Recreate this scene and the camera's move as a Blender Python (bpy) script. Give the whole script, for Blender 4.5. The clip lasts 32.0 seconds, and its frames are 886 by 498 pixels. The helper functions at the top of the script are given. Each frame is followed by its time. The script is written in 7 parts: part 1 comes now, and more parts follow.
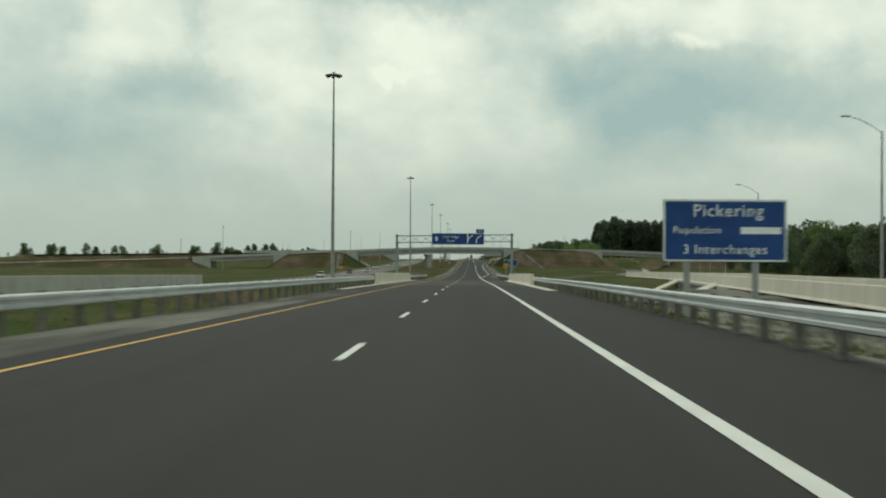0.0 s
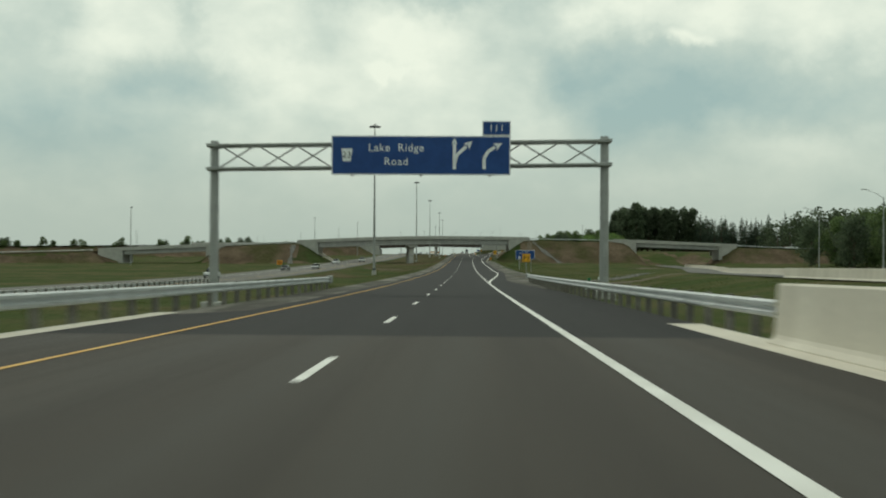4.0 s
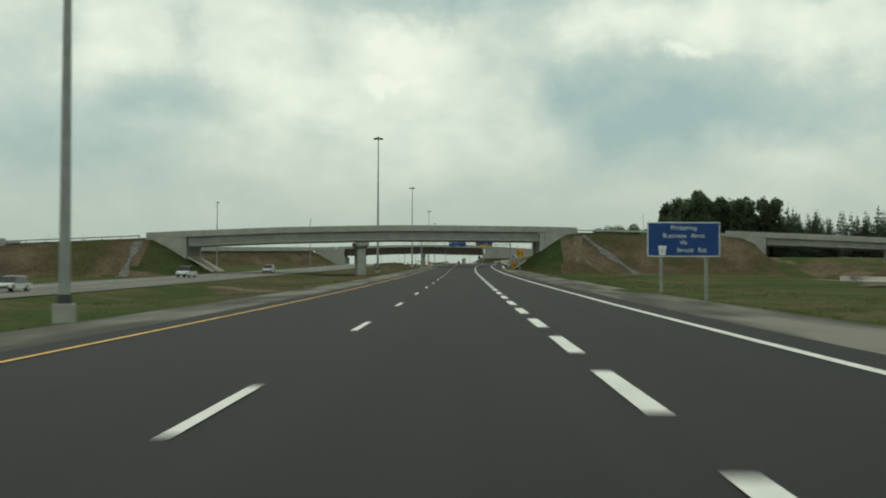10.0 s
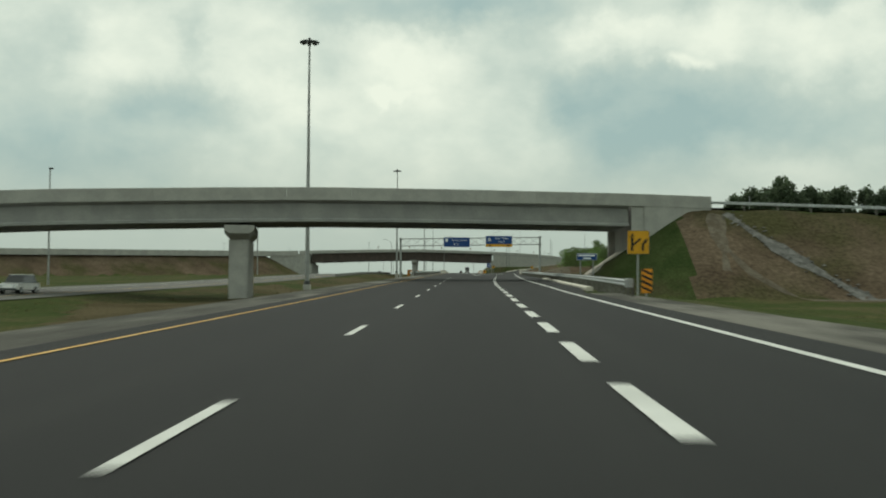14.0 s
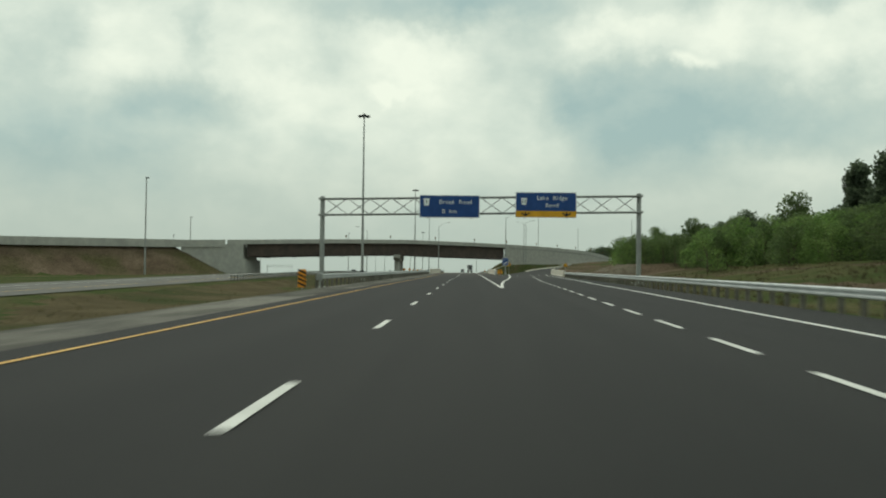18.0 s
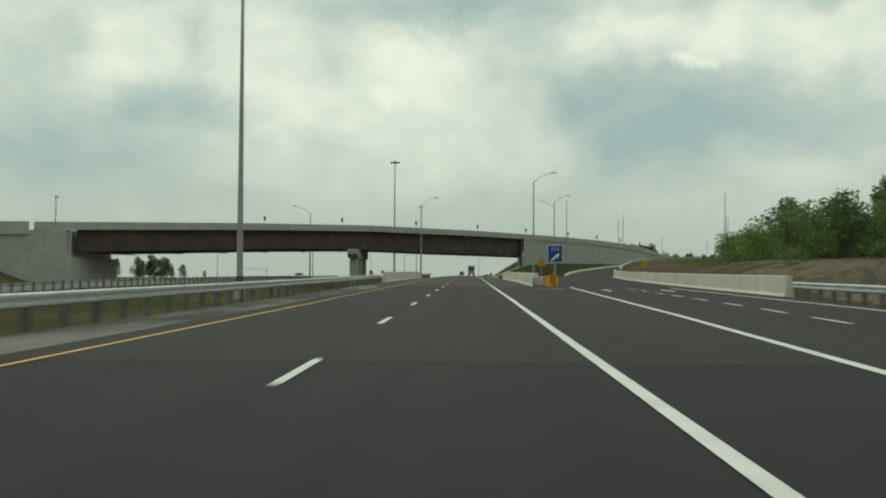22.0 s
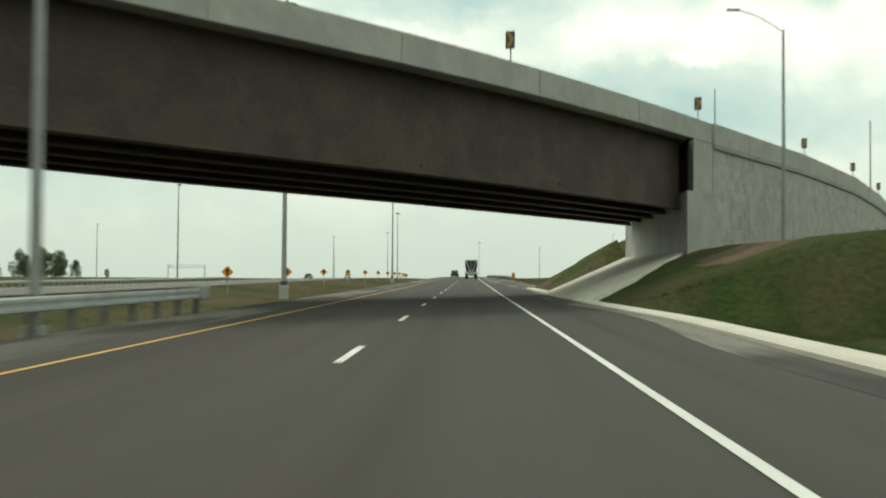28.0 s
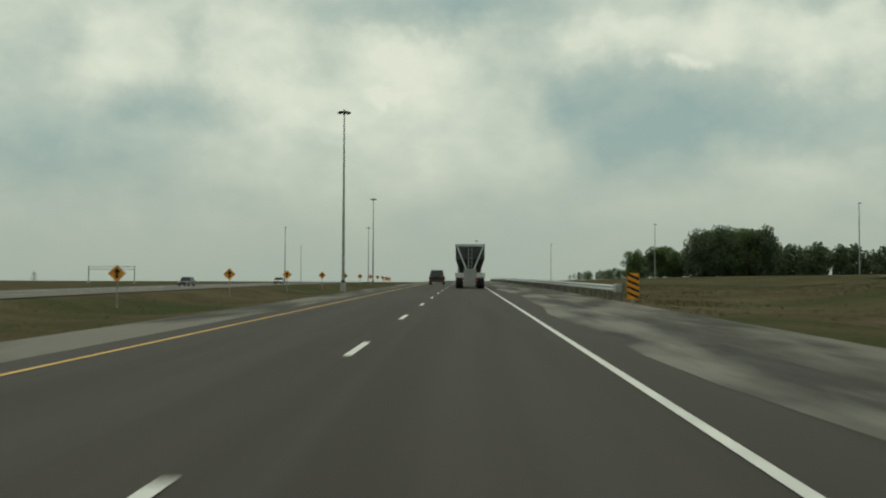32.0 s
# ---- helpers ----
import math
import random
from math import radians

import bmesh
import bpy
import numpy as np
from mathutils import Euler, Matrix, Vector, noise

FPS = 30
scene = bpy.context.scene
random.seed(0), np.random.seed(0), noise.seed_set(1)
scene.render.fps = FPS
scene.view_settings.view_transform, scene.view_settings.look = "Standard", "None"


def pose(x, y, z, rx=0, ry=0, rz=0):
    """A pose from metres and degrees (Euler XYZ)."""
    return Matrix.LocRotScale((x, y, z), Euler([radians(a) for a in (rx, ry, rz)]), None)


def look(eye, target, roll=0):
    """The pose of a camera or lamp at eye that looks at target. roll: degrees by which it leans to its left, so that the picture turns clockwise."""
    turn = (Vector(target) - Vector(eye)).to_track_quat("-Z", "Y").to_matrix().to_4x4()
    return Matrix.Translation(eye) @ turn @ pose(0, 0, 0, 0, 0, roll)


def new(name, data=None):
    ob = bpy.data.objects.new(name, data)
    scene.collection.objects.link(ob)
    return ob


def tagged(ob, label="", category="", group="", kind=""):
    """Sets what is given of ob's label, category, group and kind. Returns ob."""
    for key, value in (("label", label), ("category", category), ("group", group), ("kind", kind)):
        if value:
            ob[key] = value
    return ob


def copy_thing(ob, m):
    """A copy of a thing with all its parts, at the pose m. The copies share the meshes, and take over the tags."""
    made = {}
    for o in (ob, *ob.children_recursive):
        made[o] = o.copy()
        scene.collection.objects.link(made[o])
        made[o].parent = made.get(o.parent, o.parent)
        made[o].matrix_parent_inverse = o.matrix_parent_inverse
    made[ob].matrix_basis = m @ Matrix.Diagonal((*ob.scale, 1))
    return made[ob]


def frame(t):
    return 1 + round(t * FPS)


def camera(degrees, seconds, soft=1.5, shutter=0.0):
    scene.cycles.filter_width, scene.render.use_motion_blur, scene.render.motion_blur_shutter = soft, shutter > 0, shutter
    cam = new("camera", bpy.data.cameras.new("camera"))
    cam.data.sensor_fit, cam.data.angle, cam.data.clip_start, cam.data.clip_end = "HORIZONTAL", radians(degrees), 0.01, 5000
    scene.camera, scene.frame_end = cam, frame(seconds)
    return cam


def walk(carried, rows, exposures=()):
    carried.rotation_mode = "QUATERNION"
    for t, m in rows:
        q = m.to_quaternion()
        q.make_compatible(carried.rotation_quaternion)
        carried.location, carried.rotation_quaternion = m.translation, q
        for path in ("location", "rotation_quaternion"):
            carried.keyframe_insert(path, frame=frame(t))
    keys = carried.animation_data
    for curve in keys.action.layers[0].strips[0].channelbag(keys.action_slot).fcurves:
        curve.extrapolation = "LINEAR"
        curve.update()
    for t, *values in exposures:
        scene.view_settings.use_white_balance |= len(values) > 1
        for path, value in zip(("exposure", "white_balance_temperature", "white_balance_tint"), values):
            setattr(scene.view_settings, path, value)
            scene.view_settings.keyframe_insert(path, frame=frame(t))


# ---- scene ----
# ------------------------------------------------------------------ camera
cam = camera(47.95, 32.0, soft=2.0, shutter=0.5)
PATH = [
    (0.0, pose(-0.164, 0.000, 1.136, 90.677, -0.343, 1.610)),
    (0.5, pose(-0.172, 15.342, 0.983, 90.711, -0.215, 1.528)),
    (1.0, pose(-0.193, 30.733, 0.847, 90.718, -0.308, 1.479)),
    (1.5, pose(-0.163, 46.077, 0.711, 90.672, -0.324, 1.419)),
    (2.0, pose(-0.149, 61.414, 0.552, 90.581, -0.419, 1.381)),
    (2.5, pose(-0.100, 76.691, 0.377, 90.603, -0.831, 1.326)),
    (3.0, pose(-0.093, 91.991, 0.192, 90.562, -0.767, 1.340)),
    (3.5, pose(-0.115, 107.417, -0.006, 90.573, -0.458, 1.479)),
    (4.0, pose(-0.119, 122.733, -0.208, 90.476, -0.348, 1.341)),
    (4.5, pose(-0.093, 137.986, -0.413, 90.451, -0.291, 1.274)),
    (5.0, pose(-0.072, 153.211, -0.613, 90.522, -0.215, 1.373)),
    (5.5, pose(-0.095, 168.438, -0.800, 90.658, -0.133, 1.542)),
    (6.0, pose(-0.080, 183.688, -0.973, 90.646, -0.150, 1.467)),
    (6.5, pose(-0.122, 199.012, -1.120, 90.661, -0.130, 1.396)),
    (7.0, pose(-0.098, 214.374, -1.215, 90.627, -0.279, 1.389)),
    (7.5, pose(-0.086, 229.758, -1.277, 90.897, -0.398, 1.355)),
    (8.0, pose(-0.064, 245.223, -1.337, 90.837, -0.233, 1.321)),
    (8.5, pose(-0.016, 260.749, -1.408, 90.894, -0.313, 1.310)),
    (9.0, pose(0.069, 276.084, -1.460, 91.101, -0.588, 1.276)),
    (9.5, pose(0.131, 291.301, -1.498, 91.096, -0.399, 1.212)),
    (10.0, pose(0.162, 306.371, -1.527, 91.221, -0.163, 1.198)),
    (10.5, pose(0.194, 321.443, -1.523, 91.269, -0.391, 1.331)),
    (11.0, pose(0.189, 336.554, -1.470, 91.365, -0.554, 1.457)),
    (11.5, pose(0.184, 351.725, -1.383, 91.437, -0.683, 1.551)),
    (12.0, pose(0.176, 366.913, -1.270, 91.505, -0.690, 1.536)),
    (12.5, pose(0.175, 382.097, -1.142, 91.584, -0.693, 1.423)),
    (13.0, pose(0.214, 397.332, -1.004, 91.706, -0.476, 1.340)),
    (13.5, pose(0.200, 412.515, -0.858, 91.755, -0.306, 1.415)),
    (14.0, pose(0.195, 427.558, -0.708, 91.787, -0.371, 1.386)),
    (14.5, pose(0.184, 442.516, -0.548, 91.838, -0.503, 1.475)),
    (15.0, pose(0.130, 457.424, -0.376, 91.939, -0.605, 1.708)),
    (15.5, pose(0.011, 472.310, -0.190, 92.085, -0.634, 1.925)),
    (16.0, pose(-0.095, 487.211, -0.002, 92.061, -0.577, 1.701)),
    (16.5, pose(-0.142, 502.109, 0.183, 92.012, -0.599, 1.490)),
    (17.0, pose(-0.142, 516.926, 0.364, 92.020, -0.659, 1.381)),
    (17.5, pose(-0.150, 531.637, 0.532, 91.954, -0.559, 1.492)),
    (18.0, pose(-0.164, 546.302, 0.687, 91.666, -0.622, 1.500)),
    (18.5, pose(-0.121, 561.002, 0.850, 92.110, -0.731, 1.317)),
    (19.0, pose(-0.056, 575.829, 1.018, 91.964, -0.546, 1.250)),
    (19.5, pose(-0.004, 590.662, 1.178, 91.932, -0.485, 1.289)),
    (20.0, pose(0.038, 605.494, 1.323, 91.865, -0.474, 1.310)),
    (20.5, pose(0.080, 619.821, 1.482, 91.863, -0.705, 1.321)),
    (21.0, pose(0.082, 634.170, 1.620, 91.834, -0.672, 1.411)),
    (21.5, pose(0.084, 648.560, 1.749, 91.834, -0.469, 1.531)),
    (22.0, pose(0.109, 663.020, 1.878, 91.783, -0.284, 1.609)),
    (22.5, pose(0.086, 677.615, 2.016, 91.806, -0.261, 1.610)),
    (23.0, pose(0.053, 692.425, 2.150, 91.860, -0.393, 1.615)),
    (23.5, pose(0.017, 707.452, 2.297, 91.842, -0.362, 1.564)),
    (24.0, pose(-0.025, 722.315, 2.451, 91.789, -0.208, 1.519)),
    (24.5, pose(-0.015, 736.987, 2.606, 91.729, -0.097, 1.490)),
    (25.0, pose(0.025, 751.640, 2.747, 91.830, -0.280, 1.472)),
    (25.5, pose(0.000, 766.293, 2.887, 91.873, -0.280, 1.478)),
    (26.0, pose(-0.009, 780.963, 3.030, 91.783, -0.376, 1.357)),
    (26.5, pose(0.001, 795.652, 3.168, 91.721, -0.452, 1.357)),
    (27.0, pose(-0.011, 810.364, 3.297, 91.712, -0.461, 1.521)),
    (27.5, pose(-0.073, 825.107, 3.414, 91.752, -0.413, 1.710)),
    (28.0, pose(-0.163, 839.904, 3.507, 91.690, -0.373, 1.522)),
    (28.5, pose(-0.170, 854.660, 3.577, 91.540, -0.160, 1.308)),
    (29.0, pose(-0.117, 869.368, 3.628, 91.255, -0.214, 1.068)),
    (29.5, pose(-0.110, 884.304, 3.658, 91.354, -0.296, 1.158)),
    (30.0, pose(-0.126, 899.226, 3.722, 91.636, -0.195, 1.219)),
    (30.5, pose(-0.107, 914.112, 3.812, 91.709, -0.026, 1.246)),
    (31.0, pose(-0.123, 928.956, 3.908, 91.613, 0.011, 1.322)),
    (31.5, pose(-0.186, 943.835, 4.010, 91.642, -0.074, 1.367)),
    (32.0, pose(-0.187, 958.654, 4.125, 91.845, -0.241, 1.303)),
]
EXPOSURES = [(0.0, 0.0, 6500, 10), (13.5, 0.0, 6500, 10), (15.0, 0.06, 6500, 10), (15.8, 0.16, 6500, 10), (16.4, 0.34, 6480, 10), (17.0, 0.45, 6480, 10), (17.6, 0.25, 6500, 10), (18.3, 0.0, 6500, 10), (23.0, -0.05, 6600, 10), (25.5, -0.05, 6700, 10), (27.5, 0.35, 6700, 10),
             (28.3, 0.55, 6700, 10), (29.1, 0.45, 6600, 10), (30.0, 0.1, 6600, 10), (31.0, -0.18, 6680, 10), (32.0, -0.25, 6680, 10)]
walk(cam, PATH, EXPOSURES)

# ------------------------------------------------------------------ sky and sun
SUN_EL, SUN_AZ = radians(52), radians(-20)   # azimuth from +y, to the left negative
world = bpy.data.worlds.new("overcast_sky")
scene.world = world
world.use_nodes = True


def nd(nt, kind, loc=(0, 0), **inputs):
    n = nt.nodes.new(kind)
    for k, v in inputs.items():
        if k in n.inputs:
            n.inputs[k].default_value = v
    return n


def ramp(nt, stops, src):
    r = nt.nodes.new("ShaderNodeValToRGB")
    e = r.color_ramp.elements
    while len(e) < len(stops):
        e.new(0.5)
    for el, (p, c) in zip(e, stops):
        el.position = p
        el.color = (*c, 1) if len(c) == 3 else c
    nt.links.new(src, r.inputs[0])
    return r.outputs[0]


def mix(nt, fac, a, b, mode="MIX"):
    m = nt.nodes.new("ShaderNodeMix")
    m.data_type = "RGBA"
    m.blend_type = mode
    for s, v in ((m.inputs[0], fac), (m.inputs[6], a), (m.inputs[7], b)):
        if hasattr(v, "is_output"):
            nt.links.new(v, s)
        elif isinstance(v, (int, float)):
            s.default_value = v
        else:
            s.default_value = (*v, 1)
    return m.outputs[2]


def maths(nt, op, a, b=None, c=None):
    m = nt.nodes.new("ShaderNodeMath")
    m.operation = op
    for s, v in zip(m.inputs, (a, b, c)):
        if v is None:
            continue
        if hasattr(v, "is_output"):
            nt.links.new(v, s)
        else:
            s.default_value = v
    return m.outputs[0]


def build_sky():
    nt = world.node_tree
    nt.nodes.clear()
    out = nt.nodes.new("ShaderNodeOutputWorld")
    bg = nt.nodes.new("ShaderNodeBackground")
    tc = nt.nodes.new("ShaderNodeTexCoord")
    sky = nt.nodes.new("ShaderNodeTexSky")
    sky.sky_type = "NISHITA"
    sky.sun_disc = False
    sky.sun_elevation = SUN_EL
    sky.sun_rotation = SUN_AZ
    sky.dust_density = 4.0
    sep = nt.nodes.new("ShaderNodeSeparateXYZ")
    nt.links.new(tc.outputs["Generated"], sep.inputs[0])
    up = maths(nt, "MAXIMUM", sep.outputs[2], 0.0)

    def vec(x, y, z=0.0):
        c = nt.nodes.new("ShaderNodeCombineXYZ")
        for k, v in enumerate((x, y, z)):
            if hasattr(v, "is_output"):
                nt.links.new(v, c.inputs[k])
            else:
                c.inputs[k].default_value = v
        return c.outputs[0]

    def vmath(op, a, b):
        m = nt.nodes.new("ShaderNodeVectorMath")
        m.operation = op
        for k, v in enumerate((a, b)):
            if hasattr(v, "is_output"):
                nt.links.new(v, m.inputs[k])
            else:
                m.inputs[k].default_value = v
        return m

    def noise(src, sc, det, ro, di):
        n = nd(nt, "ShaderNodeTexNoise", Scale=sc, Detail=det, Roughness=ro, Distortion=di)
        nt.links.new(src, n.inputs["Vector"])
        return n
    # soft heaps in the cover, wider than they are high
    mp = nt.nodes.new("ShaderNodeMapping")
    mp.inputs["Location"].default_value = (0.35, 0.6, 0.0)
    mp.inputs["Scale"].default_value = (1.0, 1.0, 1.55)
    nt.links.new(tc.outputs["Generated"], mp.inputs[0])
    cover = maths(nt, "MULTIPLY", maths(nt, "SUBTRACT", noise(mp.outputs[0], 5.0, 3.0, 0.5, 0.2).outputs[0], 0.5), 0.16)
    for sc, det, ro, amount in ((14.0, 5.0, 0.55, 0.20), (40.0, 3.0, 0.5, 0.06)):
        n = noise(mp.outputs[0], sc, det, ro, 0.15).outputs[0]
        cover = maths(nt, "ADD", cover, maths(nt, "MULTIPLY", maths(nt, "SUBTRACT", n, 0.5), amount))
    cover = maths(nt, "ADD", cover, 0.488)
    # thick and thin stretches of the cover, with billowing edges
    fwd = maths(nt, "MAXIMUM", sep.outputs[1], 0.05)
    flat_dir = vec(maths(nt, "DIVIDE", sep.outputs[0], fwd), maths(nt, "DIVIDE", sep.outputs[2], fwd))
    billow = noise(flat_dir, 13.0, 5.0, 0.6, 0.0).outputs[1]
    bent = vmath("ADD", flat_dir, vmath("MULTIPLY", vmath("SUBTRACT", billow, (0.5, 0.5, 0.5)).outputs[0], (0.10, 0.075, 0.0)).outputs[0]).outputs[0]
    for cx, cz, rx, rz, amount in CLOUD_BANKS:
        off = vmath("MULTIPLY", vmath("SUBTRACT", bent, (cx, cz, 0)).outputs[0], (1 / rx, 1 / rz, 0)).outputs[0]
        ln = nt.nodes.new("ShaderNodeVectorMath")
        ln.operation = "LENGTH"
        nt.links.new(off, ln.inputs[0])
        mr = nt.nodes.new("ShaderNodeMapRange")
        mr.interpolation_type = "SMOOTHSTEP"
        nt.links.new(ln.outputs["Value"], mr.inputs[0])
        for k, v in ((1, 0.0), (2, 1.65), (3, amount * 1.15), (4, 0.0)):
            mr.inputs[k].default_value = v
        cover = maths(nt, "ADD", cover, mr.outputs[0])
    cloud = ramp(nt, [(0.30, SKY_DARK), (0.46, SKY_MID), (0.64, SKY_LIGHT)], cover)
    # the clear-sky model shows faintly through the thin parts
    cloud = mix(nt, 0.06, cloud, mix(nt, 1.0, sky.outputs[0], (0.08, 0.08, 0.08), "MULTIPLY"))
    haze = ramp(nt, [(0.0, (1, 1, 1)), (0.045, (0.75, 0.75, 0.75)), (0.14, (0, 0, 0))], up)
    nt.links.new(mix(nt, haze, cloud, SKY_HAZE), bg.inputs[0])
    bg.inputs[1].default_value = 1.0
    nt.links.new(bg.outputs[0], out.inputs[0])


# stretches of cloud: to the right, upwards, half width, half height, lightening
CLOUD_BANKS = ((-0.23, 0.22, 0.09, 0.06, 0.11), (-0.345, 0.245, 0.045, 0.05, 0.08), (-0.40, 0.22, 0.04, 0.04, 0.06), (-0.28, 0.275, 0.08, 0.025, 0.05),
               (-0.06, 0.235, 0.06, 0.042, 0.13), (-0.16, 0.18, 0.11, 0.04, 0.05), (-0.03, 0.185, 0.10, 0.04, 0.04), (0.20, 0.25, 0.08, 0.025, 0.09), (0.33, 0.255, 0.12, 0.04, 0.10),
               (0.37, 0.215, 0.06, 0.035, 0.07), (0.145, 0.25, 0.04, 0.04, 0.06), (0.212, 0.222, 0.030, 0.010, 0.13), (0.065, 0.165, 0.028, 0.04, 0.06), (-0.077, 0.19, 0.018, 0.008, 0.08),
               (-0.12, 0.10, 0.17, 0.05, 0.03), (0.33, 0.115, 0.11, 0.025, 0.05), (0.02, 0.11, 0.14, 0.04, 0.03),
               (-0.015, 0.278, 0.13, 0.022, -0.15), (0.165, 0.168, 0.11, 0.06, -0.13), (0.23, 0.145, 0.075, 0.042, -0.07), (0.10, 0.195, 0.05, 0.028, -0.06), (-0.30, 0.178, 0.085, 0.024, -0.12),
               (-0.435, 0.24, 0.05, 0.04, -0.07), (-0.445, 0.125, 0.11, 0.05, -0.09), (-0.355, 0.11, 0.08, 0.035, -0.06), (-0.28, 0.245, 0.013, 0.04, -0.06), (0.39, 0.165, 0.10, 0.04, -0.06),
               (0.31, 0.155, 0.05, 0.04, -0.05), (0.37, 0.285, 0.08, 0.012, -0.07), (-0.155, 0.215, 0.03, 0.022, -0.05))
SKY_DARK, SKY_MID, SKY_LIGHT, SKY_HAZE = (0.345, 0.49, 0.462), (0.535, 0.645, 0.56), (0.86, 0.93, 0.775), (0.43, 0.51, 0.44)
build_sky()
sun = new("sun", bpy.data.lights.new("sun", "SUN"))
sun.data.energy, sun.data.angle, sun.data.color = 0.9, radians(14), (1.0, 0.95, 0.86)
sun.matrix_world = look((0, 0, 0), (-math.sin(SUN_AZ) * math.cos(SUN_EL), -math.cos(SUN_AZ) * math.cos(SUN_EL), -math.sin(SUN_EL)))


# ------------------------------------------------------------------ materials
def material(name, base, rough=0.8, metal=0.0, second=None, scale=1.0, fine=30.0, fine_amount=0.25, bump=0.2, bump_scale=40.0, stops=(0.4, 0.62),
             obj_random=0.0, island=0.0, spec=0.3, stretch=None, third=None, third_scale=0.1):
    m = bpy.data.materials.new(name)
    m.use_nodes = True
    nt = m.node_tree
    b = nt.nodes["Principled BSDF"]
    b.inputs["Roughness"].default_value = rough
    b.inputs["Metallic"].default_value = metal
    b.inputs["Specular IOR Level"].default_value = spec
    geo = nt.nodes.new("ShaderNodeNewGeometry")
    pos = geo.outputs["Position"]
    if stretch:
        mp = nt.nodes.new("ShaderNodeMapping")
        mp.inputs["Scale"].default_value = stretch
        nt.links.new(pos, mp.inputs[0])
        pos = mp.outputs[0]
    big = nd(nt, "ShaderNodeTexNoise", Scale=scale, Detail=5.0, Roughness=0.6)
    nt.links.new(pos, big.inputs["Vector"])
    col = ramp(nt, [(stops[0], base), (stops[1], second or tuple(min(1, c * 1.18) for c in base))], big.outputs[0])
    if third:
        t3 = nd(nt, "ShaderNodeTexNoise", Scale=third_scale, Detail=4.0, Roughness=0.55)
        nt.links.new(pos, t3.inputs["Vector"])
        f3 = ramp(nt, [(0.47, (0, 0, 0)), (0.62, (1, 1, 1))], t3.outputs[0])
        col = mix(nt, f3, col, third)
    small = nd(nt, "ShaderNodeTexNoise", Scale=fine, Detail=4.0, Roughness=0.7)
    nt.links.new(geo.outputs["Position"], small.inputs["Vector"])
    lo, hi = 1 - fine_amount, 1 + fine_amount
    shade = ramp(nt, [(0.3, (lo, lo, lo)), (0.7, (hi, hi, hi))], small.outputs[0])
    col = mix(nt, 1.0, col, shade, "MULTIPLY")
    for amount, src in ((obj_random, "ShaderNodeObjectInfo"), (island, None)):
        if amount:
            val = nt.nodes.new(src).outputs["Random"] if src else geo.outputs["Random Per Island"]
            r = ramp(nt, [(0.0, (1 - amount,) * 3), (1.0, (1 + amount,) * 3)], val)
            col = mix(nt, 1.0, col, r, "MULTIPLY")
    nt.links.new(col, b.inputs["Base Color"])
    if bump:
        bt = nd(nt, "ShaderNodeTexNoise", Scale=bump_scale, Detail=3.0)
        nt.links.new(geo.outputs["Position"], bt.inputs["Vector"])
        bp = nd(nt, "ShaderNodeBump", Strength=bump, Distance=0.02)
        nt.links.new(bt.outputs[0], bp.inputs["Height"])
        nt.links.new(bp.outputs[0], b.inputs["Normal"])
    return m


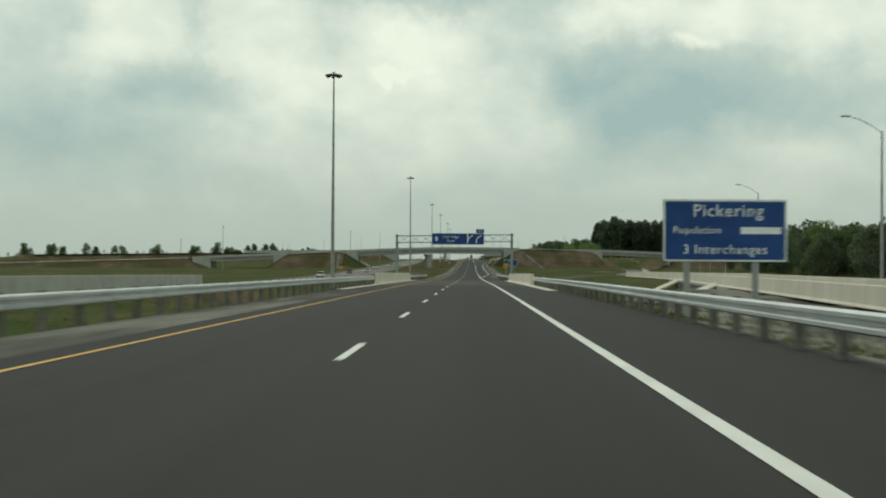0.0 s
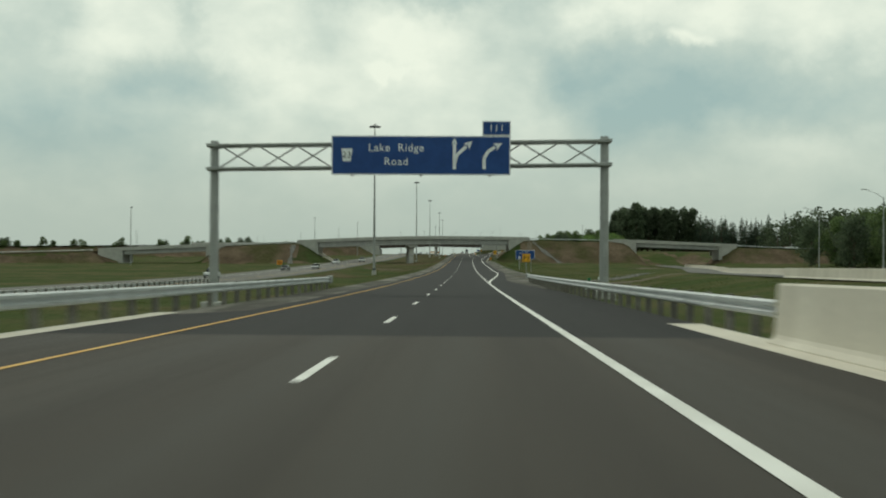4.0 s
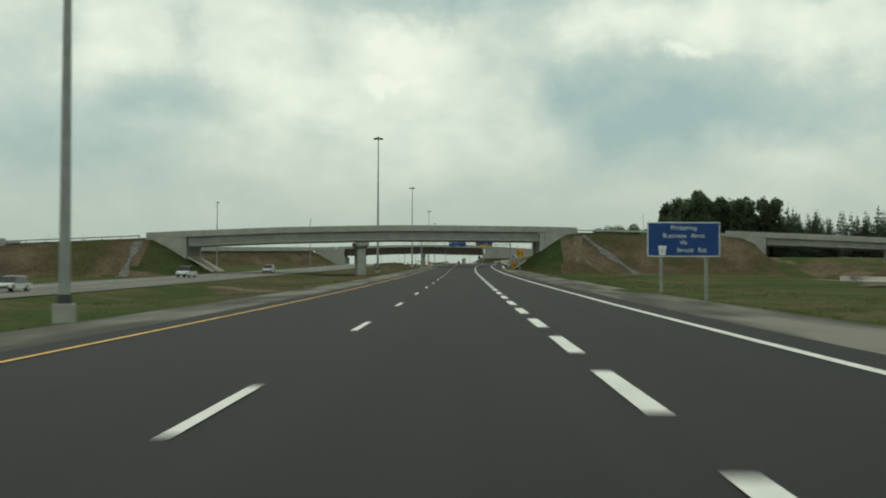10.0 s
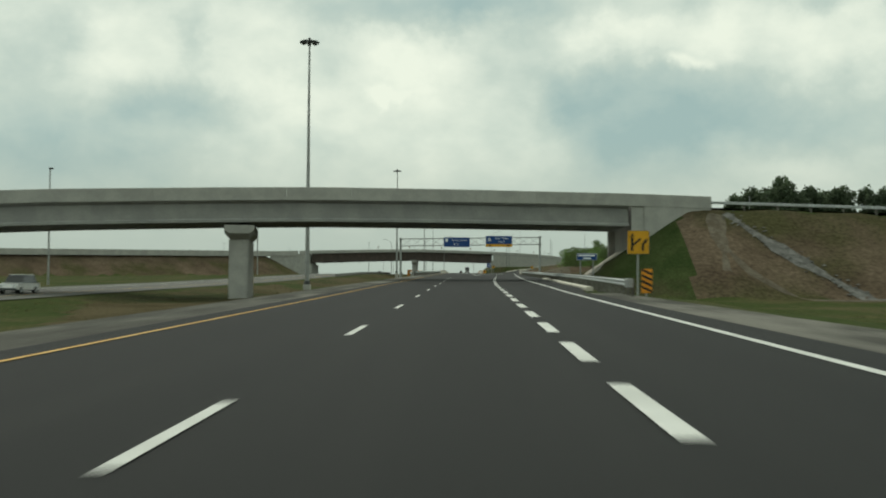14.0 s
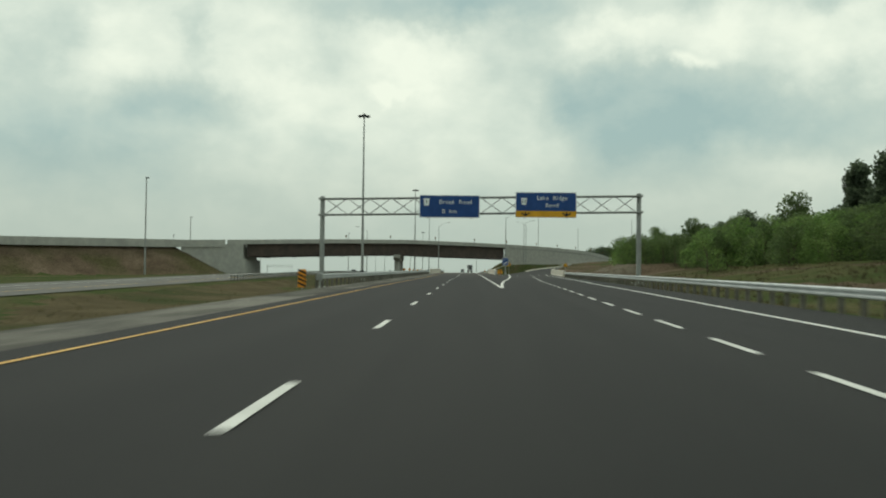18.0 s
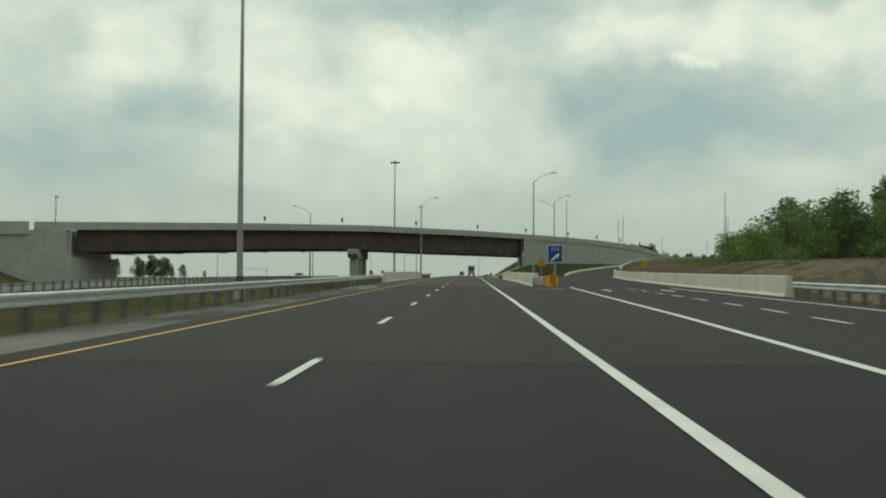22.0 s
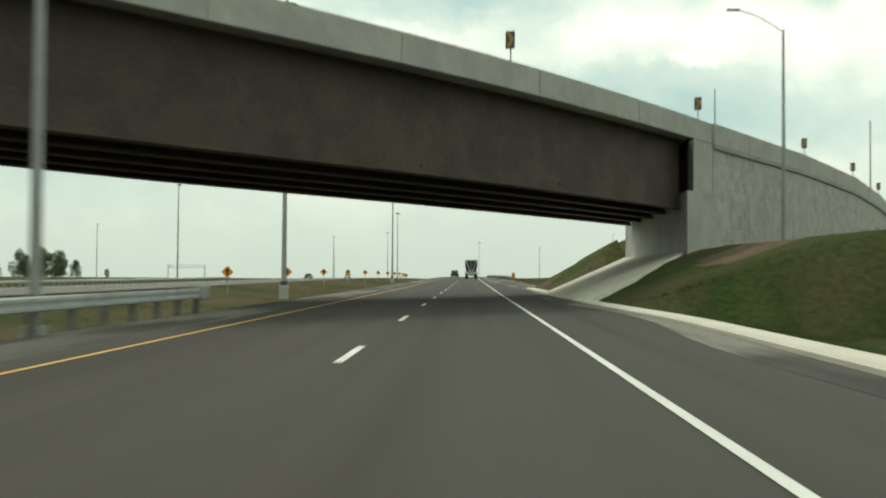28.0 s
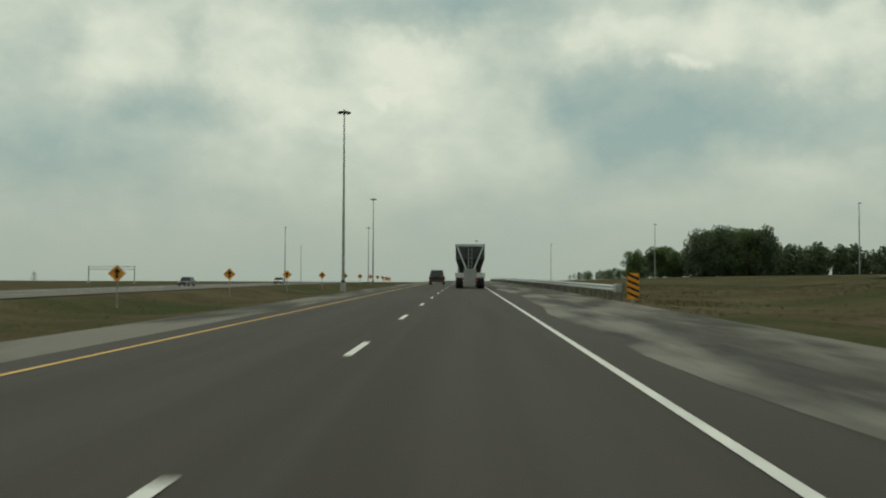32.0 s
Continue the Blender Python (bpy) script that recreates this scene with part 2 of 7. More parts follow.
M = {
    "asphalt_mid": material("older_asphalt", (0.022, 0.0215, 0.020), 0.9, second=(0.029, 0.028, 0.026), scale=0.9, stretch=(1, 0.025, 1), fine=60, fine_amount=0.18, bump=0.3, bump_scale=90),
    "asphalt": material("asphalt", (0.0145, 0.0153, 0.0148), 0.9, second=(0.0195, 0.020, 0.019), scale=0.9, stretch=(1, 0.025, 1), fine=60, fine_amount=0.18, bump=0.3, bump_scale=90),
    "asphalt_brown": material("worn_brown_asphalt", (0.043, 0.0378, 0.0315), 0.9, second=(0.057, 0.0505, 0.042), scale=0.9, stretch=(1, 0.025, 1), fine=60, fine_amount=0.18, bump=0.3, bump_scale=90, third=(0.058, 0.054, 0.047), third_scale=0.6),
    "riprap": material("broken_stone", (0.11, 0.106, 0.10), 0.9, second=(0.19, 0.185, 0.172), scale=1.2, fine=6, fine_amount=0.25, bump=0.5, bump_scale=8, island=0.3, spec=0.02),
    "bare_dust": material("pale_bare_soil", (0.115, 0.095, 0.070), 0.95, second=(0.17, 0.147, 0.113), scale=0.9, fine=5, fine_amount=0.25, bump=0.4, bump_scale=10, spec=0.02),
    "asphalt_dusty": material("dusty_asphalt", (0.040, 0.038, 0.034), 0.92, second=(0.075, 0.071, 0.062), scale=1.3, stretch=(1, 0.2, 1), fine=9, fine_amount=0.2, bump=0.2, bump_scale=90, third=(0.20, 0.19, 0.163), third_scale=0.5),
    "turf": material("green_turf", (0.033, 0.051, 0.016), 0.95, second=(0.055, 0.070, 0.026), scale=0.3, fine=5.0, fine_amount=0.35, bump=0.6, bump_scale=9, third=(0.060, 0.058, 0.028), third_scale=0.12, spec=0.02),
    "dry": material("dry_grass_ground", (0.074, 0.060, 0.032), 0.95, second=(0.104, 0.085, 0.048), scale=0.15, fine=4.0, fine_amount=0.3, bump=0.6, bump_scale=7, third=(0.048, 0.058, 0.022), third_scale=0.05, spec=0.02),
    "asphalt_pale": material("worn_asphalt", (0.11, 0.11, 0.10), 0.9, second=(0.15, 0.145, 0.13), scale=0.4, stretch=(1, 0.15, 1), fine=50),
    "shoulder": material("gravel_shoulder", (0.090, 0.087, 0.078), 0.95, second=(0.14, 0.135, 0.12), scale=0.7, stretch=(1, 0.2, 1), third=(0.215, 0.206, 0.18), third_scale=0.35, fine=14, fine_amount=0.3, bump=0.5, bump_scale=30, spec=0.02),
    "ground": material("field_ground", (0.053, 0.069, 0.022), 0.95, second=(0.096, 0.085, 0.042), scale=0.13, fine=3.0, fine_amount=0.45, bump=0.6, bump_scale=5, third=(0.045, 0.064, 0.019), third_scale=0.045, spec=0.02),
    "earth": material("bare_earth", (0.088, 0.065, 0.044), 0.95, second=(0.138, 0.104, 0.072), scale=0.16, fine=2.5, fine_amount=0.45, bump=0.5, bump_scale=4, third=(0.068, 0.064, 0.030), third_scale=0.07, spec=0.02),
    "concrete": material("concrete", (0.36, 0.355, 0.33), 0.85, second=(0.43, 0.425, 0.39), scale=0.6, fine=8, fine_amount=0.08, bump=0.12, obj_random=0.04),
    "concrete_block": material("split_faced_concrete", (0.35, 0.345, 0.32), 0.9, second=(0.44, 0.43, 0.395), scale=1.1, fine=5, fine_amount=0.12, bump=0.3, bump_scale=6, obj_random=0.025),
    "concrete_new": material("pale_concrete", (0.585, 0.545, 0.462), 0.85, second=(0.63, 0.59, 0.503), third=(0.565, 0.526, 0.446), third_scale=0.7, stretch=(1, 1, 0.22), scale=0.5, fine=8, fine_amount=0.08, bump=0.12, obj_random=0.04),
    "concrete_girder": material("grey_concrete_girder", (0.27, 0.27, 0.26), 0.85, second=(0.33, 0.33, 0.31), scale=0.4, fine=6, fine_amount=0.08, bump=0.1),
    "rust_steel": material("weathering_steel", (0.062, 0.048, 0.041), 0.7, second=(0.092, 0.068, 0.056), scale=0.5, fine=6, fine_amount=0.2, bump=0.1),
    "galv": material("galvanised_steel", (0.50, 0.52, 0.52), 0.45, 0.55, second=(0.60, 0.62, 0.62), scale=2.0, fine=12, fine_amount=0.08, bump=0.05, obj_random=0.06),
    "galv_dull": material("dull_galvanised_steel", (0.30, 0.31, 0.30), 0.6, 0.3, second=(0.36, 0.37, 0.36), scale=1.0, fine=10, fine_amount=0.08, bump=0.05),
    "post_wood": material("weathered_post", (0.13, 0.122, 0.105), 0.9, second=(0.19, 0.18, 0.158), scale=3, fine=20, obj_random=0.15),
    "paint_white": material("white_road_paint", (0.62, 0.62, 0.58), 0.7, second=(0.74, 0.74, 0.70), scale=1.5, fine=40, fine_amount=0.12, bump=0.1),
    "paint_yellow": material("yellow_road_paint", (0.58, 0.33, 0.075), 0.7, second=(0.68, 0.42, 0.12), scale=1.5, fine=40, fine_amount=0.12, bump=0.1),
    "sign_blue": material("blue_sign_sheet", (0.012, 0.055, 0.21), 0.45, second=(0.016, 0.07, 0.25), scale=1.0, fine=5, fine_amount=0.05, bump=0),
    "sign_white": material("white_sign_sheet", (0.75, 0.77, 0.78), 0.5, fine=5, fine_amount=0.04, bump=0),
    "sign_yellow": material("yellow_sign_sheet", (0.62, 0.31, 0.015), 0.5, fine=5, fine_amount=0.05, bump=0),
    "sign_orange": material("orange_sign_sheet", (0.70, 0.27, 0.02), 0.5, fine=5, fine_amount=0.05, bump=0),
    "sign_green": material("green_sign_sheet", (0.02, 0.16, 0.07), 0.5, fine=5, fine_amount=0.05, bump=0),
    "sign_black": material("black_sign_sheet", (0.012, 0.012, 0.012), 0.5, fine=5, fine_amount=0.05, bump=0),
    "sign_brown": material("faded_brown_sheet", (0.34, 0.19, 0.05), 0.6, fine=5, fine_amount=0.06, bump=0),
    "sign_back": material("sign_back_aluminium", (0.28, 0.29, 0.29), 0.5, 0.5, fine=8, fine_amount=0.06, bump=0),
    "lamp_dark": material("dark_lamp_housing", (0.06, 0.065, 0.065), 0.6, fine=8, fine_amount=0.06, bump=0),
    "bark": material("bark", (0.09, 0.07, 0.05), 0.9, second=(0.14, 0.11, 0.08), scale=4, fine=20, bump=0.4),
    "rubber": material("black_rubber", (0.015, 0.015, 0.015), 0.85, fine=12, bump=0.1),
    "glass_dark": material("dark_car_glass", (0.012, 0.014, 0.016), 0.08, fine=4, fine_amount=0.03, bump=0, spec=0.6),
    "red_lens": material("red_lens", (0.35, 0.01, 0.01), 0.25, fine=6, fine_amount=0.05, bump=0),
    "chrome": material("bright_metal", (0.72, 0.73, 0.74), 0.2, 0.9, fine=6, fine_amount=0.04, bump=0),
}


def leaf_material(name, dark, light):
    """Leaves: matt colour, and some of the light passing through the blade."""
    m = material(name, dark, 0.7, second=light, scale=0.35, fine=4, fine_amount=0.3, bump=0, island=0.35, obj_random=0.18)
    nt = m.node_tree
    b = nt.nodes["Principled BSDF"]
    tl = nt.nodes.new("ShaderNodeBsdfTranslucent")
    nt.links.new(b.inputs["Base Color"].links[0].from_socket, tl.inputs["Color"])
    ms = nt.nodes.new("ShaderNodeMixShader")
    ms.inputs[0].default_value = 0.58
    nt.links.new(b.outputs[0], ms.inputs[1])
    nt.links.new(tl.outputs[0], ms.inputs[2])
    out = [n for n in nt.nodes if n.bl_idname == "ShaderNodeOutputMaterial"][0]
    nt.links.new(ms.outputs[0], out.inputs["Surface"])
    return m


M["leaf_dark"] = leaf_material("dark_foliage", (0.085, 0.116, 0.070), (0.132, 0.172, 0.10))
M["leaf_mid"] = leaf_material("green_foliage", (0.095, 0.142, 0.054), (0.14, 0.195, 0.075))
M["leaf_bright"] = leaf_material("bright_foliage", (0.115, 0.20, 0.052), (0.18, 0.265, 0.08))
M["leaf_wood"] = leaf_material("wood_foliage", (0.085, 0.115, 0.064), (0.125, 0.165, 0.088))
M["needle"] = leaf_material("conifer_foliage", (0.066, 0.093, 0.066), (0.098, 0.132, 0.088))


# ------------------------------------------------------------------ mesh tools
def obj(name, bm, mat, parent=None, label="", smooth=False):
    me = bpy.data.meshes.new(name)
    bm.to_mesh(me)
    bm.free()
    for m in mat if isinstance(mat, (list, tuple)) else [mat]:
        me.materials.append(M[m] if isinstance(m, str) else m)
    if smooth:
        me.polygons.foreach_set("use_smooth", [True] * len(me.polygons))
    ob = new(name, me)
    if parent:
        ob.parent = parent
    if label:
        ob["label"] = label
    return ob


def part(name, bm, mat, parent, label="", smooth=False):
    return obj(name, bm, mat, parent, label, smooth)


def empty(name, loc=(0, 0, 0), **tags):
    e = new(name)
    e.location = loc
    return tagged(e, **tags)


def mesh_of(name, verts, faces, mat, parent=None, label="", smooth=False):
    me = bpy.data.meshes.new(name)
    me.from_pydata([tuple(map(float, v)) for v in verts], [], faces)
    me.update()
    for m in mat if isinstance(mat, (list, tuple)) else [mat]:
        me.materials.append(M[m] if isinstance(m, str) else m)
    if smooth:
        me.polygons.foreach_set("use_smooth", [True] * len(me.polygons))
    ob = new(name, me)
    if parent:
        ob.parent = parent
    if label:
        ob["label"] = label
    return ob


def box(bm, x0, x1, y0, y1, z0, z1, m=None):
    v = [bm.verts.new(p) for p in ((x0, y0, z0), (x1, y0, z0), (x1, y1, z0), (x0, y1, z0), (x0, y0, z1), (x1, y0, z1), (x1, y1, z1), (x0, y1, z1))]
    if m is not None:
        for q in v:
            q.co = m @ q.co
    for f in ((0, 3, 2, 1), (4, 5, 6, 7), (0, 1, 5, 4), (1, 2, 6, 5), (2, 3, 7, 6), (3, 0, 4, 7)):
        bm.faces.new([v[i] for i in f])
    return v


def bbox(bm, *a, bevel=0.02, m=None):
    vs = box(bm, *a, m=m)
    es = {e for v in vs for e in v.link_edges}
    bmesh.ops.bevel(bm, geom=list(es), offset=bevel, segments=1, affect="EDGES")


def tube(bm, p0, p1, r0, r1=None, n=10, cap=True):
    """A tapered round bar from p0 to p1."""
    p0, p1 = Vector(p0), Vector(p1)
    r1 = r0 if r1 is None else r1
    d = (p1 - p0).normalized()
    a = d.orthogonal().normalized()
    b = d.cross(a)
    rings = []
    for p, r in ((p0, r0), (p1, r1)):
        rings.append([bm.verts.new(p + (a * math.cos(2 * math.pi * i / n) + b * math.sin(2 * math.pi * i / n)) * r) for i in range(n)])
    for i in range(n):
        bm.faces.new((rings[0][i], rings[0][(i + 1) % n], rings[1][(i + 1) % n], rings[1][i]))
    if cap:
        bm.faces.new(list(reversed(rings[0])))
        bm.faces.new(rings[1])


def sweep(bm, profile, path, closed=True):
    """Carries a profile of (sideways to the right, up) along a path of points."""
    rings = []
    n = len(path)
    for i, p in enumerate(path):
        a, b = Vector(path[max(i - 1, 0)]), Vector(path[min(i + 1, n - 1)])
        d = b - a
        side = Vector((d.y, -d.x, 0)).normalized()
        rings.append([bm.verts.new(Vector(p) + side * u + Vector((0, 0, v))) for u, v in profile])
    k = len(profile)
    for r0, r1 in zip(rings, rings[1:]):
        for i in range(k if closed else k - 1):
            j = (i + 1) % k
            bm.faces.new((r0[i], r1[i], r1[j], r0[j]))
    if closed:
        bm.faces.new(rings[0])
        bm.faces.new(list(reversed(rings[-1])))
    bmesh.ops.recalc_face_normals(bm, faces=bm.faces)


# ------------------------------------------------------------------ plan: heights and lines
ROAD_Z = ((-400, 4), (-100, 0.9), (-20, 0.081), (0, -0.097), (20, -0.275), (40, -0.459), (60, -0.657), (80, -0.877), (100, -1.121), (120, -1.383), (140, -1.651), (160, -1.909), (180, -2.137), (200, -2.318),
          (220, -2.451), (240, -2.55), (260, -2.629), (280, -2.693), (300, -2.731), (320, -2.724), (340, -2.66), (360, -2.542), (380, -2.384), (400, -2.199), (420, -1.998), (440, -1.78), (460, -1.547), (480, -1.302),
          (500, -1.055), (520, -0.814), (540, -0.583), (560, -0.361), (580, -0.144), (600, 0.067), (620, 0.269), (640, 0.461), (660, 0.645), (680, 0.83), (700, 1.02), (720, 1.219), (740, 1.422), (760, 1.624),
          (780, 1.82), (800, 2.002), (820, 2.16), (840, 2.287), (860, 2.384), (880, 2.468), (900, 2.556), (920, 2.661), (940, 2.783), (960, 2.914), (980, 3.047), (1000, 3.18), (1050, 3.5), (1150, 4),
          (1300, 4.3), (1600, 4), (2500, 2), (6000, 0))
RY, RZ = np.array(ROAD_Z).T


def lin(table, v):
    t = np.array(table)
    return np.interp(v, t[:, 0], t[:, 1])


def road_z(y):
    y = np.asarray(y, float)
    return (np.interp(y - 18, RY, RZ) + 2 * np.interp(y, RY, RZ) + np.interp(y + 18, RY, RZ)) / 4


X_YELLOW, X_LANE = -5.67, -1.94
WHITE_NEAR = ((-300, 1.83), (85, 1.82), (130, 1.80), (180, 1.77), (203, 1.76))
WHITE_GORE = ((606, 1.78), (650, 1.80), (705, 1.80), (725, 1.745), (740, 1.71))
WHITE_FAR = ((740, 1.71), (800, 1.69), (870, 1.72), (2400, 1.73))
# outer white line, and the outer edges of pavement and gravel
OUTER = ((-400, 1.76), (203, 1.76), (212, 1.97), (221, 2.36), (258, 4.15), (283, 4.95), (350, 5.15), (430, 5.05), (480, 5.4), (503, 5.85), (530, 6.25), (560, 7.2), (599, 8.8), (628, 9.9), (647, 11.0), (677, 12.3), (697, 13.2), (718, 13.8), (737, 14.5), (760, 15.7), (784, 17.4), (820, 21.2), (850, 26.4), (890, 41), (940, 62))
RAIL_R = ((470, 7.6), (507, 9.1), (560, 10.2), (603, 11.6), (640, 13.0), (668, 14.0), (698, 14.9), (712, 15.6), (735, 16.7), (760, 17.9), (790, 20.1), (806, 21.3), (820, 22.7), (835, 24.8), (850, 27.8), (865, 31.6), (880, 36.6), (900, 45.5), (940, 68))
GORE = ((605, 1.80), (622, 2.33), (636, 2.95), (665, 4.58), (690, 5.75), (712, 6.5), (735, 7.3), (751, 8.7), (790, 12.0), (820, 15.0), (850, 19.2), (865, 22.8), (880, 27.6), (900, 36.0), (940, 58))
LANE2 = ((203, 1.76), (440, 1.80), (500, 2.34), (530, 2.95), (559, 3.93), (588, 4.8), (620, 5.95), (640, 6.6), (664, 7.85), (683, 8.8), (698, 9.7), (735, 11.1), (790, 14.6), (820, 18.0), (850, 23.0), (890, 37))
RAMP_Z = ((600, 0.0), (735, 0.0), (790, 0.1), (820, 0.3), (835, 0.5), (850, 0.85), (880, 1.9), (900, 2.8), (940, 4.4), (1060, 6.0))
PAVED_R = ((-400, 5.3), (180, 5.3), (205, 4.2), (222, 3.9), (240, 4.5), (283, 6.1), (480, 6.4), (500, 8.2), (530, 9.0), (560, 9.9), (603, 11.2), (640, 12.6), (668, 13.6), (698, 14.5), (712, 15.2), (735, 16.3), (737, 16.3))
PAVED_MAIN = ((737, 4.9), (815, 4.5), (838, 4.5), (853, 4.9), (866, 5.2), (880, 4.6), (890, 4.6), (920, 4.55), (940, 4.4), (2600, 4.4))


def paved_r(y):
    return np.where(np.asarray(y) < 737, lin(PAVED_R, y), lin(PAVED_MAIN, y))


def paved_l(y):
    y = np.asarray(y, float)
    wall = ((y > 60) & (y < 150)) | ((y > 740) & (y < 850))
    return np.where(wall, -8.3, -6.45)


# overpass axis: near face y = 528 + 0.18 x ; the flyover's near face is given by FLY
O_DIR = Vector((1, 0.18, 0)).normalized()
O_NRM = Vector((-O_DIR.y, O_DIR.x, 0))
O_ORG = Vector((0, 528.0, 0))
O_W = 12.3
SKEW = 0.183   # the abutments stand in line with the road below


def over_z(x):
    """Top of the overpass parapet."""
    x = np.asarray(x, float)
    return lin(((-400, -6.0), (-144, 2.5), (-97, 4.85), (-68, 6.3), (-57, 6.9), (-40, 7.72), (-24, 8.2), (-14, 8.42), (0, 8.46), (18, 8.4), (26, 8.25), (62, 7.85), (90, 7.0), (116, 6.1), (200, 3.5), (400, 0.0)), x)


def f_y(x):
    """Near face of the flyover, bending slowly."""
    x = np.asarray(x, float)
    return 879.5 + 1.13 * x + 0.009 * np.maximum(x + 5, 0) ** 2


FLY = ((-260, 585.7), (-160, 698.7), (-64, 807.2), (-23, 853.5), (0, 879.7), (6, 887.4), (12.9, 897.0), (24.4, 913.4), (33.5, 927.9), (42.1, 943.7), (50, 959.5), (57, 975.5), (63, 991), (68, 1008), (72, 1026), (75, 1050), (77, 1085), (79, 1130), (80, 1225))
FLY_Z = ((-260, 5.0), (-160, 7.5), (-72, 9.7), (-40, 11.6), (-20, 12.5), (0, 12.7), (13, 12.72), (24, 12.7), (33, 12.6), (42, 12.4), (50, 12.0), (57, 11.3), (63, 10.4), (68, 9.5), (72, 8.6), (75, 7.7), (77, 6.9), (79, 6.0), (80, 3.9))
F_W = 13.0


def poly_frame(poly, px, py):
    """For points: distance along, signed distance to the left, of the nearest place on a polyline."""
    best = np.full(np.shape(px), 1e9)
    along, left = np.zeros_like(best), np.zeros_like(best)
    run = 0.0
    for (ax, ay), (bx, by) in zip(poly, poly[1:]):
        dx, dy = bx - ax, by - ay
        ln = math.hypot(dx, dy)
        t = np.clip(((px - ax) * dx + (py - ay) * dy) / ln**2, 0, 1)
        qx, qy = ax + t * dx, ay + t * dy
        d = np.hypot(px - qx, py - qy)
        sgn = np.sign(dx * (py - ay) - dy * (px - ax))
        m = d < best
        best = np.where(m, d, best)
        along = np.where(m, qx, along)
        left = np.where(m, sgn * d, left)
        run += ln
    return along, left


def smooth(a, b, v):
    t = np.clip((v - a) / (b - a), 0, 1)
    return t * t * (3 - 2 * t)


CREEK_RAMP = ((16, 20), (20, 60), (31, 150), (38, 250), (50, 350), (70, 450), (80, 520), (86, 560), (92, 640))


def onc_rise(y):
    return lin(((600, 0.0), (760, 0.9), (1000, 0.7), (2400, 0.7)), y)


def ground_z(x, y):
    """Height of the bare ground, pavements lying just above it."""
    x, y = np.asarray(x, float), np.asarray(y, float)
    zr = road_z(y)
    left = lin(((-4000, -3.0), (-400, -2.2), (-90, -2.2), (-60, -1.9), (-53, -1.5), (-34.5, -1.5), (-31, -1.9), (-24, -2.05), (-17, -1.7), (-10.5, -0.45), (-8.4, -0.12), (0, -0.12)), x)
    left = left + onc_rise(y) * (1 - smooth(-35, -27, x))
    pr = paved_r(y)
    gr = np.where((y > 214) & (y < 478), 9.5, np.where(y > 895, 7.2, pr + 0.4))
    u = x - np.maximum(gr, pr)
    right = -0.12 - 0.33 * np.clip(u, 0, 4) * smooth(0, 1.0, u)
    mid = -1.4 * smooth(0, 7, u)
    # a low hill beyond the exit ramp, gentle banks elsewhere
    hill = 3.2 * smooth(560, 640, y) * (1 - smooth(790, 860, y)) * smooth(4, 34, u) * (1 - smooth(320, 520, x))
    hill = hill + 4.6 * smooth(800, 880, y) * (1 - smooth(980, 1060, y)) * smooth(2, 26, x - lin(RAIL_R, y)) * (1 - smooth(120, 240, x))
    far = 2.4 * smooth(1000, 1100, y) * smooth(30, 90, u) * (1 - smooth(120, 260, u))
    right = -0.12 + mid * (1 - smooth(540, 620, y)) + np.where(y > 580, -0.5 * smooth(0, 5, u) * (1 - smooth(900, 960, y)) - 0.35 * smooth(0, 8, u) * smooth(900, 960, y), 0) + hill + far
    rel = np.where(x < -3, left, np.where(x > pr, right, -0.12))
    z = zr + rel
    # ramp between the gore and the hill
    along_y = (y > 728) & (y < 1060)
    g, r = lin(GORE, y), lin(RAIL_R, y)
    inside = along_y & (x > g - 6) & (x < r + 14)
    w = smooth(g - 6, g - 1, x) * (1 - smooth(r + 2, r + 14, x))
    z = np.where(inside, z * (1 - w) + (zr + lin(RAMP_Z, y) - 0.14) * w, z)
    behind = (y > 818) & (y < 925) & (x > r + 1.0)
    crest = lin(((818, 3.0), (835, 4.0), (850, 4.7), (879, 6.4), (905, 7.4), (925, 7.4)), y)
    z = np.where(behind, np.maximum(z, crest - 0.05 * np.maximum(x - r - 14, 0)), z)
    # overpass embankments
    s = (x - O_ORG.x) * O_DIR.x + (y - O_ORG.y) * O_DIR.y
    c = (x - O_ORG.x) * O_NRM.x + (y - O_ORG.y) * O_NRM.y
    for s0, s1 in ((-330, -145), (-97, -66.8), (24.2, 66.5), (116, 330)):
        dx = np.maximum(np.maximum(s0 - s, s - s1), 0) * (np.where(c > O_W - 2.5, 1.75, 1.06) if s0 in (24.2, -97) else 1.35)
        dy = np.maximum(np.maximum(0.6 - c, c - O_W + 0.6), 0)
        d = np.hypot(dx, dy)
        top = over_z(np.clip(s, s0, s1)) - 1.25
        z = np.where(d < 60, np.maximum(z, np.minimum(top, top - (d - 0.3) / 1.55)), z)
    # room for the paved slopes under the main span
    for sf, sd in ((17.5, 1), (-60.0, -1)):
        t = (sf + sd * 0.2 - (s - SKEW * c)) * sd / 5.4
        z1 = over_z(sf) - 5.7
        bed = z1 + (road_z(532.0) - (0.2 if sd > 0 else 1.5) - z1) * t - 0.35
        z = np.where((t > -0.3) & (t < 1.05) & (c > 2.2) & (c < O_W - 0.6), np.minimum(z, bed), z)
    # flyover embankments
    a, l = poly_frame(FLY, x, y)
    top = lin(FLY_Z, a) - 1.5
    dl = np.maximum(np.maximum(2.0 - l, l - np.where(a > 0, 8.5, F_W - 2.5)), 0)
    de = np.where(a > -20, np.maximum(np.where(l > 6, 27, 21) - a, 0) * np.where(l > 6, 1.95, 1.6), np.maximum(a + 74, 0) * 1.5)
    d = np.hypot(dl, de)
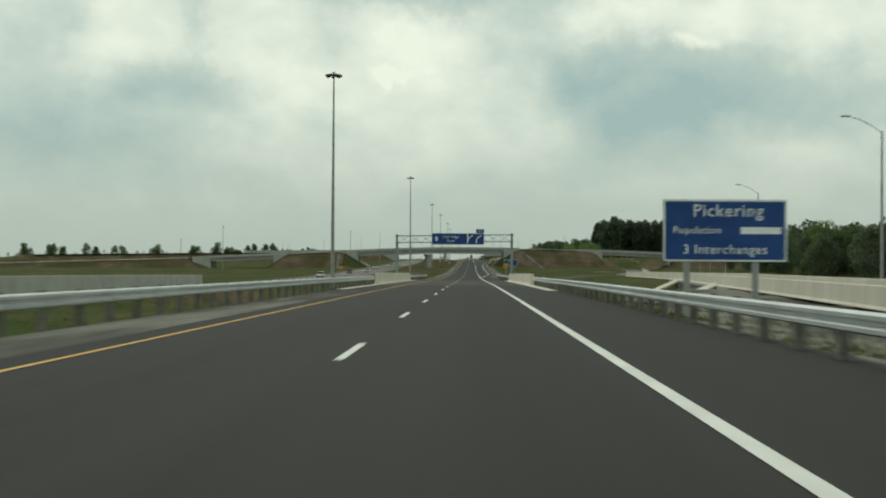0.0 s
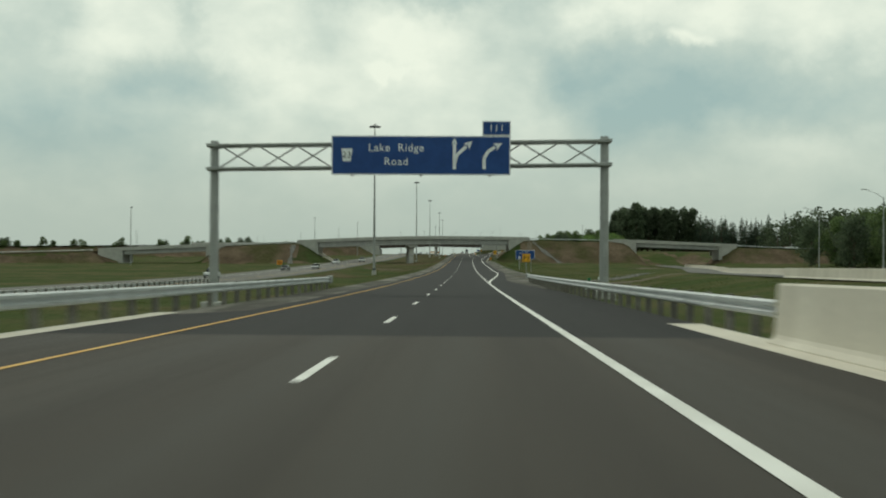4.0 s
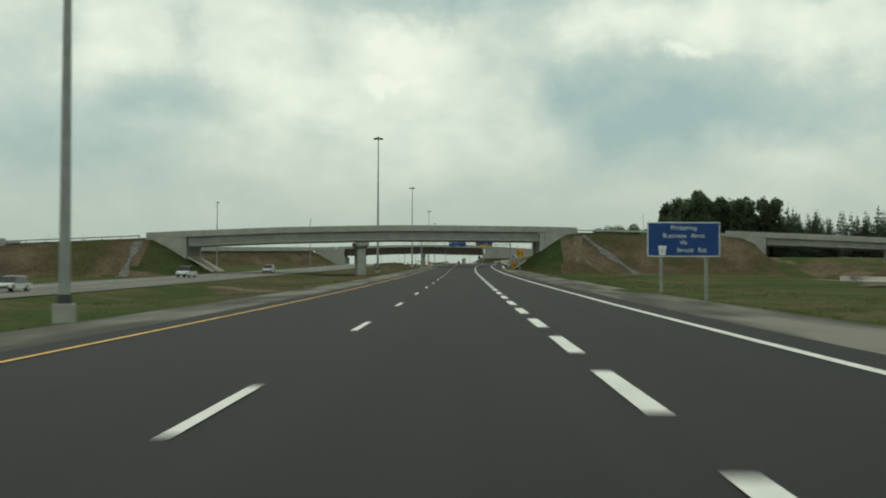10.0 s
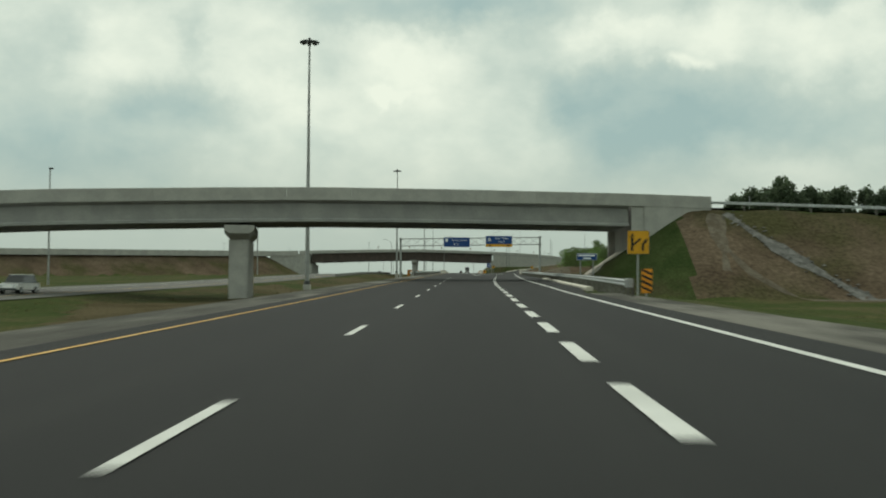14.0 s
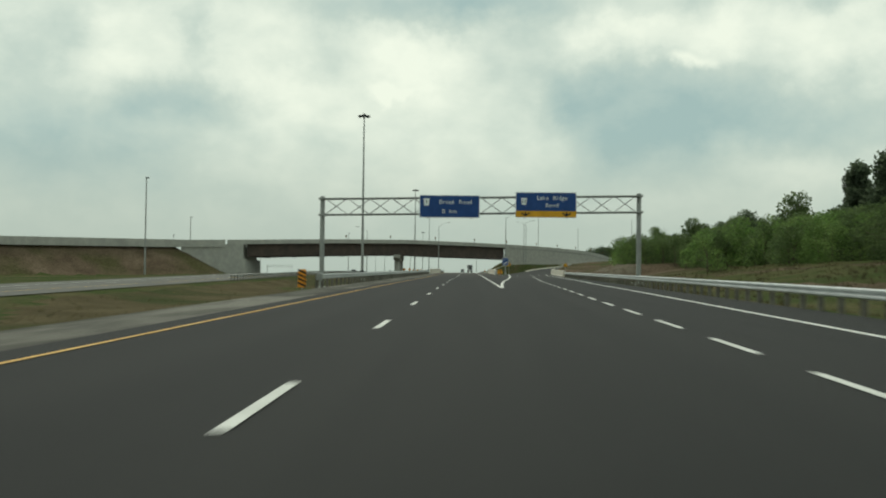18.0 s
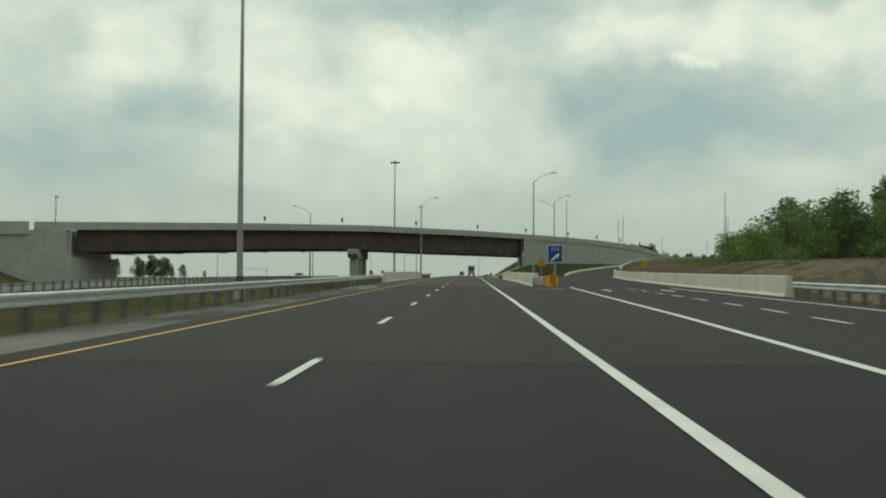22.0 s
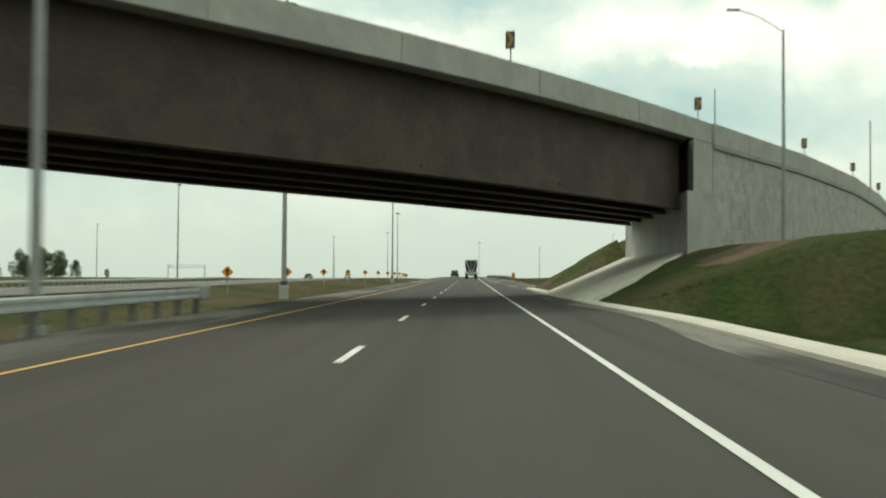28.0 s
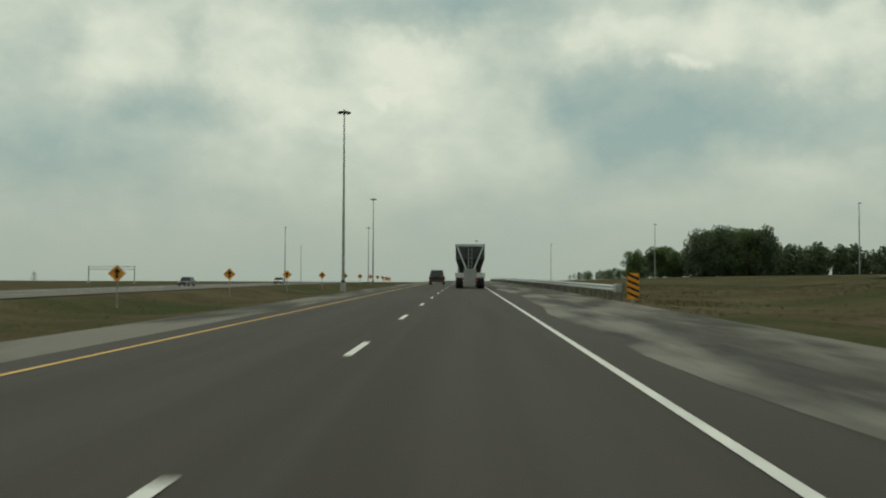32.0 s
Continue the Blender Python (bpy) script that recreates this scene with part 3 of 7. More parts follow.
    bank = np.where(d < 140, np.minimum(top, top - d / (1.8 + 13.0 * smooth(960, 1080, y))), -50)
    wall_side = (l < 2.0) & (a > 0)
    # turf berm before the wall, paved slope under the span
    berm = zr + np.minimum(0.34 * (x - 5.1), 2.75 + 0.03 * (x - 13)) * smooth(836, 862, y)
    berm = np.where((x > 4.3) & (y > 830) & (x < g - 2.5) & (l > -40), berm, -50)
    skewed = y - 2.05 * (x - 4.8)
    under = (x > 3.9) & (x < 13.5) & (skewed > 879) & (skewed < 907)
    bank = np.where(under, zr + 0.34 * (x - 5.0), bank)
    z = np.maximum(z, np.where(wall_side, berm, bank))
    z = np.where(under, np.minimum(z, zr + np.maximum(0.34 * (x - 5.0), -0.12)), z)
    # keep the carriageways clear
    main = (x > np.where(y > 0, -8.5, -9)) & (x < pr + 0.35)
    z = np.where(main, np.minimum(z, zr - 0.12), z)
    onc = (x > -53) & (x < -34.5)
    z = np.where(onc, np.minimum(z, zr - 1.5 + onc_rise(y)), z)
    # creek valley between the two bridges
    z = z - 3.6 * smooth(94, 106, y) * (1 - smooth(128, 141, y)) * smooth(6.2, 9.5, x) * (1 - smooth(120, 160, x))
    z = z - 3.0 * smooth(94, 106, y) * (1 - smooth(128, 141, y)) * smooth(-34, -30, x) * (1 - smooth(-13, -9.5, x))
    # creek-side ramp
    a2, l2 = poly_frame(CREEK_RAMP, x, y)
    rz = lin(((20, -0.9), (60, -1.0), (150, -1.5), (250, -2.4), (350, -3.3), (450, -3.45), (560, -3.8), (640, -3.0)), y) - 0.15
    w = (1 - smooth(7.5, 20, np.abs(l2 + 4.5))) * (1 - smooth(590, 640, y)) * (1 - smooth(92, 100, y) * (1 - smooth(150, 157, y)))
    z = z * (1 - w) + rz * w
    return z


def ground_at(x, y):
    return float(ground_z(np.array([x]), np.array([y]))[0])


# ------------------------------------------------------------------ ground
def axis_steps(spans):
    out = []
    for a, b, st in spans:
        out += list(np.arange(a, b, st))
    return np.array(out + [spans[-1][1]])


def zone(x, y, steep):
    """Which cover lies where: 0 rough grass, 1 bare earth, 2 turf, 3 dry grass, 4 gravel."""
    wob = 3.0 * math.sin(x * 0.21 + y * 0.07) + 2.0 * math.sin(y * 0.31 - x * 0.13)
    if 6.2 < x < np.interp(y, [p[1] for p in CREEK_RAMP], [p[0] for p in CREEK_RAMP]) and (y < 97 + wob or (x > 18 + wob and y < 150)):
        return 4
    if 3 < x < 46 and 826 < y + 0.3 * wob < 925 and x + 0.5 * wob < lin(GORE, y) + 1:
        if y + wob < 893:
            return 1 if x > 9 and math.sin(x * 0.42 + y * 0.21) + math.sin(y * 0.33 - 0.6 * x) > 0.75 else 2
        return (0 if math.sin(x * 0.5 + y * 0.33) + math.sin(y * 0.7 - x) > -0.9 else 1)
    if 8 < x < 16.0 + 0.28 * (y - 505) + 0.35 * wob and 505 < y < 549 and steep:
        return 2
    if -68 < x + 0.3 * wob < -55 and 505 < y < 525 and steep:
        return 2
    if steep and y < 1000:
        return 1
    if x > 12 and 585 < y + wob < 990:
        if y + wob < 700:
            return 1 if math.sin(x * 0.33 + y * 0.09) > 0.75 else 0
        return 1 if x < 40 + wob else 0
    if y + 2 * wob > 872 or (-34 < x < 0 and y + wob > 690):
        return 3
    if -34 < x < 0 and y + wob > 330:
        return 3 if math.sin(y * 0.06 + x * 0.2) > (-0.85 if y > 440 else 0.25) else 0
    return 0


def build_ground():
    xs = axis_steps(((-4500, -900, 450), (-900, -320, 60), (-320, -150, 8), (-150, -54, 3), (-54, -33, 2.1), (-33, -9, 1.6), (-9, 5, 1.4), (5, 30, 0.8), (30, 130, 2.5), (130, 340, 8), (340, 1000, 60), (1000, 4600, 450)))
    ys = axis_steps(((-320, -20, 20), (-20, 480, 5), (480, 580, 1.6), (580, 760, 4), (760, 980, 1.8), (980, 1200, 6), (1200, 2000, 40), (2000, 6000, 400)))
    gx, gy = np.meshgrid(xs, ys)
    gz = ground_z(gx, gy)
    # unevenness away from the pavements
    rough = np.sin(gx * 0.31 + 1.3 * np.sin(gy * 0.17)) * np.sin(gy * 0.23 + 0.7) * 0.10 + np.sin(gx * 0.9 + gy * 0.6) * np.sin(gy * 0.8) * 0.05
    keep = ((gx > -9.2) & (gx < paved_r(gy) + 0.6)) | ((gx > -54) & (gx < -33.5))
    gz = gz + np.where(keep, 0, rough)
    nx, ny = len(xs), len(ys)
    verts = np.stack([gx.ravel(), gy.ravel(), gz.ravel()], 1)
    faces, mats = [], []
    slope_x = np.abs(np.diff(gz, axis=1)[:-1] / np.diff(xs)[None, :])
    slope_y = np.abs(np.diff(gz, axis=0)[:, :-1] / np.diff(ys)[:, None])
    steep = np.hypot(slope_x, slope_y) > 0.30
    for j in range(ny - 1):
        for i in range(nx - 1):
            k = j * nx + i
            faces.append((k, k + 1, k + nx + 1, k + nx))
            mats.append(zone(xs[i], ys[j], steep[j, i]))
    ob = mesh_of("ground", verts, faces, ["ground", "earth", "turf", "dry", "shoulder"], smooth=True)
    ob.data.polygons.foreach_set("material_index", mats)
    return tagged(ob, "rough green and brown verge with bare earth banks", "ground", kind="structure")


def strip(name, left, right, y0, y1, dz, mat, step=6.0, parent=None, label="", zf=road_z, cols=1):
    """A paved strip between two lines given as x over y; dz above the road's height."""
    n = max(2, int((y1 - y0) / step) + 1)
    ys = np.linspace(y0, y1, n)
    f = lambda t, y: t(y) if callable(t) else (lin(t, y) if isinstance(t, tuple) else np.full_like(y, t))
    l, r = f(left, ys), f(right, ys)
    verts, faces = [], []
    for i, y in enumerate(ys):
        for c in range(cols + 1):
            verts.append((l[i] + (r[i] - l[i]) * c / cols, y, float(zf(y)) + dz))
    w = cols + 1
    for i in range(n - 1):
        for c in range(cols):
            faces.append((i * w + c, i * w + c + 1, (i + 1) * w + c + 1, (i + 1) * w + c))
    return mesh_of(name, verts, faces, mat, parent, label)


ground = build_ground()
road = tagged(strip("road", paved_l, paved_r, -300, 2400, 0.0, "asphalt", step=4.0), "dark new asphalt carriageway with painted lanes", "road", kind="structure")
tagged(strip("road_first", paved_l, paved_r, -300, 84, 0.004, "asphalt_mid", step=3.0), "brownish grey asphalt before the creek bridge", "road", kind="structure")
tagged(strip("road_bridge_deck", paved_l, paved_r, 84, 141, 0.004, "asphalt_brown", step=3.0), "brownish asphalt on the creek bridge", "road", kind="structure")
tagged(strip("road_worn", paved_l, paved_r, 676, 737.9, 0.004, "asphalt_mid", step=3.0), "brownish grey asphalt before the dividing barrier", "road", kind="structure")
tagged(strip("road_older", paved_l, lambda y: np.minimum(paved_r(y), 5.4), 738, 2400, 0.004, "asphalt_brown", step=4.0), "older brownish grey asphalt carriageway", "road", kind="structure")
tagged(strip("gutter_right", 4.55, 5.35, 62, 146, 0.012, "concrete_new", step=6), "pale concrete gutter beside the parapet", "gutter", kind="structure")
tagged(strip("gutter_left", -8.6, -8.0, 62, 150, 0.012, "concrete_new", step=6), "pale concrete gutter beside the median parapet", "gutter", kind="structure")
onc_z = lambda y: road_z(y) - 1.42 + onc_rise(y)
road_onc = tagged(strip("road_oncoming", -52.3, -35.2, -300, 2400, 0.0, "asphalt_pale", zf=onc_z), "pale grey asphalt carriageway for opposing traffic", "road", kind="structure")
ramp_z = lambda y: road_z(y) + lin(RAMP_Z, y)
road_ramp = tagged(strip("road_exit_ramp", lambda y: lin(GORE, y) - 1.0, lambda y: lin(RAIL_R, y) - 0.5, 737, 1000, 0.004, "asphalt", zf=ramp_z, step=4), "dark asphalt exit ramp curving away", "road", kind="structure")
tagged(strip("road_dusty_edge", lambda y: paved_r(y) - lin(((893, 0.5), (950, 0.6), (966, 1.7), (1160, 1.7)), y) - 0.2 * np.sin(y * 0.11) - 0.15 * np.sin(y * 0.37), lambda y: paved_r(y) - 0.02, 893, 1160, 0.008, "asphalt_dusty", step=4), "asphalt margin streaked with pale dust", "road", kind="structure")
tagged(strip("road_dusty_kerb", lambda y: paved_r(y) - 0.7 - 0.35 * np.sin(y * 0.2), lambda y: paved_r(y) - 0.02, 838, 893, 0.008, "asphalt_dusty", step=3), "asphalt margin streaked with pale dust by the kerb", "road", kind="structure")
gravel_l = tagged(strip("shoulder_left", -8.55, lambda y: paved_l(y) + 0.05, -300, 2400, -0.03, "shoulder"), "pale gravel shoulder beside the median", "shoulder", kind="structure")
gravel_r = tagged(strip("shoulder_right", lambda y: paved_r(y) - 0.05, lambda y: lin(((186, 5.5), (200, 5.7), (214, 6.9), (232, 8.3), (250, 8.8), (290, 9.3), (440, 9.3), (480, 8.2)), y), 190, 480, -0.03, "shoulder"), "pale gravel shoulder on the verge", "shoulder", kind="structure")
gravel_e = tagged(strip("shoulder_far", lambda y: paved_r(y) - 0.05, lambda y: lin(((884, 4.6), (918, 4.9), (932, 6.4), (950, 7.0), (1000, 7.2), (2400, 7.2)), y), 884, 2400, -0.03, "shoulder"), "dusty pale gravel shoulder", "shoulder", kind="structure")


def ramp_strip():
    pts = CREEK_RAMP
    verts, faces = [], []
    ys = np.arange(20, 640, 8.0)
    for y in ys:
        x = np.interp(y, [p[1] for p in pts], [p[0] for p in pts])
        z = lin(((20, -0.9), (60, -1.0), (150, -1.5), (250, -2.4), (350, -3.3), (450, -3.45), (560, -3.8), (640, -3.0)), y)
        verts += [(x + 0.2, y, z), (x + 9.5, y, z)]
    for i in range(len(ys) - 1):
        faces.append((2 * i, 2 * i + 1, 2 * i + 3, 2 * i + 2))
    return tagged(mesh_of("road_side_ramp", verts, faces, "asphalt_pale"), "pale asphalt ramp beside the creek", "road", kind="structure")


ramp_strip()


# ------------------------------------------------------------------ lane paint
def paint_dash(y0, length, xf, width, mat, parent, zf=road_z, dz=0.012):
    ys = np.array([y0, y0 + length / 2, y0 + length])
    x = np.array([float(xf(v)) for v in ys])
    verts = [(x[i] + s * width / 2, ys[i], float(zf(ys[i])) + dz) for i in range(3) for s in (-1, 1)]
    return mesh_of("lane_dash", verts, [(0, 1, 3, 2), (2, 3, 5, 4)], mat, parent)


strip("yellow_edge_line", X_YELLOW - 0.055, X_YELLOW + 0.055, -300, 2400, 0.012, "paint_yellow", parent=road, label="yellow painted edge line")
strip("white_edge_line", lambda y: lin(WHITE_NEAR, y) - 0.09, lambda y: lin(WHITE_NEAR, y) + 0.09, -300, 203, 0.012, "paint_white", parent=road, label="white painted edge line")
strip("white_edge_line", lambda y: lin(OUTER, y) - 0.10, lambda y: lin(OUTER, y) + 0.10, 203.02, 736, 0.012, "paint_white", parent=road, step=4, label="white painted edge line")
strip("gore_line", lambda y: lin(WHITE_GORE, y) - 0.085, lambda y: lin(WHITE_GORE, y) + 0.085, 605.5, 740, 0.012, "paint_white", parent=road, label="wide white painted line")
strip("gore_line", lambda y: lin(GORE, y) - 0.10, lambda y: lin(GORE, y) + 0.10, 605.2, 736, 0.016, "paint_white", parent=road, step=3, label="wide white painted line")
strip("white_edge_line", lambda y: lin(WHITE_FAR, y) - 0.06, lambda y: lin(WHITE_FAR, y) + 0.06, 740.02, 2400, 0.012, "paint_white", parent=road, label="white painted edge line")
for k in range(-4, 112):
    paint_dash(12 * k + 1.42, 3.0, lambda v: X_LANE, 0.13, "paint_white", road)
for k in range(0, 88):
    y0 = 206.7 + 6.0 * k
    paint_dash(y0, 3.4 if y0 < 560 else 3.1, lambda v: lin(LANE2, v), 0.24 if y0 < 540 else 0.14, "paint_white", road)
for k in range(-4, 112):
    paint_dash(12 * k + 5, 3.0, lambda v: -43.7, 0.13, "paint_white", road_onc, zf=onc_z)
strip("yellow_edge_line", -39.9, -39.7, -300, 2400, 0.012, "paint_yellow", parent=road_onc, zf=onc_z)
strip("white_edge_line", -47.6, -47.4, -300, 2400, 0.012, "paint_white", parent=road_onc, zf=onc_z)


# arrows painted in the exit lanes
for ax in (8.43, 12.15):
    pts = [(-0.09, 0.0), (0.09, 0.0), (0.09, 3.0), (0.38, 3.0), (0.0, 5.2), (-0.38, 3.0), (-0.09, 3.0)]
    vs = [(ax + 0.05 * v + u, 722.4 + v, float(road_z(722.4 + v)) + 0.014) for u, v in pts]
    mesh_of("painted_arrow", vs, [tuple(range(7))], "paint_white", road, "white painted lane arrow")


# ------------------------------------------------------------------ bridges
def loft(name, sections, mat, parent, label="", close=True):
    """Joins rings of points into a closed bar."""
    k = len(sections[0])
    verts = [p for s in sections for p in s]
    faces = []
    for i in range(len(sections) - 1):
        for j in range(k):
            q = (j + 1) % k
            faces.append((i * k + j, i * k + q, (i + 1) * k + q, (i + 1) * k + j))
    faces.append(tuple(range(k - 1, -1, -1)))
    faces.append(tuple(range((len(sections) - 1) * k, len(sections) * k)))
    ob = mesh_of(name, verts, faces, mat, parent, label)
    bm = bmesh.new()
    bm.from_mesh(ob.data)
    bmesh.ops.recalc_face_normals(bm, faces=bm.faces)
    bm.to_mesh(ob.data)
    bm.free()
    return ob


def o_point(s, c, z):
    p = O_ORG + O_DIR * s + O_NRM * c
    return (p.x, p.y, z)


GIRDER = ((-0.45, 0), (0.45, 0), (0.45, -0.18), (0.13, -0.32), (0.13, -1.85), (0.38, -2.02), (0.38, -2.25), (-0.38, -2.25), (-0.38, -2.02), (-0.13, -1.85), (-0.13, -0.32), (-0.45, -0.18))


def overpass(s0, s1, w0, w1, piers, label, tall=1.0, seat=4.1):
    """A concrete girder bridge of the crossing road from s0 to s1; wing walls reach w0 and w1."""
    br = empty("overpass_bridge", o_point((s0 + s1) / 2, 0, 0), label=label, category="bridge", group="bridges of the crossing road")
    inv = br.matrix_basis.inverted()
    bits = []
    st = lambda a, b, n: [a + (b - a) * i / n for i in range(n + 1)]
    bits.append(loft("deck", [[o_point(s, 0.25, over_z(s) - 0.95), o_point(s, O_W - 0.25, over_z(s) - 0.95), o_point(s, O_W - 0.25, over_z(s) - 1.24), o_point(s, 0.25, over_z(s) - 1.24)] for s in st(s0, s1, 16)], "concrete", br))
    for c0, c1 in ((0.0, 0.32), (O_W - 0.32, O_W)):
        n = max(1, round((w1 - w0) / 6.2))
        for i in range(n):
            a, b = w0 + (w1 - w0) * i / n + 0.012, w0 + (w1 - w0) * (i + 1) / n - 0.012
            lo = 1.28
            prof = lambda s: [o_point(s, c0, over_z(s) - 0.03), o_point(s, (c0 * 3 + c1) / 4, over_z(s)), o_point(s, (c0 + 3 * c1) / 4, over_z(s)), o_point(s, c1, over_z(s) - 0.03), o_point(s, c1, over_z(s) - lo), o_point(s, c0, over_z(s) - lo)]
            bits.append(loft("parapet_panel", [prof(s) for s in st(a, b, 2)], "concrete", br))
    for k in range(6):
        c = 0.75 + k * (O_W - 1.5) / 5
        bits.append(loft("girder", [[o_point(s, c + u, over_z(s) - 1.25 + v * tall) for u, v in GIRDER] for s in st(s0 + 0.3 + SKEW * c, s1 - 0.3 + SKEW * c, 14)], "concrete_girder", br))
    for s, sgn, w in ((s0, -1, w0), (s1, 1, w1)):
        z1 = float(over_z(s)) - 1.30
        zg = z1 - seat - 2.5
        bits.append(loft("abutment", [[o_point(s + u + SKEW * c, c, z) for u, c in ((0, 0.2), (sgn * 1.6, 0.2), (sgn * 1.6, O_W - 0.2), (0, O_W - 0.2))] for z in (zg, z1)], "concrete", br))
        for c0, c1 in ((0.04, 0.45), (O_W - 0.45, O_W - 0.04)):
            zb = float(over_z(w)) - 2.6
            pts = [(s + sgn * 1.4, z1 - seat - 1.0), (s + sgn * 1.4, z1 + 0.02), (w, float(over_z(w)) - 1.30), (w, zb)]
            bits.append(loft("wing_wall", [[o_point(a, c, z) for a, z in pts] for c in (c0, c1)], "concrete", br))
    for s in piers:
        top = float(over_z(s)) - 1.25 - 2.25 * tall - 0.3
        shape = lambda c, deep: [o_point(s + u, c, top - v) for u, v in ((-1.45, 0), (-1.45, 0.8 * deep), (-0.95, 1.35 * deep), (0.95, 1.35 * deep), (1.45, 0.8 * deep), (1.45, 0))]
        bits.append(loft("pier_cap", [shape(c, d) for c, d in ((0.15, 0.6), (1.1, 1.0), (O_W - 1.1, 1.0), (O_W - 0.15, 0.6))], "concrete", br))
        for c in (2.0, O_W / 2, O_W - 2.0):
            x, y, _ = o_point(s, c, 0)
            bm = bmesh.new()
            bbox(bm, x - 0.95, x + 0.95, y - 0.8, y + 0.8, ground_at(x, y) - 0.5, top - 1.30, bevel=0.15)
            bits.append(obj("pier_column", bm, "concrete", br))
    for b in bits:
        b.matrix_parent_inverse = inv
    return br


overpass(-60.0, 17.5, -68.2, 26.2, (-22.4,), "pale grey concrete girder overpass on a median pier", 0.95)
overpass(72.0, 108.5, 62.0, 116.5, (), "short grey concrete overpass span across a ramp", 0.72, 3.2)
overpass(-135.0, -103.5, -144.0, -96.5, (), "short grey concrete overpass span across a side road", 0.72, 3.2)


def slope_paving(name, xs, ys, zf, mat, label):
    """A slab of slope paving that follows a surface."""
    verts, faces = [], []
    nx, ny = len(xs), len(ys)
    for y in ys:
        for x in xs:
            yy = y + 2.05 * (x - 4.8)
            verts.append((x, yy, zf(x, yy)))
    for j in range(ny - 1):
        for i in range(nx - 1):
            faces.append((j * nx + i, j * nx + i + 1, (j + 1) * nx + i + 1, (j + 1) * nx + i))
    ob = mesh_of(name, verts, faces, mat)
    sol = ob.modifiers.new("thickness", "SOLIDIFY")
    sol.thickness = 0.25
    sol.offset = -1
    return tagged(ob, label, "slope paving", kind="structure")


def o_slope(side, s_face, width=10.5):
    """Paved slope from the abutment down towards the road, under the overpass."""
    verts, faces = [], []
    n, m = 10, 2
    z1 = float(over_z(s_face)) - 5.7
    toe = float(road_z(532)) - (0.3 if side > 0 else 1.6)
    for i in range(n + 1):
        t = i / n
        s = s_face + side * 0.2 - side * 5.4 * t
        for j in range(m + 1):
            c = 1.8 + (O_W - 2.8) * j / m
            x, y, _ = o_point(s + SKEW * c, c, 0)
            verts.append((x, y, z1 + (toe + 0.1 - z1) * t))
    for i in range(n):
        for j in range(m):
            k = i * (m + 1) + j
            faces.append((k, k + 1, k + m + 2, k + m + 1))
    ob = mesh_of("slope_paving", verts, faces, "concrete_new")
    sol = ob.modifiers.new("thickness", "SOLIDIFY")
    sol.thickness = 0.3
    return tagged(ob, "smooth concrete slope paving under the overpass", "slope paving", kind="structure")


o_slope(1, 17.5)
o_slope(-1, -60.0)


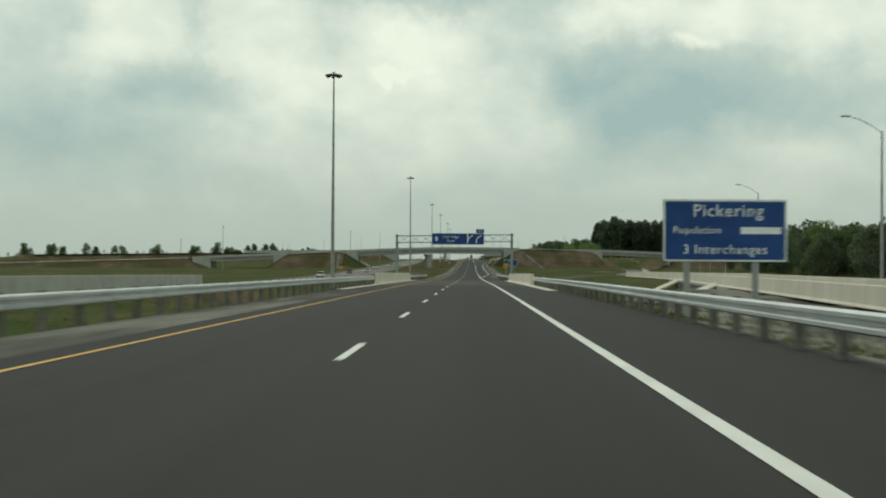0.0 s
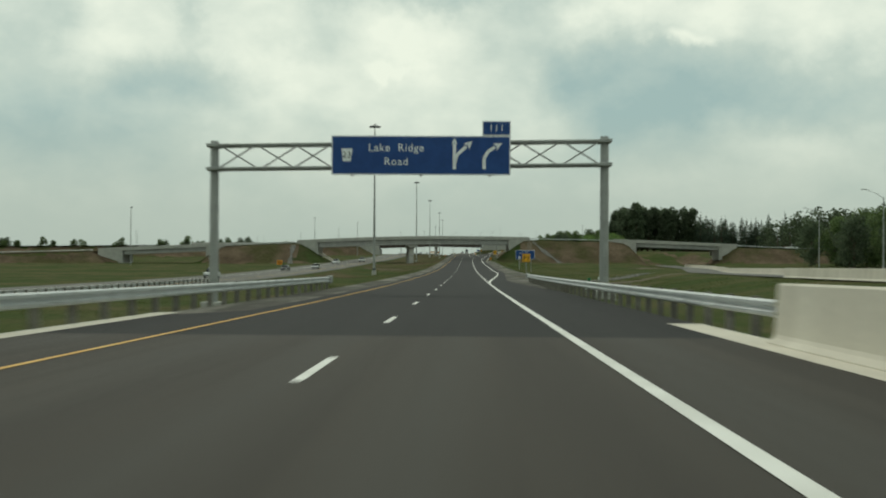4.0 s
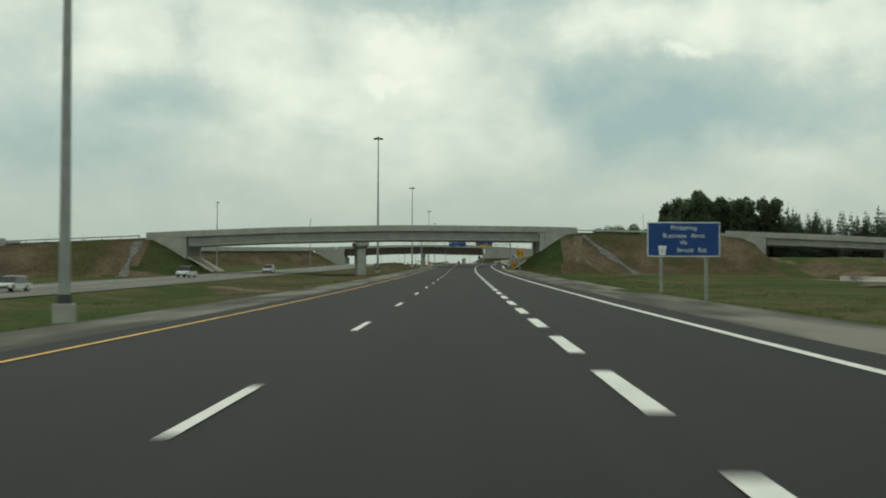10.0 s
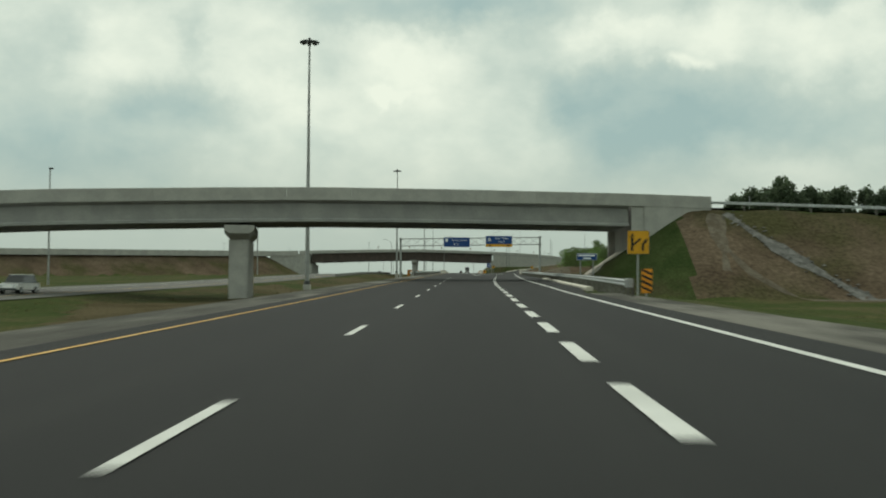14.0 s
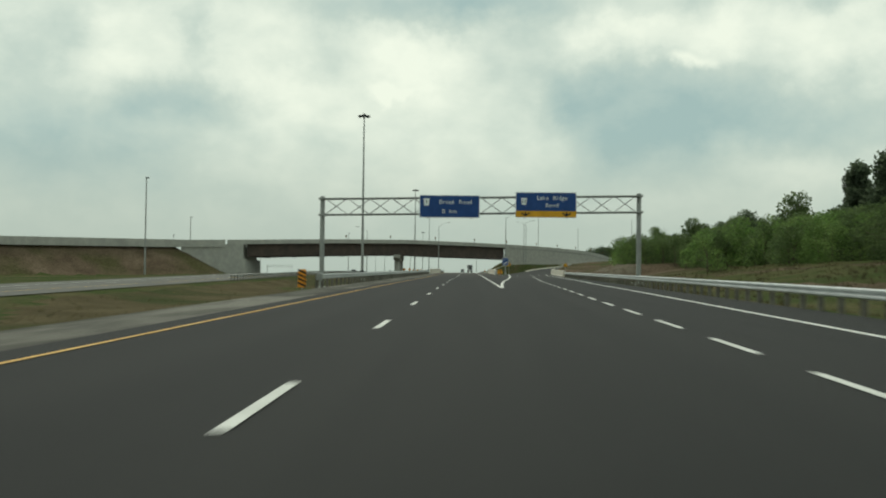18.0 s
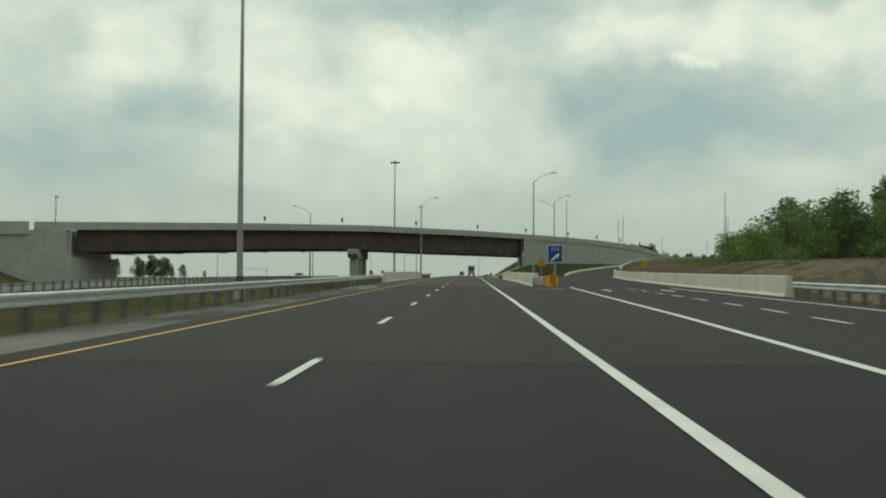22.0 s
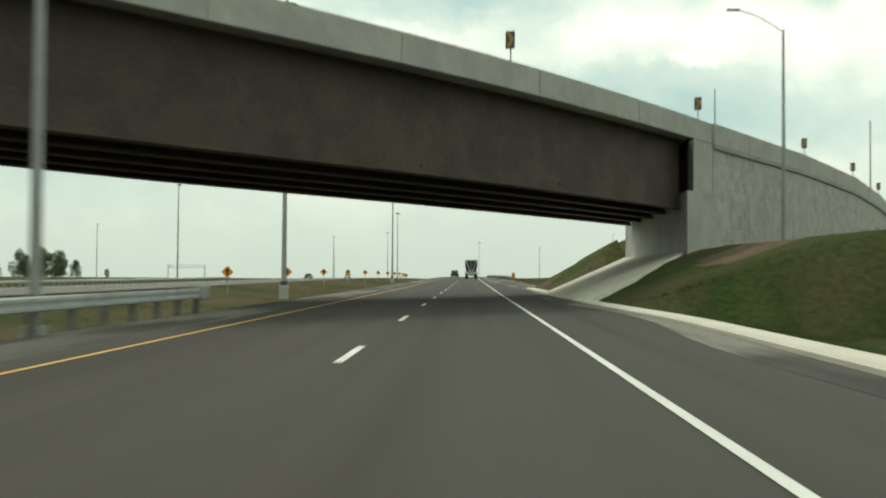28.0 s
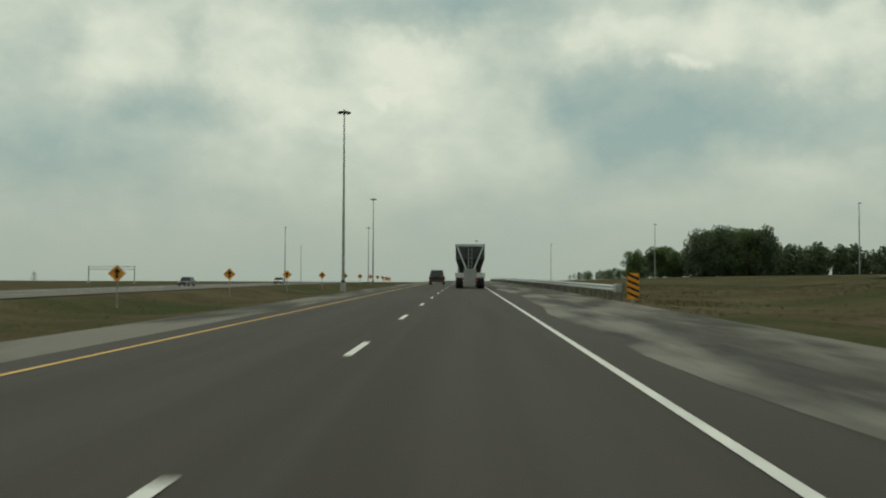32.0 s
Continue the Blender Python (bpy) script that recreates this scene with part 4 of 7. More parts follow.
def flyover():
    """The skewed steel girder flyover; its girders end along lines of equal x."""
    br = empty("flyover_bridge", (-24, float(f_y(-24)), 0), label="skewed flyover with dark weathering steel girders and pale parapets", category="bridge")
    inv = br.matrix_basis.inverted()
    bits = []
    x0, x1, wy = -60.5, 12.2, 19.6
    st = lambda a, b, n: [a + (b - a) * i / n for i in range(n + 1)]
    fz = lambda x: float(lin(FLY_Z, x))
    wide = lambda x: wy + float(lin(((-10, 0.0), (2, 2.0)), x))
    bits.append(loft("deck", [[(x, float(f_y(x)) + 0.3, fz(x) - 0.9), (x, float(f_y(x)) + wide(x) - 0.3, fz(x) - 0.9), (x, float(f_y(x)) + wide(x) - 0.3, fz(x) - 1.17), (x, float(f_y(x)) + 0.3, fz(x) - 1.17)] for x in st(x0, x1, 18)], "concrete", br))
    for y0, y1 in ((0.0, 0.5), (wy - 0.5, wy)):
        n = 14
        shift = (lambda x: wide(x) - wy) if y0 else (lambda x: 0.0)
        for i in range(n):
            a, b = -64 + 78.0 * i / n + 0.012, -64 + 78.0 * (i + 1) / n - 0.012
            prof = lambda x: [(x, float(f_y(x)) + shift(x) + y0, fz(x) - 0.03), (x, float(f_y(x)) + shift(x) + y0 + 0.12, fz(x)), (x, float(f_y(x)) + shift(x) + y1 - 0.12, fz(x)), (x, float(f_y(x)) + shift(x) + y1, fz(x) - 0.03), (x, float(f_y(x)) + shift(x) + y1, fz(x) - 1.2), (x, float(f_y(x)) + shift(x) + y0, fz(x) - 1.2)]
            bits.append(loft("parapet_panel", [prof(x) for x in st(a, b, 2)], "concrete", br))
    ib = ((-0.35, 0), (0.35, 0), (0.35, -0.06), (0.03, -0.06), (0.03, -3.25), (0.4, -3.25), (0.4, -3.33), (-0.4, -3.33), (-0.4, -3.25), (-0.03, -3.25), (-0.03, -0.06), (-0.35, -0.06))
    for k in range(5):
        yo = 1.9 + k * (wy - 3.8) / 4
        bits.append(loft("steel_girder", [[(x, float(f_y(x)) + yo * wide(x) / wy + u * 1.3, fz(x) - 1.2 + v * float(lin(((-62, 1.0), (-26, 1.01), (-12, 1.15), (12, 1.19)), x))) for u, v in ib] for x in st(x0 + 0.4, x1 - 0.3, 14)], "rust_steel", br))
    # cross frames between the girders
    for x in st(x0 + 3, x1 - 2, 11):
        for k in range(4):
            ya, yb = ((1.9 + q * (wy - 3.8) / 4) * wide(x) / wy for q in (k, k + 1))
            bm = bmesh.new()
            za, zb = fz(x) - 1.9, fz(x) - 4.7
            for p, q in (((x, float(f_y(x)) + ya, za), (x, float(f_y(x)) + yb, zb)), ((x, float(f_y(x)) + ya, zb), (x, float(f_y(x)) + yb, za)), ((x, float(f_y(x)) + ya, zb), (x, float(f_y(x)) + yb, zb))):
                tube(bm, p, q, 0.07, n=5)
            bits.append(obj("cross_frame", bm, "rust_steel", br))
    # pier of three columns under a hammerhead cap, in line with the road
    xc, top = -22.6, 7.75
    cap = [[(xc - 0.95, y, z0), (xc + 0.95, y, z0), (xc + 0.95, y, top), (xc - 0.95, y, top)] for y, z0 in ((852.8, top - 0.95), (854.2, top - 1.75), (871.8, top - 1.75), (873.2, top - 0.95))]
    bits.append(loft("pier_cap", cap, "concrete", br))
    for y in (856.0, 863.0, 870.0):
        bm = bmesh.new()
        bbox(bm, xc - 0.8, xc + 0.8, y - 0.9, y + 0.9, ground_at(xc, y) - 0.5, top - 1.7, bevel=0.18)
        bits.append(obj("pier_column", bm, "concrete", br))
    # abutments along the road
    for x, sgn, zb in ((12.0, 1, 3.0), (-60.2, -1, -1.0)):
        ya, yb = float(f_y(x)) + 0.2, float(f_y(x)) + wy - 0.2 + (3 if sgn > 0 else 0)
        zt = fz(x) - (4.2 if sgn > 0 else 5.3)
        bits.append(loft("abutment", [[(x, ya, z), (x + sgn * 2.2, ya + sgn * 2.4, z), (x + sgn * 2.2, yb + sgn * 2.4, z), (x, yb, z)] for z in (zb, zt)], "concrete", br))
        # right back wall in girder steel: end diaphragm, with the shadow there painted in
        bits.append(loft("back_wall", [[(x + sgn * 0.9, ya + 2.2, z), (x + sgn * 2.0, ya + 3.4, z), (x + sgn * 2.0, yb + 1.2, z), (x + sgn * 0.9, yb, z)] for z in (zt, fz(x) - 1.18)], "rust_steel" if sgn > 0 else "concrete", br))
        # square end block beside the girder ends
        xa, xb = (x + 0.45, x + 2.4) if sgn > 0 else (x - 13.0, x - 0.5)
        bits.append(loft("end_block", [[(q, float(f_y(q)) + 0.04, z) for q, z in ((xa, zb), (xb, zb), (xb, fz(xb) - 1.22), (xa, fz(xa) - 1.22))], [(q, float(f_y(q)) + 1.5, z) for q, z in ((xa, zb), (xb, zb), (xb, fz(xb) - 1.22), (xa, fz(xa) - 1.22))]], "concrete", br))
    for b in bits:
        b.matrix_parent_inverse = inv
    return br


flyover()


def along(poly, step, start=0.0):
    """Points every step metres along a polyline, with the direction there."""
    out, need = [], start
    run = 0.0
    for (ax, ay), (bx, by) in zip(poly, poly[1:]):
        ln = math.hypot(bx - ax, by - ay)
        while need <= run + ln:
            t = (need - run) / ln
            out.append((ax + (bx - ax) * t, ay + (by - ay) * t, (bx - ax) / ln, (by - ay) / ln))
            need += step
        run += ln
    return out


def retaining_wall():
    """Precast panels, coping and parapet along the bend of the flyover's approach."""
    w = empty("retaining_wall", (24, 908, 0), label="pale precast concrete retaining wall under the flyover approach", category="wall", kind="structure")
    inv = w.matrix_basis.inverted()
    pts = along(((14.1, float(f_y(14.1))),) + FLY[7:14], 3.0)
    rg = random.Random(77)
    bits = []
    for i, (p, q) in enumerate(zip(pts, pts[1:])):
        za, zb = float(lin(FLY_Z, p[0])), float(lin(FLY_Z, q[0]))
        n = Vector((p[3], -p[2], 0))
        dx, dy = q[0] - p[0], q[1] - p[1]

        def ring(t, o0, o1, zt, zl):
            x, y = p[0] + dx * t, p[1] + dy * t
            z = za + (zb - za) * t
            return [(x + n.x * o0, y + n.y * o0, z + zt), (x + n.x * o1, y + n.y * o1, z + zt), (x + n.x * o1, y + n.y * o1, z + zl), (x + n.x * o0, y + n.y * o0, z + zl)]
        if i < 11:
            # split-faced blocks in broken courses, uneven in depth
            for r in range(10):
                hi, lo = -1.52 - 0.75 * r, -1.52 - 0.75 * (r + 1)
                for a, b in (((0.0, 0.5), (0.5, 1.0)) if r % 2 else ((0.0, 0.25), (0.25, 0.75), (0.75, 1.0))):
                    o = rg.uniform(-0.010, 0.012)
                    bits.append(loft("wall_block", [ring(a + 0.006, -0.2, o, hi - 0.004, lo + 0.004), ring(b - 0.006, -0.2, o, hi - 0.004, lo + 0.004)], "concrete_block", w))
        else:
            for r in range(5):
                hi, lo = -1.52 - 1.5 * r, -1.52 - 1.5 * (r + 1)
                bits.append(loft("wall_panel", [ring(0.004, -0.2, 0.0, hi - 0.004, lo + 0.004), ring(0.996, -0.2, 0.0, hi - 0.004, lo + 0.004)], "concrete_block", w))
        if i % 2 == 0 and i + 2 < len(pts):
            bits.append(loft("parapet_panel", [ring(0.004, -0.35, 0.10, 0, -1.2), ring(1.996, -0.35, 0.10, 0, -1.2)], "concrete", w))
        # coping ledge; its darker grey paints the shadow gap below the parapet
        bits.append(loft("coping", [ring(0, -0.3, 0.14, -1.21, -1.48), ring(1, -0.3, 0.14, -1.21, -1.48)], "concrete_girder", w))
        bits.append(loft("wall_core", [ring(0, -0.9, -0.21, -1.3, -9.5), ring(1, -0.9, -0.21, -1.3, -9.5)], "concrete_girder", w))
    for b in bits:
        b.matrix_parent_inverse = inv
    # carriageway on the approach
    for name, poly in (("approach_deck", FLY[6:]), ("approach_deck_left", FLY[:3])):
        v, f = [], []
        for p in along(poly, 6.0):
            z = float(lin(FLY_Z, p[0])) - 1.05
            v += [(p[0] - p[3] * o, p[1] + p[2] * o, z) for o in (0.3, 8.6 if name == "approach_deck" else F_W)]
        for i in range(len(v) // 2 - 1):
            f.append((2 * i, 2 * i + 1, 2 * i + 3, 2 * i + 2))
        tagged(mesh_of(name, v, f, "asphalt_pale"), "asphalt deck of the flyover approach", "road", kind="structure")


retaining_wall()
slope_paving("slope_paving_flyover", [4.9, 6, 7, 9, 11, 12.1], np.linspace(882, 904.0, 7), lambda x, y: float(road_z(y)) + 0.34 * (x - 5.0) + 0.19, "concrete_new", "smooth pale concrete slope paving under the flyover")


# low wall on top of the left flyover bank
def bank_parapet(poly, zf, name, label, h=1.0, drop=1.9):
    wl = empty(name, (poly[0][0], poly[0][1], 0), label=label, category="barrier")
    inv = wl.matrix_basis.inverted()
    pts = along(poly, 4.0)
    for p, q in zip(pts, pts[1:]):
        n = Vector((p[3], -p[2], 0))
        b = loft("parapet_panel", [[(r[0] + n.x * o, r[1] + n.y * o, zf(r[0], r[1]) + z) for o, z in ((0, 0), (0.4, 0), (0.4, -drop), (0, -drop))] for r in (p, q)], "concrete", wl)
        b.matrix_parent_inverse = inv
    return wl


bank_parapet(((-160, 698.7), (-64.2, 807.0)), lambda x, y: float(lin(FLY_Z, x)), "approach_parapet", "low concrete parapet along the flyover bank")


# ------------------------------------------------------------------ barriers and guardrails
JERSEY = ((-0.30, 0), (0.30, 0), (0.30, 0.05), (0.21, 0.13), (0.18, 0.19), (0.12, 1.02), (0.09, 1.05), (-0.09, 1.05), (-0.12, 1.02), (-0.18, 0.19), (-0.21, 0.13), (-0.30, 0.05))


def jersey(xf, y0, y1, label, zf=road_z, height=1.0, mat="concrete_new", length=6.0):
    """A concrete barrier of cast lengths along x = xf(y)."""
    w = empty("concrete_barrier", (float(xf(y0)), y0, float(zf(y0))), label=label, category="barrier", group="concrete barriers")
    inv = w.matrix_basis.inverted()
    n = max(1, round((y1 - y0) / length))
    for i in range(n):
        a, b = y0 + (y1 - y0) * i / n + 0.006, y0 + (y1 - y0) * (i + 1) / n - 0.006
        bm = bmesh.new()
        pts = [(float(xf(y)), y, float(zf(y)) - 0.02) for y in np.linspace(a, b, 3)]
        sweep(bm, [(u, v * height) for u, v in JERSEY], pts)
        o = obj("barrier_panel", bm, mat, w)
        o.matrix_parent_inverse = inv
    return w


WBEAM = ((0.0, 0.155), (0.03, 0.15), (0.08, 0.115), (0.08, 0.06), (0.02, 0.02), (0.02, -0.02), (0.08, -0.06), (0.08, -0.115), (0.03, -0.15), (0.0, -0.155), (-0.012, -0.15), (0.06, -0.10), (0.06, -0.07), (0.0, -0.03), (0.0, 0.03), (0.06, 0.07), (0.06, 0.10), (-0.012, 0.15))
POST_MESH = None


def post_mesh():
    global POST_MESH
    if POST_MESH is None:
        bm = bmesh.new()
        box(bm, -0.075, 0.075, -0.09, 0.09, -0.3, 0.78)
        box(bm, -0.06, 0.06, -0.075, 0.075, 0.78, 0.80)
        me = bpy.data.meshes.new("post")
        bm.to_mesh(me)
        bm.free()
        me.materials.append(M["post_wood"])
        POST_MESH = me
    return POST_MESH


def guardrail(pts, face, label, zf=None, spacing=1.9, terminal=()):
    """A W-beam rail on posts along points (x, y); face: +1 if the beam faces +x of travel, -1 the other way."""
    zf = zf or (lambda x, y: float(road_z(y)) - 0.04)
    g = empty("guardrail", (pts[0][0], pts[0][1], 0), label=label, category="guardrail", group="steel guardrails")
    inv = g.matrix_basis.inverted()
    line = along(pts, spacing)
    for p in line:
        o = new("post", post_mesh())
        o.parent = g
        n = (p[3] * face, -p[2] * face)
        o.matrix_parent_inverse = inv
        o.location = (p[0] - n[0] * 0.17, p[1] - n[1] * 0.17, zf(p[0], p[1]))
        o.rotation_euler = (0, 0, math.atan2(p[3], p[2]) - math.pi / 2)
    for i in range(0, len(line) - 1, 4):
        seg = line[i:i + 5]
        bm = bmesh.new()
        sweep(bm, [(u * face, v) for u, v in WBEAM], [(p[0], p[1], zf(p[0], p[1]) + 0.62) for p in seg])
        o = obj("beam", bm, "galv", g)
        o.matrix_parent_inverse = inv
    for e in terminal:
        p = line[e]
        bm = bmesh.new()
        bbox(bm, -0.14, 0.14, -0.45, 0.45, 0.40, 0.84, bevel=0.04, m=Matrix.Translation((p[0], p[1], zf(p[0], p[1]))))
        o = obj("end_terminal", bm, "galv_dull", g)
        o.matrix_parent_inverse = inv
    return g


XR, XL = 5.3, -8.5
guardrail([(4.75, -60), (4.9, 20), (5.2, 88)], -1, "galvanised steel guardrail on weathered posts beside the road")
jersey(lambda y: XR, 88.5, 139.8, "pale concrete parapet wall beside the road shoulder")
guardrail([(5.3, 140.2), (5.4, 214)], -1, "galvanised steel guardrail ending at a post", terminal=(-1,))
guardrail([(-8.6, -60), (-8.6, 87.5)], 1, "galvanised steel guardrail along the median")
jersey(lambda y: XL, 88, 134.4, "pale concrete parapet wall along the median")
guardrail([(-8.6, 134.8), (-8.3, 184)], 1, "galvanised steel guardrail along the median", terminal=(-1,))
guardrail([(7.7, 474), (8.4, 488), (9.3, 507), (10.3, 560), (11.7, 603), (13.0, 640), (14.0, 668), (14.9, 698), (15.6, 711.5)], -1, "long galvanised guardrail curving along the exit lanes", terminal=(0,))
jersey(lambda y: lin(RAIL_R, y), 712, 838, "pale concrete barrier curving along the exit ramp", zf=ramp_z)
jersey(lambda y: lin(GORE, y) - 0.7, 832, 905, "low pale concrete barrier on the inside of the exit ramp", zf=ramp_z, height=0.3, length=4.0)
bank_parapet([(float(lin(RAIL_R, y)) + 0.7, y) for y in range(820, 921, 4)], lambda x, y: float(lin(((820, 3.9), (835, 4.3), (850, 5.0), (879, 6.7), (905, 7.7), (920, 8.1)), y)), "ramp_wall", "pale concrete wall climbing along the bend of the exit ramp", drop=3.2)
jersey(lambda y: float(lin(((738, 5.05), (760, 5.25), (811, 5.0)), y)), 738, 811, "pale concrete barrier dividing the ramp from the road")
guardrail([(5.05, 811.3), (5.25, 832.5)], -1, "short stub of guardrail at a barrier end", terminal=(-1,))
guardrail([(-9.0, 605), (-8.7, 618), (-8.7, 761)], 1, "long galvanised guardrail along the median", terminal=(0,))
jersey(lambda y: XL, 761.5, 832, "pale concrete barrier along the median")
guardrail([(-8.6, 832.4), (-8.4, 872)], 1, "galvanised steel guardrail along the median", terminal=(-1,))
bank_parapet([(float(np.interp(y, [p[1] for p in FLY], [p[0] for p in FLY])) + 0.3, y) for y in range(1010, 1222, 4)], lambda x, y: float(np.interp(y, [p[1] for p in FLY], [q[1] for q in FLY_Z])), "crest_barrier", "pale concrete barrier on the crest of the approach bank", drop=1.5)
guardrail([(7.3, 1008), (7.0, 1100), (6.7, 1240)], -1, "galvanised guardrail climbing the rise", terminal=(0,))
# rails of the opposing carriageway
onc = lambda x, y: float(onc_z(y)) - 0.04
guardrail([(-34.9, 130), (-34.9, 262)], -1, "galvanised guardrail of the opposing carriageway", zf=onc)
jersey(lambda y: -35.6, 60, 130, "tall grey concrete parapet of the opposing creek bridge", zf=lambda y: road_z(y) - 1.15, height=1.7, mat="concrete")
guardrail([(-53, 900), (-53, 1060)], 1, "galvanised guardrail of the opposing carriageway", zf=onc)
guardrail([(-34.8, 690), (-34.8, 880)], -1, "galvanised guardrail of the opposing carriageway", zf=onc)
# wall of the side ramp near the creek
CR = lambda y: np.interp(y, [p[1] for p in CREEK_RAMP], [p[0] for p in CREEK_RAMP])
crz = lambda y: lin(((20, -0.9), (60, -1.0), (150, -1.5), (250, -2.4), (350, -3.3), (450, -3.45), (560, -3.8), (640, -3.0)), y)
jersey(lambda y: float(CR(y)) - 0.1, 40, 240, "pale concrete barrier along the side ramp", zf=crz, height=1.05)
jersey(lambda y: float(CR(y)) + 9.6, 40, 561, "pale concrete barrier along the outer edge of the side ramp", zf=crz, height=1.0)
# rail on the crossing road's banks
for s0, s1 in ((26.4, 61.8), (116.7, 260), (-96.3, -68.4), (-260, -144.2)):
    a, b = o_point(s0, 0.5, 0), o_point(s1, 0.5, 0)
    guardrail([a[:2], b[:2]], 1, "galvanised guardrail on top of the earth bank", zf=lambda x, y: float(over_z(((x - O_ORG.x) * O_DIR.x + (y - O_ORG.y) * O_DIR.y))) - 1.22, spacing=3.8)
# deck of the crossing road on its banks
for s0, s1 in ((26.2, 62.0), (116.5, 330), (-96.5, -68.2), (-330, -144)):
    v, f = [], []
    for i in range(9):
        s = s0 + (s1 - s0) * i / 8
        v += [o_point(s, 0.7, float(over_z(s)) - 1.12), o_point(s, O_W - 0.7, float(over_z(s)) - 1.12)]
    for i in range(8):
        f.append((2 * i, 2 * i + 1, 2 * i + 3, 2 * i + 2))
    tagged(mesh_of("road_crossing", v, f, "asphalt_pale"), "asphalt of the crossing road on its bank", "road", kind="structure")


def kerb(name, pts, label, w=0.45, h=0.14):
    bm = bmesh.new()
    sweep(bm, [(-w / 2, -0.1), (w / 2, -0.1), (w / 2, h), (-w / 2 + 0.1, h), (-w / 2, h * 0.6)], pts)
    return tagged(obj(name, bm, "concrete_new"), label, "kerb", kind="structure")


kerb("kerb_flyover", [(float(lin(((838, 4.75), (853, 5.2), (866, 5.5), (880, 4.85), (890, 4.8), (905, 4.85), (921, 4.75)), y)), y, float(road_z(y))) for y in np.linspace(838, 921, 29)], "pale concrete kerb beside the shoulder", w=0.6)
for pts in (((25.4, 104.0, -1.15), (22.6, 98.4, -1.6), (19.8, 92.8, -2.1)), ((31.0, 150.0, -1.6), (27.0, 140.5, -2.3), (23.0, 131.0, -3.0))):
    kerb("abutment_edge", pts, "pale sloping concrete edge of the creek abutment", w=0.9, h=0.18)
kerb("kerb_overpass", [(float(lin(((488, 7.6), (507, 8.1), (528, 8.95), (548, 9.5)), y)), y, float(road_z(y))) for y in np.linspace(488, 548, 16)], "pale concrete kerb before the guardrail")


# ------------------------------------------------------------------ lamps
def high_mast(height=35.2):
    e = empty("high_mast_light", label="tall galvanised high-mast lighting pole with a ring of floodlights", category="lamp post", group="high-mast lights")
    bm = bmesh.new()
    bbox(bm, -0.5, 0.5, -0.5, 0.5, -1.6, 0.24, bevel=0.04)
    part("concrete_footing", bm, "concrete", e)
    bm = bmesh.new()
    tube(bm, (0, 0, 0.22), (0, 0, 0.75), 0.43, 0.41, 12)
    part("base_collar", bm, "lamp_dark", e)
    bm = bmesh.new()
    tube(bm, (0, 0, 0.4), (0, 0, height - 0.4), 0.33, 0.12, 14)
    part("pole", bm, "galv_dull", e, smooth=False)
    bm = bmesh.new()
    for i in range(16):
        a, b = 2 * math.pi * i / 16, 2 * math.pi * (i + 1) / 16
        tube(bm, (0.55 * math.cos(a), 0.55 * math.sin(a), height - 0.3), (0.55 * math.cos(b), 0.55 * math.sin(b), height - 0.3), 0.06, n=5)
    for i in range(4):
        a = math.pi / 2 * i + 0.4
        tube(bm, (0, 0, height - 0.3), (0.55 * math.cos(a), 0.55 * math.sin(a), height - 0.3), 0.05, n=5)
    part("lamp_ring", bm, "galv_dull", e)
    bm = bmesh.new()
    tube(bm, (0, 0, height - 0.55), (0, 0, height + 0.25), 0.26, 0.16, 10)
    part("head_cap", bm, "lamp_dark", e)
    for i in range(8):
        a = 2 * math.pi * i / 8 + 0.2
        bm = bmesh.new()
        m = Matrix.Translation((1.0 * math.cos(a), 1.0 * math.sin(a), height - 0.35)) @ Matrix.Rotation(a, 4, "Z") @ Matrix.Rotation(0.25, 4, "Y")
        vs = box(bm, -0.36, 0.36, -0.24, 0.24, -0.14, 0.14, m=m)
        part("floodlight", bm, "lamp_dark", e)
    return e


MASTS = ((-22.4, 159.5), (-22.3, 362), (-22.5, 568.4), (-23.7, 765), (-22.9, 961.5), (-25.0, 1160), (-39, 1375), (-62, 1590), (9, 1800))
mast = high_mast()
mast.location = (MASTS[0][0], MASTS[0][1], ground_at(*MASTS[0]) + 0.05)
TOPS = {0: 31.3, 1: 31.6, 2: 33.6, 3: 36.7, 4: 37.6, 5: 38.8}
for i, (x, y) in enumerate(MASTS):
    z = TOPS[i] - 35.3 if i in TOPS else ground_at(x, y)
    if i == 0:
        mast.location.z = z
    else:
        copy_thing(mast, pose(x, y, z))


def street_lamp(height, arm, group="street lamps"):
    """A tapered pole with one arm towards +x (arm < 0: towards -x)."""
    e = empty("street_lamp", label="slender galvanised street lamp with a single arm", category="lamp post", group=group)
    bm = bmesh.new()
    tube(bm, (0, 0, -0.6), (0, 0, 0.35), 0.32, 0.30, 10)
    part("footing", bm, "concrete", e)
    bm = bmesh.new()
    tube(bm, (0, 0, 0.3), (0, 0, height), 0.15, 0.075, 10)
    part("pole", bm, "galv_dull", e)
    bm = bmesh.new()
    pts = [(0, 0, height - 0.15), (arm * 0.3, 0, height + 0.45), (arm * 0.65, 0, height + 1.0), (arm, 0, height + 1.3)]
    for p, q in zip(pts, pts[1:]):
        tube(bm, p, q, 0.042, 0.034, 7)
    part("arm", bm, "galv_dull", e)
    bm = bmesh.new()
    s = 1 if arm > 0 else -1
    v = box(bm, arm - 0.1 * s, arm + 0.75 * s, -0.13, 0.13, height + 1.25, height + 1.38)
    bmesh.ops.recalc_face_normals(bm, faces=bm.faces)
    part("luminaire", bm, "galv_dull", e)
    return e


